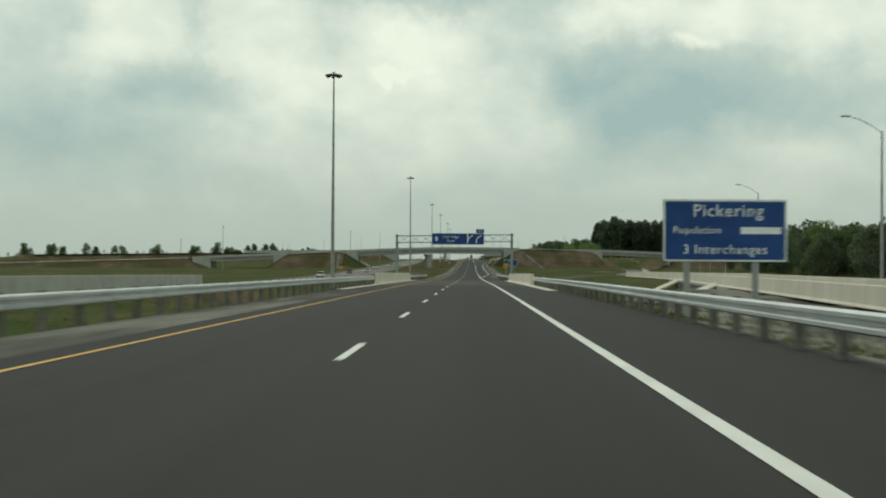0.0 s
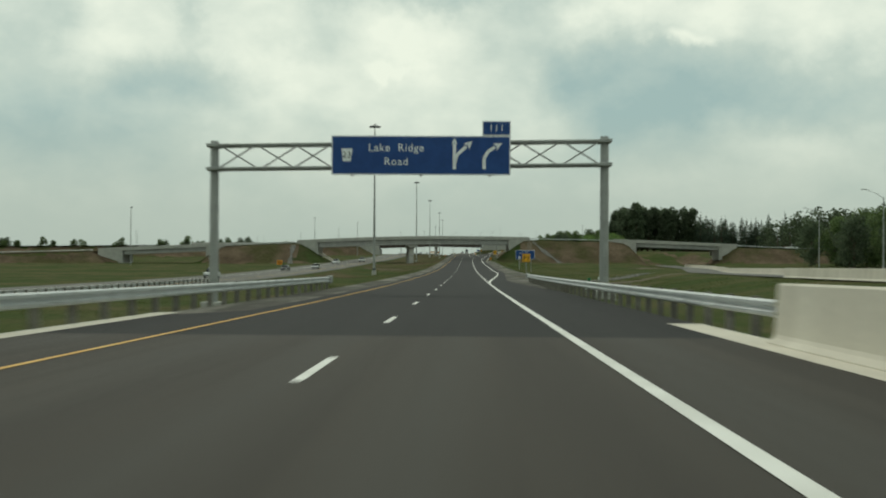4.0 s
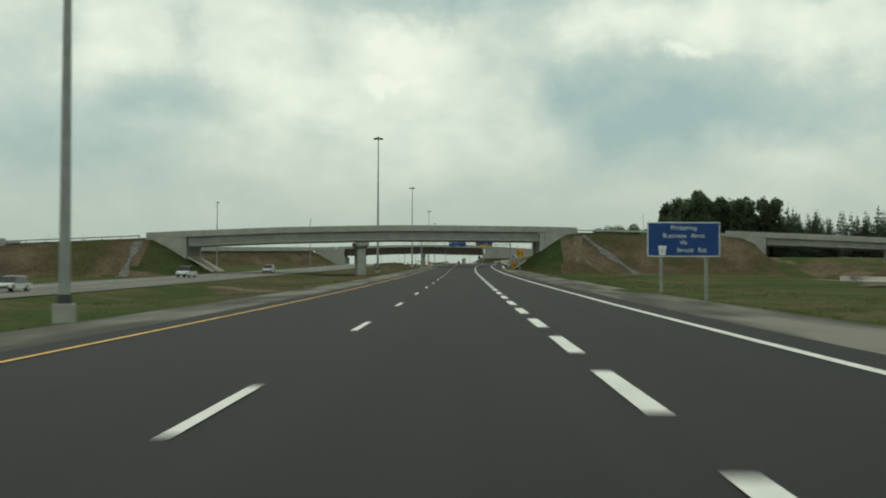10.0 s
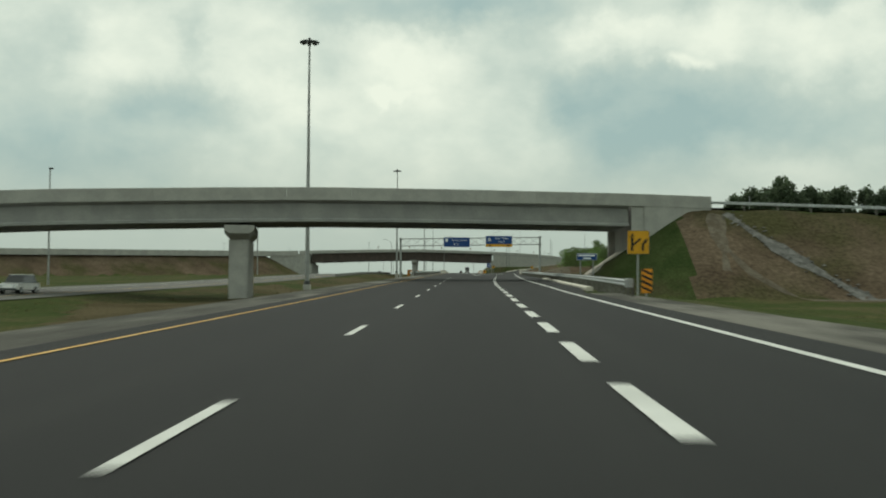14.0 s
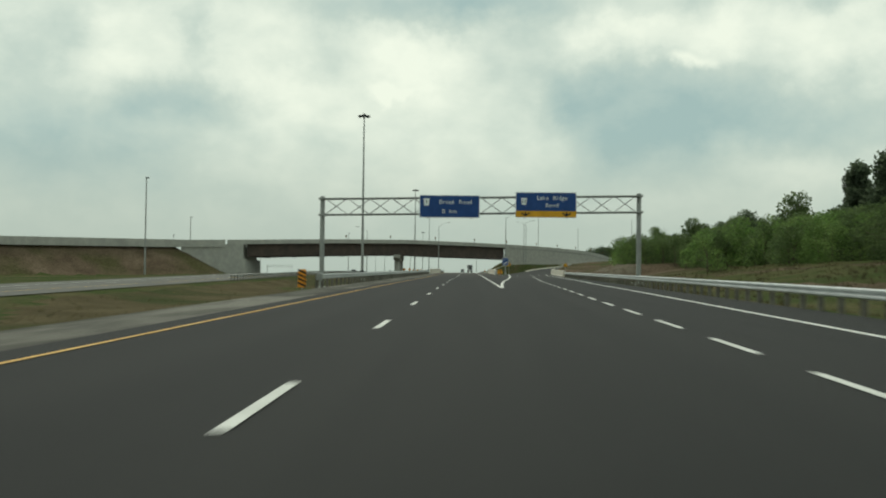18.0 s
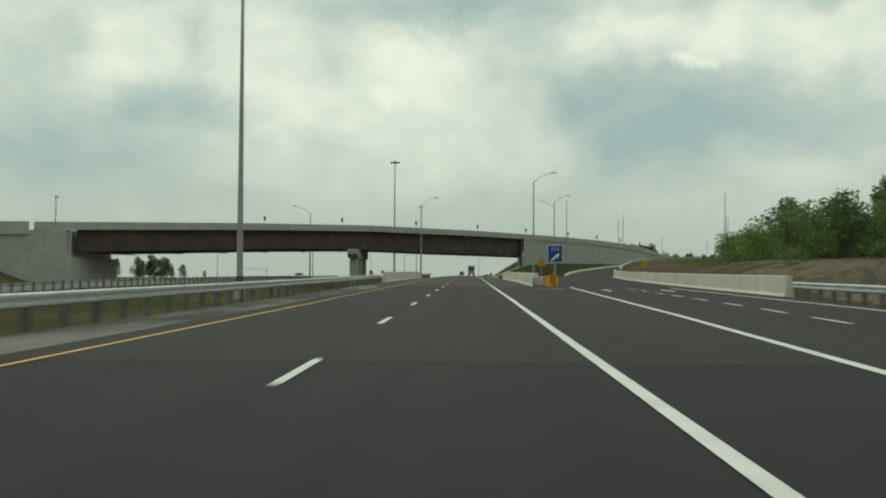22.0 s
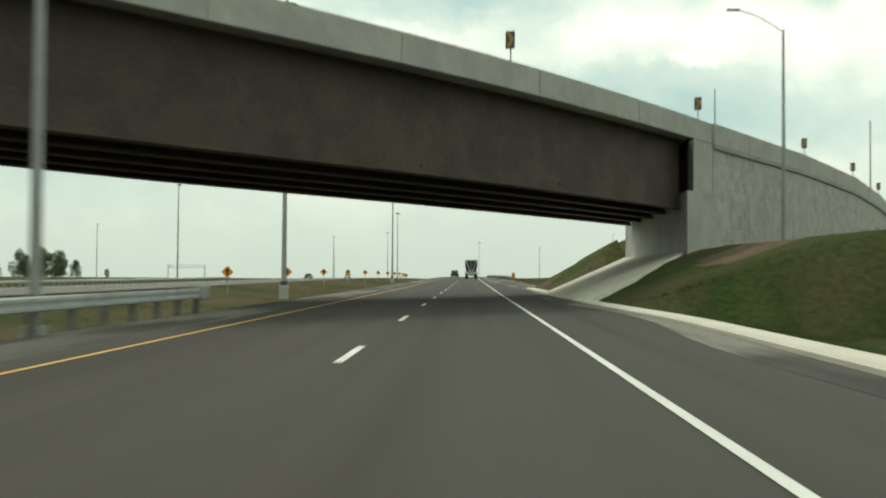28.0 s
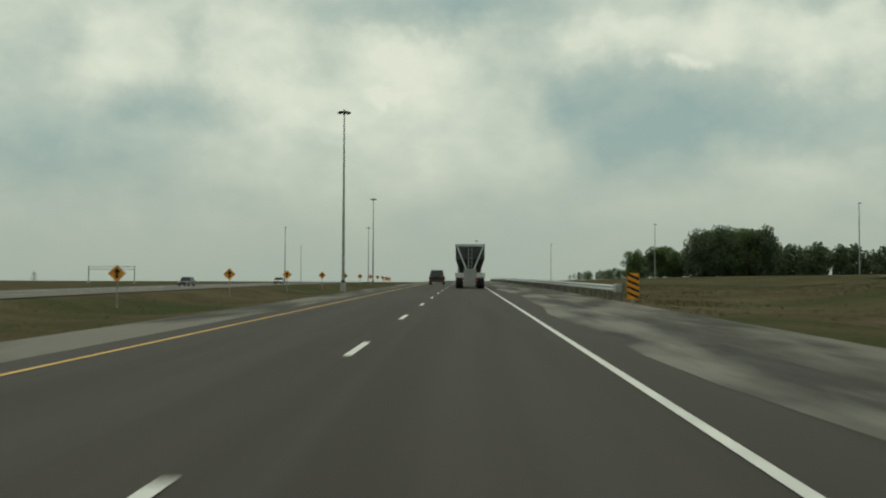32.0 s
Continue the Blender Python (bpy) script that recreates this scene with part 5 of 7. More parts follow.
lamp_r = street_lamp(15.0, 2.7)
lamp_l = street_lamp(14.3, -2.9)
lamp_r.location = (9.6, 815, 2.0)
lamp_l.location = (20.2, 905.0, ground_at(20.2, 905.0))
for x, y, sunk in ((-9.9, 862, 0), (17.9, 877.0, 1.6)):
    copy_thing(lamp_r, pose(x, y, ground_at(x, y) - sunk))
for x, y in ((-33.5, 870), (36.5, 90.0), (46.1, 162), (57, 225.7), (68.5, 288.3), (80, 351)):
    copy_thing(lamp_l, pose(x, y, ground_at(x, y)))


def tall_pole(height):
    e = empty("side_lamp_pole", label="plain tall steel lamp pole with a small head", category="lamp post", group="plain lamp poles")
    bm = bmesh.new()
    tube(bm, (0, 0, -0.5), (0, 0, height), 0.20, 0.10, 10)
    part("pole", bm, "galv_dull", e)
    bm = bmesh.new()
    box(bm, -0.14, 0.55, -0.2, 0.2, height - 0.25, height)
    part("lamp_head", bm, "lamp_dark", e)
    return e


tp = tall_pole(20.5)
tp.location = (-69.8, 758.5, 1.2)
for x, y in ((-61, 1046), (-66, 1320), (-73, 600), (-118, 470), (-90, 1500), (-100, 900), (70, 1330), (150, 1300), (46, 1500), (190, 1180), (-230, 1250), (-240, 1262), (-300, 1020), (-305, 1040), (110, 1240), (-160, 1080), (-140, 1210), (130, 1040)):
    copy_thing(tp, pose(x, y, ground_at(x, y)))


# plain poles along the flyover and its ramp
plain = empty("plain_pole", label="thin bare galvanised pole without an arm", category="lamp post", group="bare poles")
bm = bmesh.new()
tube(bm, (0, 0, -0.6), (0, 0, 14.5), 0.13, 0.07, 8)
part("pole", bm, "galv_dull", plain)
bm = bmesh.new()
tube(bm, (0, 0, -0.7), (0, 0, 0.3), 0.3, 0.3, 10)
part("footing", bm, "concrete", plain)
BARE = ((28.0, 955.0, 11.0), (43.7, 950.0, 6.6), (47.5, 985.0, 7.2), (96.0, 1040.0, 12.0), (98.5, 1047.0, 12.0), (52, 868, 0), (60, 640, 0))
for i, (x, y, z) in enumerate(BARE):
    z = z or ground_at(x, y)
    if i == 0:
        plain.location = (x, y, z)
    else:
        copy_thing(plain, pose(x, y, z))


# ------------------------------------------------------------------ writing and signs
def lettering(text, size, mat, loc, parent, align="CENTER", name="lettering", spacing=1.08):
    """Letters as a thin mesh, upright, facing -y."""
    cu = bpy.data.curves.new(name, "FONT")
    cu.body, cu.size, cu.align_x, cu.align_y, cu.space_character = text, size, align, "CENTER", spacing
    cu.extrude, cu.resolution_u = 0.004, 3
    tmp = new(name, cu)
    me = bpy.data.meshes.new_from_object(tmp.evaluated_get(bpy.context.evaluated_depsgraph_get()))
    bpy.data.objects.remove(tmp)
    me.transform(pose(0, 0, 0, 90))
    me.materials.clear()
    me.materials.append(M[mat])
    ob = new(name, me)
    ob.parent = parent
    ob.location = loc
    return ob


def bar(parent, x0, x1, z0, z1, y, mat, name="text_bar"):
    bm = bmesh.new()
    box(bm, x0, x1, y, y + 0.006, z0, z1)
    return part(name, bm, mat, parent)


def flat(parent, name, pts, mat, y):
    """A flat shape of (x, z) corners, 6 mm thick."""
    bm = bmesh.new()
    f = [bm.verts.new((x, y, z)) for x, z in pts]
    b = [bm.verts.new((x, y + 0.006, z)) for x, z in pts]
    n = len(pts)
    bm.faces.new(f)
    bm.faces.new(list(reversed(b)))
    for i in range(n):
        bm.faces.new((f[i], b[i], b[(i + 1) % n], f[(i + 1) % n]))
    bmesh.ops.recalc_face_normals(bm, faces=bm.faces)
    return part(name, bm, mat, parent)


def panel(e, w, h, face, border="sign_white", edge=0.05, z0=0.0, name="sign_panel", x=0.0):
    """A rounded sign plate w x h standing on z0, with a border strip on its face."""
    bm = bmesh.new()
    bbox(bm, x - w / 2, x + w / 2, 0.0, 0.06, z0, z0 + h, bevel=0.012)
    p = part(name, bm, "sign_back", e)
    bar(e, x - w / 2 + 0.012, x + w / 2 - 0.012, z0 + 0.012, z0 + h - 0.012, -0.010, border, "sign_border")
    bar(e, x - w / 2 + edge, x + w / 2 - edge, z0 + edge, z0 + h - edge, -0.018, face, "sign_face")


def posts(e, xs, top, bottom, size=0.1, mat="galv_dull"):
    for x in xs:
        bm = bmesh.new()
        bbox(bm, x - size, x + size, 0.07, 0.07 + size * 2, bottom, top, bevel=0.02)
        part("post", bm, mat, e)


def shield(e, x, z, num, y=-0.026, s=1.0):
    flat(e, "route_shield", [(x - 0.32 * s, z + 0.36 * s), (x + 0.32 * s, z + 0.36 * s), (x + 0.22 * s, z - 0.36 * s), (x - 0.22 * s, z - 0.36 * s)], "sign_white", y)
    lettering(num, 0.5 * s, "sign_black", (x, y - 0.008, z - 0.01), e, name="route_number")


def arrow(e, pts, head, w, mat, y):
    """A bent arrow: shaft along points, and a head at (x, z, angle)."""
    for (xa, za), (xb, zb) in zip(pts, pts[1:]):
        d = Vector((xb - xa, zb - za)).normalized() * w / 2
        flat(e, "arrow_shaft", [(xa - d.y, za + d.x), (xb - d.y, zb + d.x), (xb + d.y, zb - d.x), (xa + d.y, za - d.x)], mat, y)
    x, z, ang, s = head
    c, sn = math.cos(ang), math.sin(ang)
    rot = lambda u, v: (x + u * c - v * sn, z + u * sn + v * c)
    flat(e, "arrow_head", [rot(s, 0), rot(-s * 0.6, s * 0.8), rot(-s * 0.25, 0), rot(-s * 0.6, -s * 0.8)], mat, y - 0.001)


# town sign
e = empty("town_sign", (8.76, 35.3, 1.16), label="large blue roadside sign on two steel posts", category="road sign")
panel(e, 4.32, 2.19, "sign_blue", edge=0.07)
posts(e, (-1.3, 1.1), 2.0, -2.2, 0.1)
lettering("Pickering", 0.62, "sign_white", (0.1, -0.03, 1.78), e)
lettering("Population", 0.36, "sign_white", (-0.98, -0.03, 1.1), e)
bar(e, 0.55, 1.95, 0.98, 1.22, -0.026, "sign_white")
lettering("3 Interchanges", 0.46, "sign_white", (0.0, -0.03, 0.42), e)

# business area sign
e = empty("guide_sign", (14.57, 372.0, -0.6), label="large blue guide sign on two pale posts beside the verge", category="road sign")
panel(e, 4.76, 2.28, "sign_blue", edge=0.07)
posts(e, (-1.45, 1.5), 2.0, -3.2, 0.085, "galv_dull")
lettering("Pickering", 0.42, "sign_white", (0, -0.03, 1.9), e)
lettering("Business  Area", 0.42, "sign_white", (0, -0.03, 1.38), e)
lettering("Via", 0.36, "sign_white", (0, -0.03, 0.92), e)
shield(e, -1.4, 0.42, "1", s=0.85)
lettering("Brock  Rd.", 0.42, "sign_white", (0.55, -0.03, 0.42), e)


def lane_sign(name, x, y, z, post_bottom, label):
    e = empty(name, (x, y, z), label=label, category="road sign", group="yellow lane arrow signs")
    panel(e, 1.32, 1.42, "sign_yellow", border="sign_black", edge=0.03)
    arrow(e, [(-0.36, 0.2), (-0.36, 1.0)], (-0.36, 1.1, math.pi / 2, 0.17), 0.15, "sign_black", -0.026)
    arrow(e, [(-0.36, 0.5), (-0.1, 0.72), (0.0, 0.82)], (0.06, 0.86, 0.7, 0.16), 0.12, "sign_black", -0.028)
    arrow(e, [(0.28, 0.2), (0.28, 0.6), (0.42, 0.78)], (0.45, 0.82, 0.9, 0.16), 0.14, "sign_black", -0.027)
    posts(e, (0.0,), 1.2, post_bottom, 0.06)
    return e


lane_sign("lane_arrow_sign", 9.86, 289.0, -0.93, -2.4, "square yellow sign with black lane arrows on one post")
lane_sign("lane_arrow_sign", 10.35, 487.0, 0.9, -2.6, "square yellow sign with black lane arrows by the guardrail end")

# creek name sign
e = empty("creek_sign", (11.5, 522.0, 1.25), label="small blue name sign on two posts by the guardrail", category="road sign")
panel(e, 1.9, 0.66, "sign_blue", edge=0.035)
posts(e, (-0.6, 0.6), 0.5, -2.6, 0.05)
bar(e, -0.8, 0.75, 0.38, 0.53, -0.026, "sign_white")
bar(e, -0.35, 0.4, 0.12, 0.26, -0.026, "sign_white")

# exit arrow sign on the dividing barrier
e = empty("exit_sign", (7.04, 745.5, 3.36), label="blue exit sign with a white arrow above the crash cushion", category="road sign")
panel(e, 1.26, 1.46, "sign_blue", edge=0.045)
lettering("111", 0.48, "sign_white", (0.0, -0.03, 1.12), e, name="exit_number", spacing=1.05)
arrow(e, [(-0.3, 0.18), (0.1, 0.52)], (0.2, 0.6, 0.7, 0.26), 0.16, "sign_white", -0.026)
posts(e, (0.0,), 1.3, -2.4, 0.08)


def speed_sign(x, y, z, bottom):
    e = empty("ramp_speed_sign", (x, y, z), label="square amber ramp speed sign with black figures", category="road sign", group="ramp speed signs")
    panel(e, 0.92, 0.92, "sign_yellow", border="sign_black", edge=0.025)
    lettering("60", 0.58, "sign_black", (0, -0.03, 0.53), e, name="speed_figure")
    bar(e, -0.3, 0.3, 0.13, 0.2, -0.026, "sign_black")
    posts(e, (0.0,), 0.8, bottom, 0.06)
    return e


speed_sign(10.1, 805, 3.95, -2.4)
speed_sign(24.6, 803.7, 3.84, -2.2)


def object_marker(x, y, z, face="sign_orange"):
    e = empty("hazard_marker", (x, y, z), label="narrow hazard marker with slanting black and orange stripes", category="road sign", group="hazard markers")
    bm = bmesh.new()
    bbox(bm, -0.25, 0.25, 0, 0.03, 0.35, 1.45, bevel=0.01)
    part("marker_plate", bm, face, e)
    for k in range(4):
        z0 = 0.42 + 0.26 * k
        flat(e, "stripe", [(-0.24, z0 + 0.16), (0.24, z0 - 0.06), (0.24, z0 + 0.06), (-0.24, z0 + 0.27)], "sign_black", -0.008)
    posts(e, (0.0,), 1.3, -0.5, 0.04)
    return e


object_marker(8.35, 473.0, float(road_z(473)) - 0.2)
object_marker(-10.3, 606.5, float(road_z(606)) - 0.45)
object_marker(6.9, 1001, float(road_z(1001)) - 0.15)


def diamond_sign(x, y, z):
    e = empty("diamond_sign", (x, y, z), label="yellow diamond warning sign on a steel post", category="road sign", group="row of diamond signs")
    pts = [(0, 0.84), (0.74, 0.1), (0, -0.64), (-0.74, 0.1)]
    flat(e, "sign_border", [(p[0] * 1.03, p[1] * 1.03) for p in pts], "sign_black", 0.0)
    flat(e, "sign_face", pts, "sign_orange", -0.01)
    flat(e, "symbol", [(-0.12, -0.3), (0.12, -0.3), (0.12, 0.2), (0.35, 0.2), (0, 0.6), (-0.35, 0.2), (-0.12, 0.2)], "sign_black", -0.018)
    posts(e, (0.0,), 0.6, -3.4, 0.05)
    return e


dia = diamond_sign(-30.0, 962.0, float(road_z(962.0)) + 1.1)
for k in range(1, 21):
    y = 962.0 + 40.6 * k
    copy_thing(dia, pose(-30.0 - (0.0001 * (y - 1160) ** 2 if y > 1160 else 0), y, float(road_z(y)) + 1.1))


def chevron_sign(x, y, z, rz):
    e = empty("chevron_sign", label="small amber chevron board on the flyover parapet", category="road sign", group="flyover chevrons")
    bm = bmesh.new()
    bbox(bm, -0.2, 0.2, 0, 0.03, 0.5, 1.25, bevel=0.01)
    part("board", bm, "lamp_dark", e, "dark weathered board")
    flat(e, "chevron", [(-0.15, 1.18), (0.0, 1.18), (0.16, 0.88), (0.0, 0.58), (-0.15, 0.58), (0.01, 0.88)], "sign_brown", -0.008)
    posts(e, (0.0,), 1.1, -0.25, 0.035)
    e.matrix_basis = pose(x, y, z, 0, 0, rz)
    return e


chev = None
for x in (-36.5, -24.5, -11.2, 1.5, 12.9, 24.4, 33.4, 42.1, 50, 57, 63):
    y = float(np.interp(x, [p[0] for p in FLY], [p[1] for p in FLY])) + 0.25
    z = float(lin(FLY_Z, x)) + 0.05
    if chev is None:
        chev = chevron_sign(x, y, z, -15)
    else:
        copy_thing(chev, pose(x, y, z, 0, 0, -15 if x < 20 else -35))

# small plates on posts, standing in for reflections on the windscreen
for x, y, mat in ((17, 262, "sign_green"), (19.5, 270, "sign_white"), (9.2, 200, "sign_white"), (9.8, 206, "sign_white")):
    e = empty("marker_post", (x, y, ground_at(x, y)), label="small plate on a thin post, standing for a windscreen reflection", category="road sign", group="verge marker posts")
    bm = bmesh.new()
    bbox(bm, -0.2, 0.2, 0, 0.02, 0.8, 1.2, bevel=0.008)
    part("plate", bm, mat, e)
    posts(e, (0,), 1.1, -0.2, 0.03)


# ------------------------------------------------------------------ sign gantries
def gantry(x0, x1, y, ztop, zlow, tilt, label):
    """Two posts and a box truss between them; tilt: rise of the right end."""
    e = empty("sign_gantry", (x0, y, zlow), label=label, category="gantry", group="sign gantries")
    L = x1 - x0
    for x, dz in ((0.0, 0.0), (L, tilt)):
        gz = ground_at(x0 + x, y) - zlow
        bm = bmesh.new()
        tube(bm, (x, 0, gz - 0.5), (x, 0, ztop - zlow + dz + 0.25), 0.24, 0.21, 12)
        p = part("post", bm, "galv_dull", e)
        bm = bmesh.new()
        bbox(bm, x - 0.55, x + 0.55, -0.55, 0.55, gz - 0.7, gz + 0.45, bevel=0.05)
        part("footing", bm, "concrete", e)
        for z in (0.0, ztop - zlow):
            bm = bmesh.new()
            bbox(bm, x - 0.32, x + 0.32, -0.5, 0.5, z + dz - 0.09, z + dz + 0.09, bevel=0.02)
            part("bracket", bm, "galv_dull", e)
    h = ztop - zlow
    rise = lambda x: tilt * x / L
    for yy in (-0.42, 0.42):
        for z in (0.0, h):
            bm = bmesh.new()
            tube(bm, (0.2, yy, z + rise(0.2)), (L - 0.2, yy, z + rise(L - 0.2)), 0.075, n=8)
            part("chord", bm, "galv_dull", e)
    n = max(4, round(L / 2.1))
    for i in range(n):
        a, b = 0.3 + (L - 0.6) * i / n, 0.3 + (L - 0.6) * (i + 1) / n
        m = (a + b) / 2
        for yy in (-0.42, 0.42):
            up = (i % 2 == 0) == (yy < 0)
            za, zb = (0, h) if up else (h, 0)
            bm = bmesh.new()
            tube(bm, (a, yy, za + rise(a)), (b, yy, zb + rise(b)), 0.04, n=6)
            part("brace", bm, "galv_dull", e)
        for z in (0, h):
            bm = bmesh.new()
            tube(bm, (a, -0.42 if i % 2 else 0.42, z + rise(a)), (b, 0.42 if i % 2 else -0.42, z + rise(b)), 0.03, n=5)
            part("cross_brace", bm, "galv_dull", e)
    return e


gantry(-13.1, 6.9, 173.7, 5.45, 4.25, 0.3, "galvanised truss gantry spanning the carriageway")
gantry(-14.0, 15.6, 639.5, 8.0, 6.5, 0.5, "wide galvanised truss gantry over road and exit lanes")

e = empty("overhead_sign", (-2.45, 173.05, 3.95), label="wide blue overhead sign with lane arrows on a gantry", category="road sign", group="overhead signs")
panel(e, 9.07, 1.99, "sign_blue", edge=0.06)
for x in (-3.5, 0, 3.5):
    bm = bmesh.new()
    box(bm, x - 0.06, x + 0.06, 0.06, 0.35, -0.05, 2.0)
    part("hanger", bm, "galv_dull", e)
shield(e, -3.75, 1.0, "23", s=0.9)
lettering("Lake  Ridge", 0.56, "sign_white", (-1.25, -0.03, 1.36), e)
lettering("Road", 0.56, "sign_white", (-1.25, -0.03, 0.66), e)
arrow(e, [(1.7, 0.3), (1.7, 1.6)], (1.7, 1.68, math.pi / 2, 0.2), 0.17, "sign_white", -0.026)
arrow(e, [(1.7, 0.6), (1.85, 1.05), (2.3, 1.45)], (2.42, 1.55, 0.75, 0.26), 0.17, "sign_white", -0.028)
arrow(e, [(3.2, 0.3), (3.2, 0.85), (3.4, 1.2), (3.75, 1.42)], (3.88, 1.5, 0.5, 0.26), 0.17, "sign_white", -0.027)
panel(e, 1.42, 0.74, "sign_blue", edge=0.05, z0=2.0, name="exit_tab", x=3.82)
t = lettering("111", 0.46, "sign_white", (3.82, -0.03, 2.37), e, name="exit_number", spacing=1.2)

e = empty("overhead_sign", (-2.05, 638.85, 6.3), label="blue overhead distance sign on a gantry", category="road sign", group="overhead signs")
panel(e, 5.6, 2.1, "sign_blue", edge=0.06)
for x in (-2, 2):
    bm = bmesh.new()
    box(bm, x - 0.06, x + 0.06, 0.06, 0.35, -0.05, 2.1)
    part("hanger", bm, "galv_dull", e)
shield(e, -2.15, 1.45, "1", s=0.95)
lettering("Brock  Road", 0.56, "sign_white", (0.55, -0.03, 1.45), e)
lettering("8  km", 0.56, "sign_white", (0.0, -0.03, 0.58), e)

e = empty("overhead_sign", (6.91, 638.85, 6.4), label="blue overhead exit sign with an amber lower strip", category="road sign", group="overhead signs")
panel(e, 5.64, 2.35, "sign_blue", edge=0.06)
for x in (-2, 2):
    bm = bmesh.new()
    box(bm, x - 0.06, x + 0.06, 0.06, 0.35, -0.05, 2.3)
    part("hanger", bm, "galv_dull", e)
bar(e, -2.79, 2.79, 0.03, 0.60, -0.026, "sign_yellow", "amber_strip")
shield(e, -2.05, 1.48, "23", s=0.9)
lettering("Lake  Ridge", 0.56, "sign_white", (0.55, -0.03, 1.80), e)
lettering("Road", 0.56, "sign_white", (0.55, -0.03, 1.12), e)
for x in (-1.9, 1.9):
    arrow(e, [(x, 0.54), (x, 0.3)], (x, 0.26, -math.pi / 2, 0.17), 0.11, "sign_black", -0.034)
    for q in (-1, 1):
        flat(e, "arrow_barb", [(x + q * 0.05, 0.12), (x + q * 0.42, 0.36), (x + q * 0.36, 0.46), (x, 0.25)], "sign_black", -0.036)
gantry(-180, -158, 1430, 10.5, 9.0, 0.0, "distant galvanised truss gantry across a side road")


# ------------------------------------------------------------------ crash cushion
def crash_cushion():
    e = empty("crash_cushion", (5.55, 730.0, float(road_z(732))), label="steel crash cushion with amber nose before the dividing barrier", category="crash cushion")
    bm = bmesh.new()
    box(bm, -0.75, 0.75, -0.6, 8.8, -0.1, 0.03)
    part("concrete_pad", bm, "concrete", e)
    for i in range(6):
        y0, y1 = 0.4 + i * 1.36, 0.4 + (i + 1) * 1.36 + 0.12
        w0, w1 = 0.36 + 0.03 * i, 0.38 + 0.03 * i
        for s in (-1, 1):
            for z in (0.32, 0.52, 0.72):
                bm = bmesh.new()
                sweep(bm, [(u * 1.2 * s, v * 0.62) for u, v in WBEAM], [(s * w0, y0, z), (s * w1, y1, z)])
                part("side_beam", bm, "sign_yellow" if i == 0 else "galv", e)
        bm = bmesh.new()
        bbox(bm, -w0 + 0.02, w0 - 0.02, y1 - 0.15, y1 - 0.05, 0.03, 0.82, bevel=0.02)
        part("diaphragm", bm, "galv_dull", e)
    bm = bmesh.new()
    tube(bm, (0, 0.38, 0.15), (0, 0.38, 0.85), 0.40, 0.40, 14)
    part("nose", bm, "sign_yellow", e, "amber rounded nose")
    e.rotation_euler = (0, 0, radians(1.5))
    return e


crash_cushion()
object_marker(5.55, 729.6, float(road_z(729)) - 0.1).scale = (0.86, 1, 0.78)


# ------------------------------------------------------------------ vehicles
def wheel(parent, x, y, z, r, w):
    bm = bmesh.new()
    tube(bm, (x - w / 2, y, z), (x + w / 2, y, z), r, n=18)
    t = part("wheel", bm, "rubber", parent)
    bm = bmesh.new()
    tube(bm, (x - w / 2 - 0.01, y, z), (x + w / 2 + 0.01, y, z), r * 0.58, n=12)
    part("rim", bm, "galv", t)


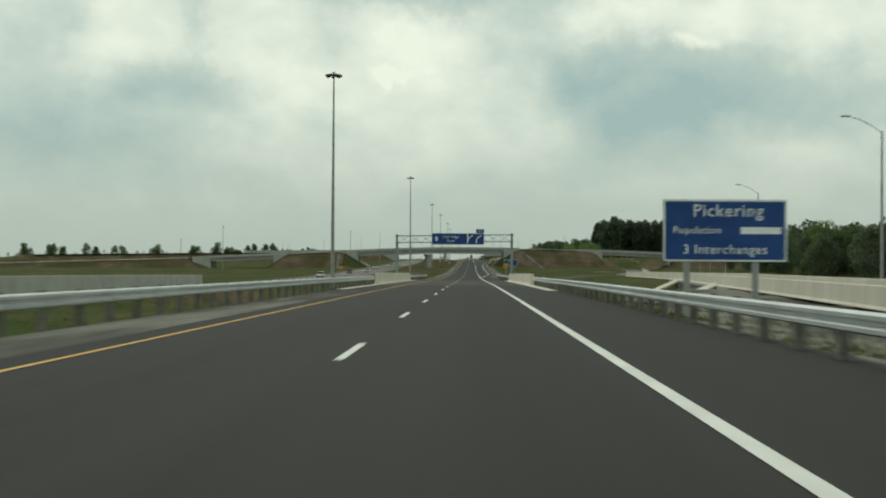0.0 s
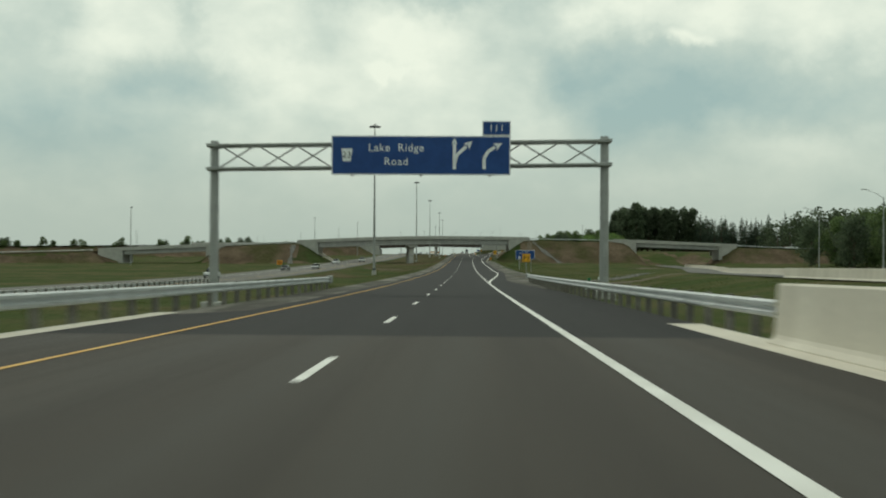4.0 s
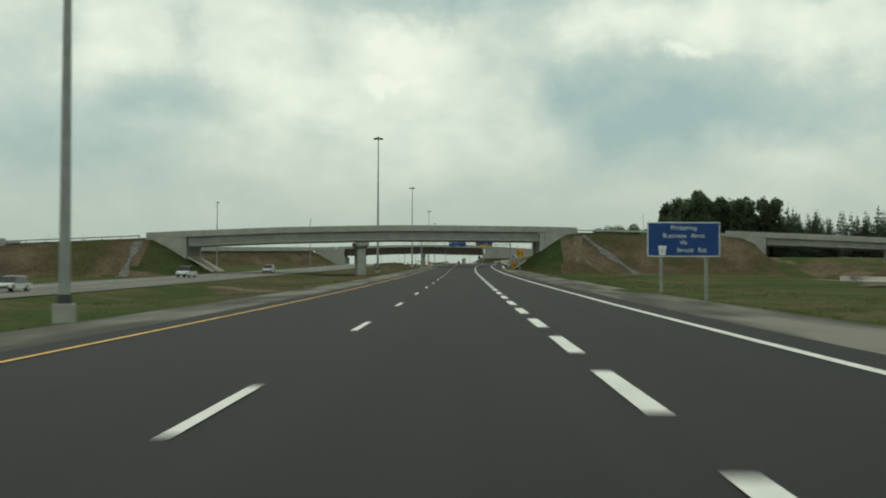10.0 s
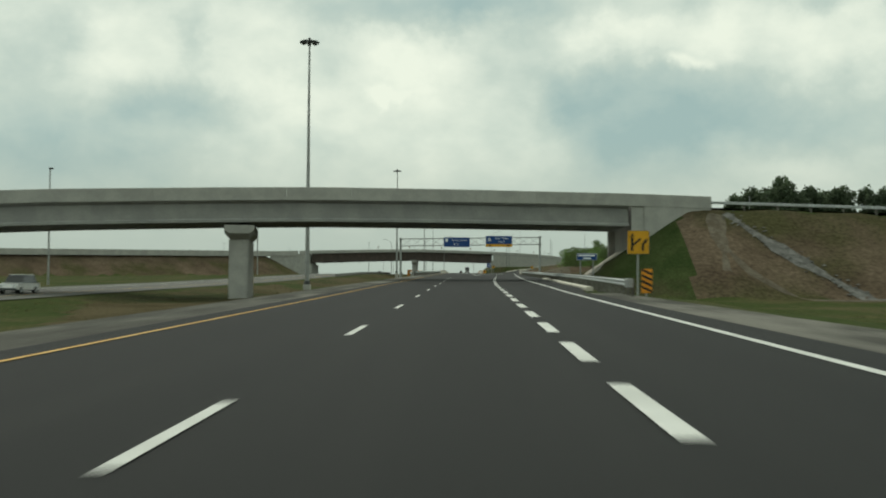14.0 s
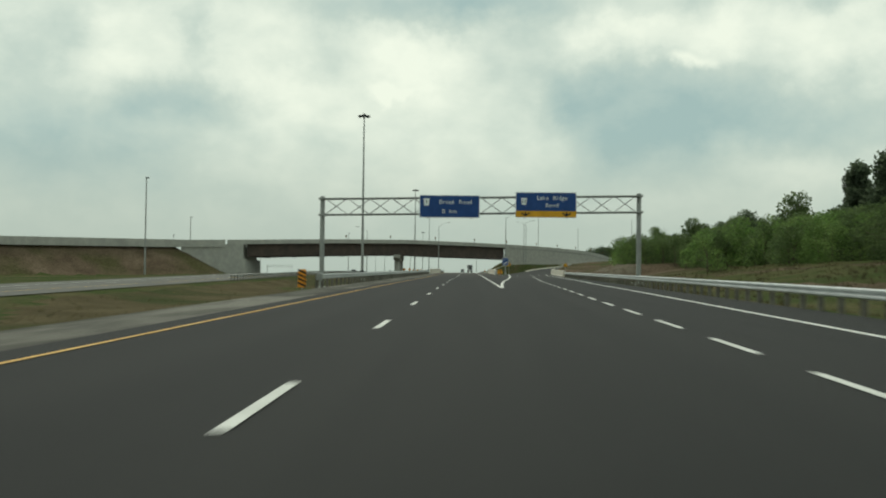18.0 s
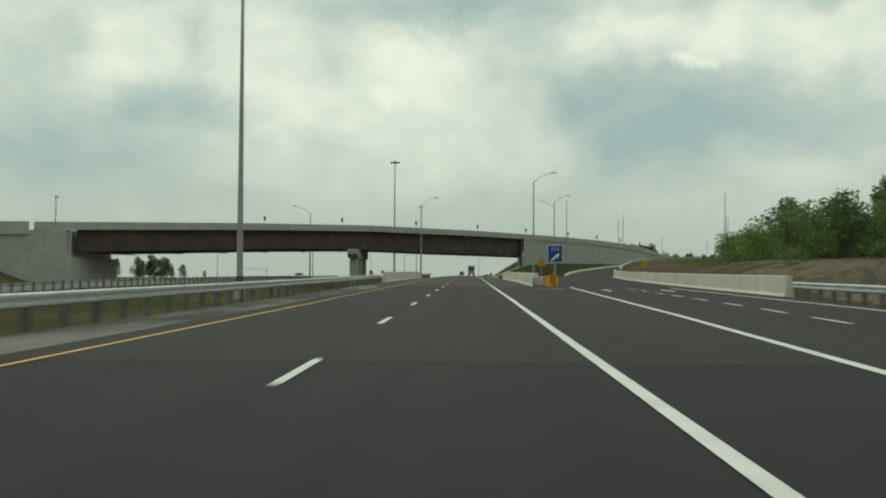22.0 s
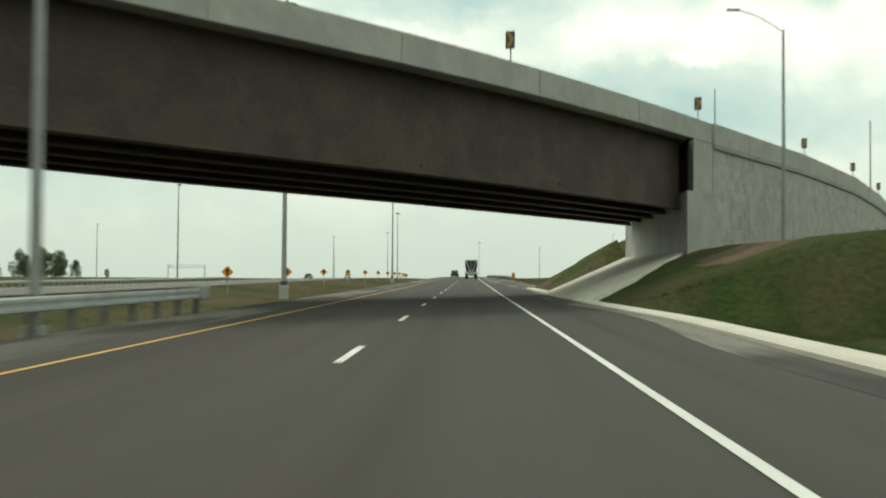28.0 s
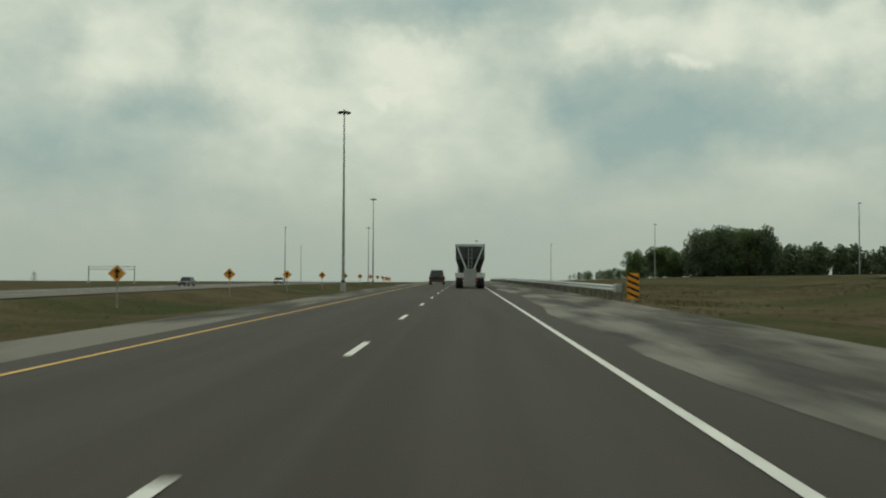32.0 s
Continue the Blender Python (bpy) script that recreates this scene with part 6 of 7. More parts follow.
def trailer_truck(x, y):
    """A hopper trailer seen from behind, with its tractor ahead."""
    z = float(road_z(y))
    e = empty("hopper_truck", (x, y, z), label="grey bottom-dump trailer truck driving in the lane", category="truck")
    W = 1.28
    # tub with slanting rear sheet
    bm = bmesh.new()
    bot = [(-0.85, 1.9, 1.35), (0.85, 1.9, 1.35), (0.85, 9.6, 1.35), (-0.85, 9.6, 1.35)]
    top = [(-W, 0.0, 3.85), (W, 0.0, 3.85), (W, 11.4, 3.85), (-W, 11.4, 3.85)]
    b = [bm.verts.new(p) for p in bot]
    t = [bm.verts.new(p) for p in top]
    m = [bm.verts.new((p[0], p[1] if i in (2, 3) else 0.15, 2.6)) for i, p in enumerate(top)]
    for i in range(4):
        j = (i + 1) % 4
        bm.faces.new((b[i], b[j], m[j], m[i]))
        bm.faces.new((m[i], m[j], t[j], t[i]))
    bm.faces.new(list(reversed(b)))
    bm.faces.new(t)
    bmesh.ops.recalc_face_normals(bm, faces=bm.faces)
    part("hopper_tub", bm, material("dark_grey_tub", (0.055, 0.058, 0.06), 0.6, second=(0.08, 0.082, 0.085), scale=1.2, fine=8), e)
    for s in (-1, 1):
        bm = bmesh.new()
        tube(bm, (s * 1.16, -0.06, 3.7), (s * 0.36, -0.12, 1.75), 0.075, n=6)
        part("rear_strut", bm, "galv", e, "pale steel strut of the rear frame")
        bm = bmesh.new()
        bbox(bm, s * 0.95 - 0.38, s * 0.95 + 0.38, -0.35, -0.3, 0.95, 1.4, bevel=0.02)
        part("mud_flap", bm, "chrome", e, "bright metal fender plate")
        bm = bmesh.new()
        bbox(bm, s * W - 0.05, s * W + 0.05, -0.02, 11.4, 3.7, 3.9, bevel=0.02)
        part("top_rail", bm, "galv", e)
        for yy in (0.5, 1.75):
            wheel(e, s * 0.95, yy, 0.52, 0.52, 0.62)
        for yy in (12.6, 13.9):
            wheel(e, s * 0.95, yy, 0.52, 0.52, 0.62)
        bm = bmesh.new()
        bbox(bm, s * 0.62 - 0.12, s * 0.62 + 0.12, -0.42, -0.34, 0.78, 0.9, bevel=0.01)
        part("tail_lamp", bm, "red_lens", e)
    bm = bmesh.new()
    bbox(bm, -W - 0.02, W + 0.02, -0.08, 0.06, 3.72, 3.95, bevel=0.02)
    part("rear_rail", bm, "galv", e)
    bm = bmesh.new()
    for s in (-1, 1):
        box(bm, s * 0.4 - 0.08, s * 0.4 + 0.08, -0.3, 14.5, 0.85, 1.15)
    box(bm, -0.55, 0.55, -0.32, -0.1, 0.6, 1.75)
    part("chassis", bm, "galv_dull", e)
    bm = bmesh.new()
    for s in (-0.16, 0.16):
        tube(bm, (s, -0.2, 1.7), (s, -0.02, 3.7), 0.03, n=5)
    for k in range(5):
        tube(bm, (-0.16, -0.16, 2.0 + 0.35 * k), (0.16, -0.16, 2.0 + 0.35 * k), 0.025, n=5)
    part("ladder", bm, "galv_dull", e)
    bm = bmesh.new()
    bbox(bm, -1.2, 1.2, 13.0, 16.6, 0.9, 3.4, bevel=0.15)
    part("tractor_cab", bm, "sign_back", e)
    return e


trailer_truck(0.2, 1047.0)


def car(x, y, z, rz, paint, kind="sedan", name="car", label=""):
    e = empty(name, label=label, category="car", group="cars on the motorway")
    hgt = {"sedan": 1.45, "suv": 1.78, "pickup": 1.85}[kind]
    L, W = {"sedan": (4.6, 0.9), "suv": (4.8, 0.95), "pickup": (5.6, 1.0)}[kind]
    body_m = material(name + "_paint", paint, 0.3, 0.1, fine=3, fine_amount=0.04, bump=0, spec=0.5)
    bm = bmesh.new()
    belt = hgt * 0.58
    prof = [(-L / 2, 0.35), (-L / 2, belt * 0.95), (-L * 0.42, belt), (L * 0.27, belt), (L / 2 - 0.1, belt * 0.85), (L / 2, 0.4)]
    ring = []
    for sx, k in ((-1, 0.94), (-1, 1.0), (1, 1.0), (1, 0.94)):
        ring.append([bm.verts.new((sx * W * (k if zz > 0.4 else 0.97), yy * (1.0 if abs(k - 1) > 1e-6 else 0.985), zz)) for yy, zz in prof])
    n = len(prof)
    for a, b in zip(ring, ring[1:]):
        for i in range(n):
            bm.faces.new((a[i], b[i], b[(i + 1) % n], a[(i + 1) % n]))
    bm.faces.new(ring[0])
    bm.faces.new(list(reversed(ring[-1])))
    bmesh.ops.recalc_face_normals(bm, faces=bm.faces)
    part("body", bm, body_m, e)
    bm = bmesh.new()
    y0, y1 = (-L * 0.40, L * 0.24) if kind != "pickup" else (-L * 0.05, L * 0.26)
    lo = [(-W * 0.95, y0, belt - 0.02), (W * 0.95, y0, belt - 0.02), (W * 0.95, y1, belt - 0.02), (-W * 0.95, y1, belt - 0.02)]
    hi = [(-W * 0.78, y0 + (0.35 if kind != "pickup" else 0.1), hgt), (W * 0.78, y0 + (0.35 if kind != "pickup" else 0.1), hgt), (W * 0.78, y1 - 0.7, hgt), (-W * 0.78, y1 - 0.7, hgt)]
    a, b = [bm.verts.new(p) for p in lo], [bm.verts.new(p) for p in hi]
    for i in range(4):
        bm.faces.new((a[i], a[(i + 1) % 4], b[(i + 1) % 4], b[i]))
    bm.faces.new(list(reversed(a)))
    bm.faces.new(b)
    cab = part("cabin_glass", bm, "glass_dark", e)
    bm = bmesh.new()
    bbox(bm, -W * 0.79, W * 0.79, hi[0][1] - 0.02, hi[2][1] + 0.02, hgt - 0.04, hgt + 0.03, bevel=0.02)
    part("roof", bm, body_m, e)
    for s in (-1, 1):
        for yy in (-L * 0.31, L * 0.32):
            wheel(e, s * (W - 0.12), yy, 0.33, 0.33, 0.22)
        bm = bmesh.new()
        bbox(bm, s * W * 0.72 - 0.14, s * W * 0.72 + 0.14, -L / 2 - 0.02, -L / 2 + 0.05, belt * 0.68, belt * 0.88, bevel=0.01)
        part("tail_lamp", bm, "red_lens", e)
        bm = bmesh.new()
        bbox(bm, s * W * 0.68 - 0.16, s * W * 0.68 + 0.16, L / 2 - 0.08, L / 2 + 0.01, belt * 0.62, belt * 0.8, bevel=0.01)
        part("headlamp", bm, "chrome", e)
    for yy in (-L / 2 - 0.03, L / 2 - 0.04):
        bm = bmesh.new()
        bbox(bm, -W * 0.95, W * 0.95, yy, yy + 0.08, 0.32, 0.55, bevel=0.02)
        part("bumper", bm, "lamp_dark", e)
    e.matrix_basis = pose(x, y, z, 0, 0, rz)
    return e


car(-3.8, 1085, float(road_z(1085)), 0, (0.015, 0.016, 0.018), "suv", "dark_suv", "dark sport utility car driving in the inner lane")
oz = lambda y: float(onc_z(y))
car(-45.6, 372, oz(372), 180, (0.02, 0.02, 0.022), "sedan", "dark_sedan", "dark sedan on the opposing carriageway")
car(-41.8, 398, oz(398), 180, (0.65, 0.66, 0.66), "sedan", "white_sedan", "white sedan on the opposing carriageway")
car(-45.6, 470, oz(470), 180, (0.62, 0.63, 0.64), "pickup", "white_pickup", "white pickup truck on the opposing carriageway")
car(-41.8, 520, oz(520), 180, (0.66, 0.66, 0.65), "suv", "white_suv", "white sport utility car on the opposing carriageway")
car(142, 561.5, float(over_z(141)) - 1.10, -80, (0.7, 0.7, 0.69), "pickup", "white_van", "white pickup truck on the crossing road")
car(-45.6, 300, oz(300), 180, (0.6, 0.62, 0.62), "suv", "silver_suv", "silver sport utility car on the opposing carriageway")
car(-41.8, 905, oz(905), 180, (0.55, 0.56, 0.58), "sedan", "silver_sedan", "silver sedan on the opposing carriageway")
car(-45.6, 1120, oz(1120), 180, (0.02, 0.02, 0.025), "sedan", "black_sedan", "black sedan on the opposing carriageway")
car(-41.8, 1180, oz(1180), 180, (0.6, 0.6, 0.6), "sedan", "pale_sedan", "pale sedan on the opposing carriageway")


# ------------------------------------------------------------------ trees
def crown_mesh(name, clumps, leaf, count, mat, seed):
    """Many small leaf blades scattered in uneven clumps: (x, y, z, rx, rz)."""
    rng = np.random.default_rng(seed)
    weights = np.array([c[3] ** 2 * c[4] for c in clumps])
    pick = rng.choice(len(clumps), count, p=weights / weights.sum())
    c = np.array(clumps)[pick]
    d = rng.normal(size=(count, 3))
    d /= np.linalg.norm(d, axis=1)[:, None]
    r = rng.uniform(0.72, 1.08, count) * rng.uniform(0.88, 1.2, count)
    ctr = c[:, :3] + d * r[:, None] * np.stack([c[:, 3], c[:, 3], c[:, 4]], 1)
    a = rng.normal(size=(count, 3))
    a /= np.linalg.norm(a, axis=1)[:, None]
    b = np.cross(a, rng.normal(size=(count, 3)))
    b /= np.linalg.norm(b, axis=1)[:, None]
    s = leaf * rng.uniform(0.5, 1.35, count)[:, None]
    v = np.stack([ctr - a * s, ctr + b * s * 0.55, ctr + a * s, ctr - b * s * 0.55], 1).reshape(-1, 3)
    me = bpy.data.meshes.new(name)
    me.from_pydata(v.tolist(), [], [(4 * i, 4 * i + 1, 4 * i + 2, 4 * i + 3) for i in range(count)])
    me.materials.append(M[mat])
    return me


def tree(kind, height, seed, mat, label, count=1500):
    rng = random.Random(seed)
    name = {"poplar": "poplar_tree", "broad": "broadleaf_tree", "conifer": "conifer_tree", "bush": "shrub"}[kind]
    e = empty(name, label=label, category="shrub" if kind == "bush" else "tree", group=name.replace("_", " ") + "s")
    H = height
    clumps = []
    bm = bmesh.new()
    if kind == "conifer":
        tube(bm, (0, 0, -0.5), (0, 0, H * 0.96), H * 0.016, 0.03, 7)
        n = 13
        for i in range(n):
            t = i / (n - 1)
            z = H * (0.1 + 0.86 * t)
            rr = H * 0.2 * (1 - t) ** 0.85 + 0.15
            for k in range(5):
                a = rng.uniform(0, 6.28)
                q = rr * rng.uniform(0.45, 0.9)
                clumps.append((math.cos(a) * q, math.sin(a) * q, z - 0.12 * q, rr * 0.42 + 0.1, H * 0.03))
                if k < 2:
                    tube(bm, (0, 0, z), (math.cos(a) * q, math.sin(a) * q, z - 0.15 * q), H * 0.004, 0.015, 4)
    else:
        top = {"poplar": 0.62, "broad": 0.5, "bush": 0.35}[kind]
        lean = (rng.uniform(-0.03, 0.03) * H, rng.uniform(-0.03, 0.03) * H)
        tube(bm, (0, 0, -0.5), (lean[0], lean[1], H * top), H * 0.02, H * 0.009, 8)
        spread = {"poplar": 0.17, "broad": 0.33, "bush": 0.50}[kind]
        low = {"poplar": 0.10, "broad": 0.10, "bush": 0.05}[kind]
        n = {"poplar": 34, "broad": 30, "bush": 13}[kind]
        for i in range(n):
            t = (i + rng.random()) / n
            z = H * (low + (0.93 - low) * t)
            wide = spread * H * math.sin(math.pi * min(0.97, 0.22 + 0.74 * t)) ** 0.7
            a = rng.uniform(0, 6.28)
            q = wide * rng.uniform(0.25, 0.95)
            r = H * {"poplar": 1.0, "broad": 1.45, "bush": 2.3}[kind] * rng.uniform(0.055, 0.098)
            c = (math.cos(a) * q + lean[0], math.sin(a) * q + lean[1], z)
            clumps.append((*c, r, r * rng.uniform(0.7, 1.1)))
            z0 = min(z * 0.7, H * top * 0.95)
            if i % 2 == 0:
                tube(bm, (lean[0] * z0 / H, lean[1] * z0 / H, z0), c, H * 0.007, 0.02, 5)
        clumps.append((lean[0], lean[1], H * 0.93, H * 0.07, H * 0.08))
    part("trunk", bm, "bark", e)
    cm = new("crown", crown_mesh("crown", clumps, max(0.16, H * (0.021 if kind != "conifer" else 0.016)), count, mat, seed))
    cm.parent = e
    return e


def plant(kinds, spots, seed):
    """Copies of tree forms at (x, y), each turned and scaled a little."""
    rng = random.Random(seed)
    for i, (x, y, s) in enumerate(spots):
        src = kinds[rng.randrange(len(kinds))]
        o = copy_thing(src, Matrix.Translation((x, y, ground_at(x, y) - 0.1)) @ Matrix.Rotation(rng.uniform(0, 6.28), 4, "Z"))
        k = s * rng.uniform(0.88, 1.12)
        o.scale = (k * rng.uniform(0.9, 1.15), k * rng.uniform(0.9, 1.15), k)


def first(kinds, spots):
    for k, (x, y) in zip(kinds, spots):
        k.location = (x, y, ground_at(x, y) - 0.1)


rng = random.Random(5)
poplars = [tree("poplar", 27, 11 + i, "leaf_dark", "tall dark green poplar in a roadside grove", 3600) for i in range(3)]
first(poplars, ((104, 800), (117, 806), (131, 796)))
plant(poplars, [(99 + 1.5 * i + rng.uniform(-1.5, 1.5), 790 + rng.uniform(-8, 26), (0.72 if i < 2 else rng.uniform(0.96, 1.1))) for i in range(34)], 1)
conifers = [tree("conifer", 22, 31 + i, "needle", "dark spruce in a dense roadside stand", 2600) for i in range(3)]
first(conifers, ((150, 800), (160, 812), (172, 795)))
plant(conifers, [(148 + 1.2 * i + rng.uniform(-2, 2), 790 + rng.uniform(-12, 26), rng.uniform(0.85, 1.2)) for i in range(95)], 2)
broads = [tree("broad", 15, 51 + i, m, "full green broadleaf tree at the wood's edge", 3600) for i, m in enumerate(("leaf_dark", "leaf_mid", "leaf_dark", "leaf_mid"))]
first(broads, ((46, 624), (150, 420), (120, 1424), (51, 636)))
for k in (0, 3):
    broads[k].scale = (0.68, 0.68, 0.68)


def wood(kinds, spots, seed, label, blades=620):
    """A far wood that nobody could count: crowns and trunks joined into one mesh."""
    r = random.Random(seed)
    gen = np.random.default_rng(seed)
    vs, fs, ms, base = [], [], [], 0
    for x, y, s in spots:
        src = kinds[r.randrange(len(kinds))]
        crown = [c for c in src.children if c.name.startswith("crown")][0].data
        co = np.empty(len(crown.vertices) * 3, np.float32)
        crown.vertices.foreach_get("co", co)
        co = co.reshape(-1, 4, 3)
        co = co[gen.choice(len(co), blades, replace=False)]
        mid = co.mean(axis=1, keepdims=True)
        co = mid + (co - mid) * 1.7
        a, k = r.uniform(0, 6.28), s * r.uniform(0.88, 1.12)
        rot = np.array(((math.cos(a), -math.sin(a), 0), (math.sin(a), math.cos(a), 0), (0, 0, 1)))
        z = ground_at(x, y) - 0.1
        co = (co.reshape(-1, 3) @ rot.T) * k + (x, y, z)
        vs.append(co)
        fs += [(base + 4 * i, base + 4 * i + 1, base + 4 * i + 2, base + 4 * i + 3) for i in range(blades)]
        ms += [0] * blades
        base += 4 * blades
        tr = np.array([(x + q * math.cos(b), y + q * math.sin(b), z + h) for q, h in ((0.3 * k, -0.5), (0.14 * k, 8.0 * k)) for b in (0, 1.26, 2.51, 3.77, 5.03)])
        vs.append(tr)
        fs += [(base + i, base + (i + 1) % 5, base + 5 + (i + 1) % 5, base + 5 + i) for i in range(5)]
        ms += [1] * 5
        base += 10
    me = bpy.data.meshes.new("wood")
    me.from_pydata(np.concatenate(vs).tolist(), [], fs)
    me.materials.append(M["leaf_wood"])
    me.materials.append(M["bark"])
    me.polygons.foreach_set("material_index", ms)
    return tagged(new("wood", me), label, "wood", kind="stuff")


# woods beside the side ramp, behind the crossing road, and far on the plain
rng = random.Random(8)
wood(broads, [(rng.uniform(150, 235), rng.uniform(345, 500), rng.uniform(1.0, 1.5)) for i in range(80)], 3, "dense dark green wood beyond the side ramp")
plant(broads, [(rng.uniform(124, 150), rng.uniform(330, 500), rng.uniform(0.95, 1.35)) for i in range(36)], 33)
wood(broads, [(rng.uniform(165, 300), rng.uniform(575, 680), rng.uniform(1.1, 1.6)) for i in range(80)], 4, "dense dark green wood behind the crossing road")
plant(broads, [(56 + 1.6 * i + rng.uniform(-1.5, 1.5), 796 + rng.uniform(-8, 16), 0.68 + 0.010 * i + rng.uniform(-0.1, 0.1)) for i in range(24)], 41)
plant(broads, [(42 + rng.uniform(0, 14), 612 + rng.uniform(0, 26), rng.uniform(0.55, 0.68)) for i in range(9)], 6)
plant(broads, [(103 + rng.uniform(0, 34), 1400 + rng.uniform(0, 40), rng.uniform(1.3, 1.55)) for i in range(34)], 7)
plant(broads, [(85 + rng.uniform(-6, 20), 1420 + rng.uniform(0, 40), rng.uniform(0.7, 1.0)) for i in range(20)], 17)
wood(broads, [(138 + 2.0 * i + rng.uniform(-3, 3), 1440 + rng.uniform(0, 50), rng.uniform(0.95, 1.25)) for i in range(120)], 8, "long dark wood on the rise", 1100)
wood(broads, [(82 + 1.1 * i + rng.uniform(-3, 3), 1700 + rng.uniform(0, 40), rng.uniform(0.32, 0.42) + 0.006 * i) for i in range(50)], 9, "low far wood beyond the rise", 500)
plant(broads, [(-335 + 5.2 * i + rng.uniform(-3, 3), 1325 + rng.uniform(-12, 26), rng.uniform(0.6, 0.95)) for i in range(25)], 10)
plant(broads, [(-198, 1318, 0.5), (-190, 1316, 0.62), (-178, 1324, 0.3)], 16)
for x in (-604, -574, -563, -521, -478, -430, -371, -349, -323, -294, -273, -222):
    plant(broads, [(x + rng.uniform(-9, 9), 1345 + rng.uniform(-12, 12), rng.uniform(0.85, 1.3)) for i in range(3)], 150 - x)
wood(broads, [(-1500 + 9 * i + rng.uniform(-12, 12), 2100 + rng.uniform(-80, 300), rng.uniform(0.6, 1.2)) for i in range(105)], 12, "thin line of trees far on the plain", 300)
bushes = [tree("bush", 6.0, 71 + i, m, "dense bright green shrub on the bank", 1900) for i, m in enumerate(("leaf_bright", "leaf_mid", "leaf_bright", "leaf_mid"))]
first(bushes, ((34, 690), (38, 700), (42, 712), (46, 724)))


def bush_spots(n, seed):
    r = random.Random(seed)
    out = []
    while len(out) < n:
        y = r.uniform(640, 905)
        u = (27 - 14 * min(1.0, max(0.0, (y - 690) / 80))) + 48 * r.random() ** 1.4
        x = float(lin(RAIL_R, min(y, 812))) + u + max(0.0, (y - 780) * 0.2)
        out.append((x, y, r.uniform(0.55, 0.95) + 0.012 * (u - 10)))
    return out


plant(bushes, bush_spots(265, 21), 13)
plant(broads, [(50 + rng.uniform(0, 42), 690 + rng.uniform(0, 150), rng.uniform(0.5, 0.78)) for i in range(24)], 14)


# ------------------------------------------------------------------ side ramp bridge over the creek
def creek_bridge():
    e = empty("creek_bridge", (30, 125, -2), label="low concrete bridge of the side ramp over the creek", category="bridge")
    inv = e.matrix_basis.inverted()
    bits = []
    ys = np.linspace(92, 158, 12)
    for off in (0.3, 3.3, 6.3, 9.2):
        bits.append(loft("girder", [[(float(CR(y)) + off + u, y, float(crz(y)) - 0.2 + v * 0.55) for u, v in GIRDER] for y in ys], "concrete_girder", e))
    bits.append(loft("deck", [[(float(CR(y)) - 0.5, y, float(crz(y)) - 0.02), (float(CR(y)) + 10.0, y, float(crz(y)) - 0.02), (float(CR(y)) + 10.0, y, float(crz(y)) - 0.28), (float(CR(y)) - 0.5, y, float(crz(y)) - 0.28)] for y in ys], "concrete", e))
    for y0 in (91.5, 157.0):
        x = float(CR(y0))
        bm = bmesh.new()
        bbox(bm, x - 0.4, x + 10, y0, y0 + 1.6, float(crz(y0)) - 4.5, float(crz(y0)) - 0.3, bevel=0.04)
        bits.append(obj("abutment", bm, "concrete", e))
    for y0 in (112.0, 136.0):
        for off in (1.2, 8.2):
            x = float(CR(y0)) + off
            bm = bmesh.new()
            tube(bm, (x, y0, float(crz(y0)) - 6.5), (x, y0, float(crz(y0)) - 1.3), 0.5, 0.5, 12)
            bits.append(obj("pier_column", bm, "concrete", e))
    for b in bits:
        b.matrix_parent_inverse = inv


creek_bridge()


# ------------------------------------------------------------------ stone chutes, tracks and riprap
def ribbon(name, pts, width, mat, label, lift=0.06, seed=1):
    """A worn strip lying on the ground along points (x, y), with uneven edges."""
    r = random.Random(seed)
    path = along(pts, 0.9)
    verts, faces = [], []
    for i, p in enumerate(path):
        wd = width * (0.5 + 0.25 * math.sin(i * 0.6 + seed) + r.uniform(-0.12, 0.12))
        for k in (-1, -0.4, 0.4, 1):
            x, y = p[0] + p[3] * wd * k, p[1] - p[2] * wd * k
            verts.append((x, y, ground_at(x, y) + (lift + 0.05 if abs(k) < 0.5 else -0.02)))
    for i in range(len(path) - 1):
        for k in range(3):
            faces.append((4 * i + k, 4 * i + k + 1, 4 * i + 5 + k, 4 * i + 4 + k))
    return tagged(mesh_of(name, verts, faces, mat, smooth=True), label, "track", kind="structure")


def stones(pts, width, n, size, seed, label, name="riprap"):
    """Broken stones scattered along a line: low irregular lumps in one heap."""
    r = random.Random(seed)
    path = along(pts, 0.5)
    vs, fs = [], []
    for _ in range(n):
        p = path[r.randrange(len(path))]
        o = r.gauss(0, width * 0.4)
        x, y = p[0] + p[3] * o, p[1] - p[2] * o
        z = ground_at(x, y)
        s = size * r.uniform(0.45, 1.5)
        b = len(vs)
        for dx, dy, dz in ((1, 0, 0.05), (0.2, 1, 0), (-1, 0.3, 0.1), (-0.3, -1, 0), (0.35, 0.2, 0.62), (-0.4, 0.1, 0.5)):
            vs.append((x + s * (dx + r.uniform(-0.25, 0.25)), y + s * (dy + r.uniform(-0.25, 0.25)), z + s * (dz + r.uniform(-0.1, 0.15))))
        for f in ((0, 1, 4), (1, 5, 4), (1, 2, 5), (2, 3, 5), (3, 4, 5), (3, 0, 4)):
            fs.append(tuple(b + q for q in f))
    return tagged(mesh_of(name, vs, fs, "riprap"), label, "stones", kind="stuff")


def o_bank(s, c):
    p = O_ORG + O_DIR * s + O_NRM * c
    return (p.x, p.y)


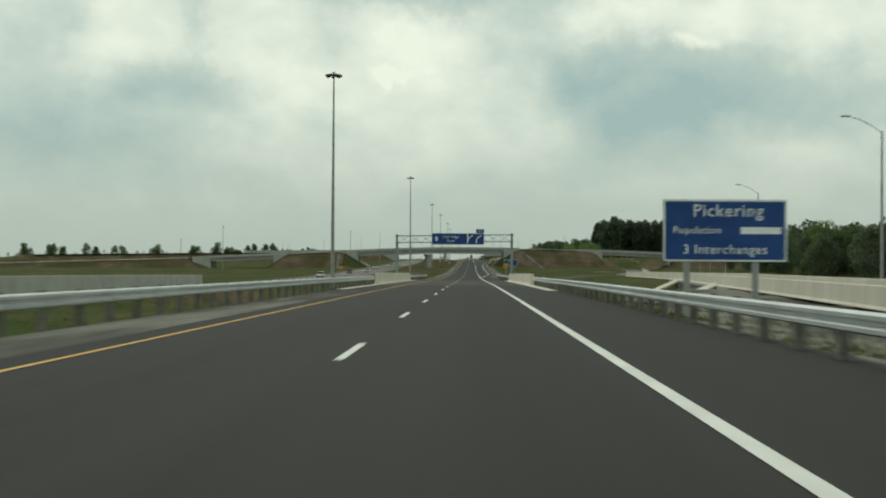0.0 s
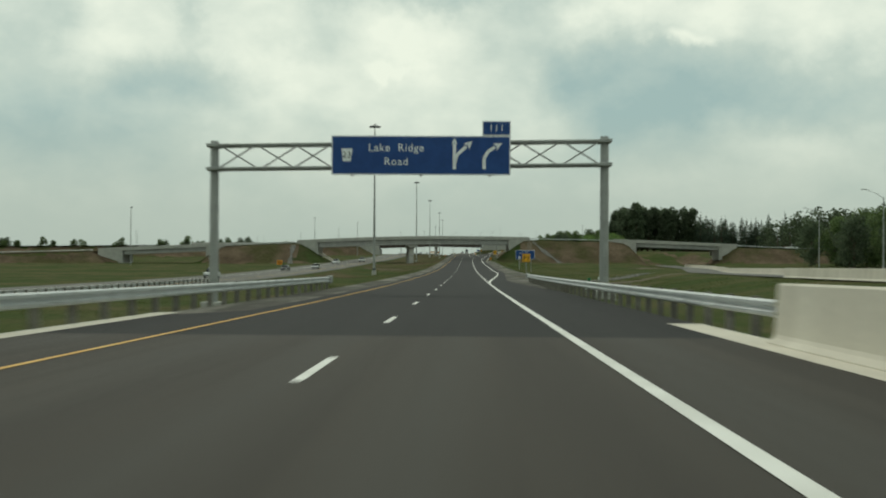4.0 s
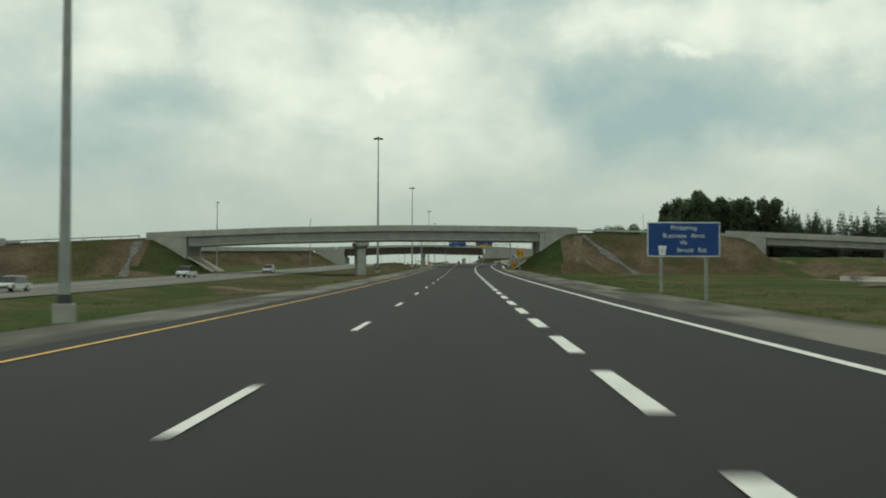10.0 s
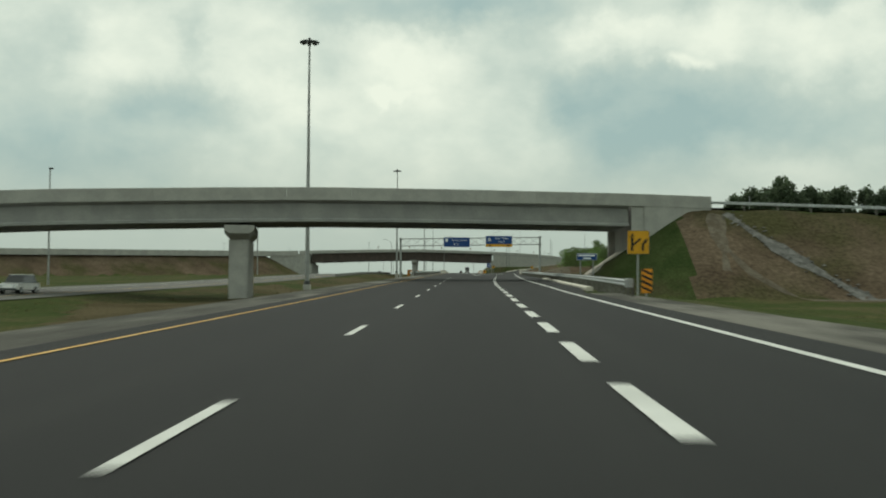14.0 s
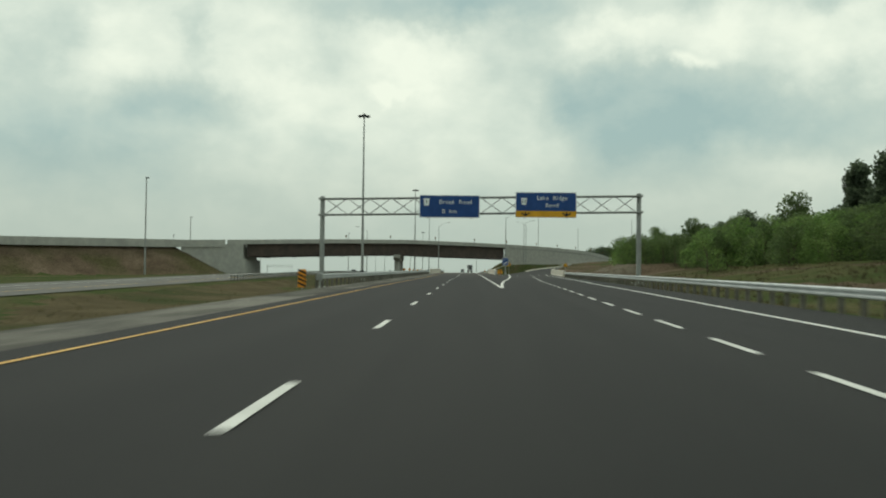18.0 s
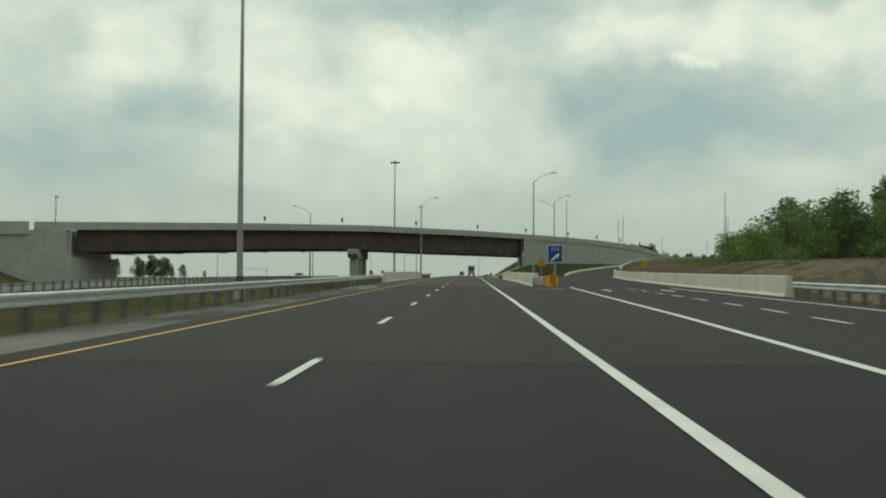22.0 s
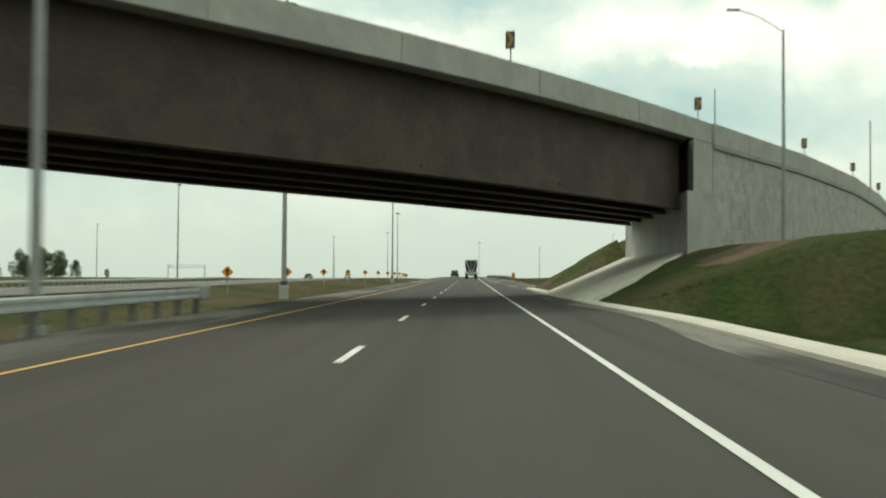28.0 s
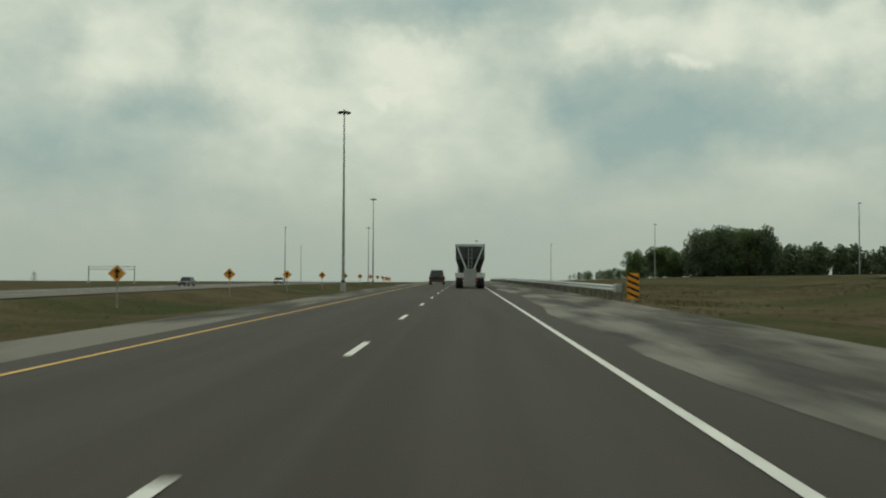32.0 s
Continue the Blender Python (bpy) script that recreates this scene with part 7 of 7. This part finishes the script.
chute = [o_bank(27.5, -0.6), o_bank(29.2, -4), o_bank(31.5, -8), o_bank(34.5, -12.5), o_bank(39, -18)]
ribbon("stone_chute", chute, 1.5, "riprap", "pale stone drainage chute down the earth bank", seed=3)
stones(chute, 1.5, 260, 0.17, 4, "loose pale stones in the drainage chute", "chute_stones")
ribbon("worn_track", [o_bank(24.8, -6), o_bank(25.4, -10), o_bank(28.5, -14), o_bank(33, -17), o_bank(38, -19)], 0.8, "bare_dust", "pale worn track on the bank", seed=5)
ribbon("worn_track_upper", [o_bank(26.4, -0.8), o_bank(25.3, -3.5), o_bank(24.4, -7), o_bank(23, -11)], 1.6, "bare_dust", "pale bare soil beside the wing wall", seed=6)
left_chute = [o_bank(-69.6, -0.8), o_bank(-70.3, -5), o_bank(-71, -10), o_bank(-71.2, -15)]
ribbon("stone_chute_left", left_chute, 1.6, "riprap", "pale stone drainage chute down the earth bank", seed=7)
stones(left_chute, 1.6, 180, 0.17, 8, "loose pale stones in the drainage chute", "chute_stones")
ditch = [(43, 362), (39.2, 352), (33, 331), (26, 309), (20.6, 293)]
ribbon("stone_ditch", ditch, 2.4, "riprap", "stone-lined ditch on the verge", seed=9)
stones(ditch, 2.6, 300, 0.2, 10, "grey broken stones lining a ditch", "riprap")
ribbon("worn_track_verge", [(20.2, 276), (24, 285), (28.5, 294.6), (38, 316), (50.8, 341)], 2.2, "bare_dust", "pale eroded track across the green verge", seed=11)
ribbon("bare_patch_median", [(-31, 433), (-28.7, 428.7), (-25, 423), (-21.8, 418), (-19, 408)], 3.2, "bare_dust", "pale bare soil in the median", seed=12)
ribbon("bare_patch_verge", [(52, 430), (58, 446), (64, 458)], 4.0, "bare_dust", "pale bare soil on the verge", seed=13)
ribbon("bare_patch_ramp", [(28, 735), (33, 762), (37, 790), (40, 815)], 6.0, "bare_dust", "pale bare soil beside the ramp", seed=14)
ribbon("bare_patch_hill", [(22, 700), (25, 730), (29, 765)], 3.0, "bare_dust", "pale bare soil beside the ramp", seed=15)

# amber board beside the opposing carriageway
e = empty("amber_board", (-53.2, 405.0, float(onc_z(405)) + 0.1), label="plain amber notice board beside the opposing carriageway", category="road sign")
bm = bmesh.new()
bbox(bm, -0.75, 0.75, 0, 0.05, 0.9, 2.1, bevel=0.02)
part("board", bm, "sign_orange", e)
for z in (1.25, 1.5, 1.75):
    bar(e, -0.55, 0.55, z - 0.05, z + 0.05, -0.012, "sign_black")
posts(e, (-0.5, 0.5), 1.9, -0.5, 0.05)


# ------------------------------------------------------------------ grass
def grass(name, n, spot, height, mat, label, seed):
    """Tufts of narrow blades, one mesh."""
    gen = np.random.default_rng(seed)
    xy = spot(gen, n)
    z = ground_z(xy[:, 0], xy[:, 1]) - 0.03
    k = 5
    ang = gen.uniform(0, 2 * np.pi, (n, k))
    lean = gen.uniform(0.1, 0.55, (n, k))
    hgt = height * gen.uniform(0.45, 1.25, (n, k)) * gen.uniform(0.6, 1.2, (n, 1))
    bx = xy[:, :1] + gen.normal(0, 0.10, (n, k))
    by = xy[:, 1:] + gen.normal(0, 0.10, (n, k))
    w = hgt * 0.07 + 0.012
    px, py = np.cos(ang + 1.57), np.sin(ang + 1.57)
    zz = np.repeat(z[:, None], k, 1)
    p0 = np.stack([bx - px * w, by - py * w, zz], -1)
    p1 = np.stack([bx + px * w, by + py * w, zz], -1)
    p2 = np.stack([bx + np.cos(ang) * lean * hgt, by + np.sin(ang) * lean * hgt, zz + hgt], -1)
    v = np.stack([p0, p1, p2], 2).reshape(-1, 3)
    return tagged(mesh_of(name, v.tolist(), [(3 * i, 3 * i + 1, 3 * i + 2) for i in range(n * k)], mat), label, "grass", kind="stuff")


def band(x0, x1, y0, y1, clump=True):
    def spot(gen, n):
        y = gen.uniform(y0, y1, n * 3)
        x = gen.uniform(x0, x1, n * 3)
        keep = np.sin(x * 0.9 + 2 * np.sin(y * 0.13)) * np.sin(y * 0.41 + x * 0.3) + gen.normal(0, 0.5, n * 3) > 0.1
        x, y = x[keep], y[keep]
        return np.stack([x, y], 1)[:n]
    return spot


def grass_bands():
    rows = (("median_grass", 9000, band(-33, -9.6, 0, 470), 0.15, "blade_green", "green grass tufts on the median", 1),
            ("median_dry_grass", 9000, band(-33, -9.4, 470, 1100), 0.17, "blade_dry", "dry tan grass tufts on the median", 2),
            ("verge_grass", 8000, band(9.8, 34, 215, 500), 0.17, "blade_green", "green grass tufts on the verge", 3),
            ("roadside_grass", 2600, band(5.9, 12, 5, 92), 0.2, "blade_green", "green grass tufts behind the guardrail", 4),
            ("ramp_grass", 3500, band(14, 40, 560, 700), 0.30, "blade_dry", "dry grass tufts beyond the guardrail", 5),
            ("far_grass", 8000, band(8.0, 46, 926, 1180), 0.18, "blade_dry", "dry grass tufts on the field", 6),
            ("berm_grass", 3500, band(5.2, 13, 836, 876), 0.16, "blade_green", "short green grass on the berm", 7))
    for name, n, spot, h, mat, label, seed in rows:
        grass(name, n, spot, h, mat, label, seed)


M["blade_green"] = leaf_material("green_grass_blades", (0.06, 0.088, 0.022), (0.105, 0.12, 0.042))
M["blade_dry"] = leaf_material("dry_grass_blades", (0.095, 0.086, 0.044), (0.14, 0.125, 0.068))
grass_bands()
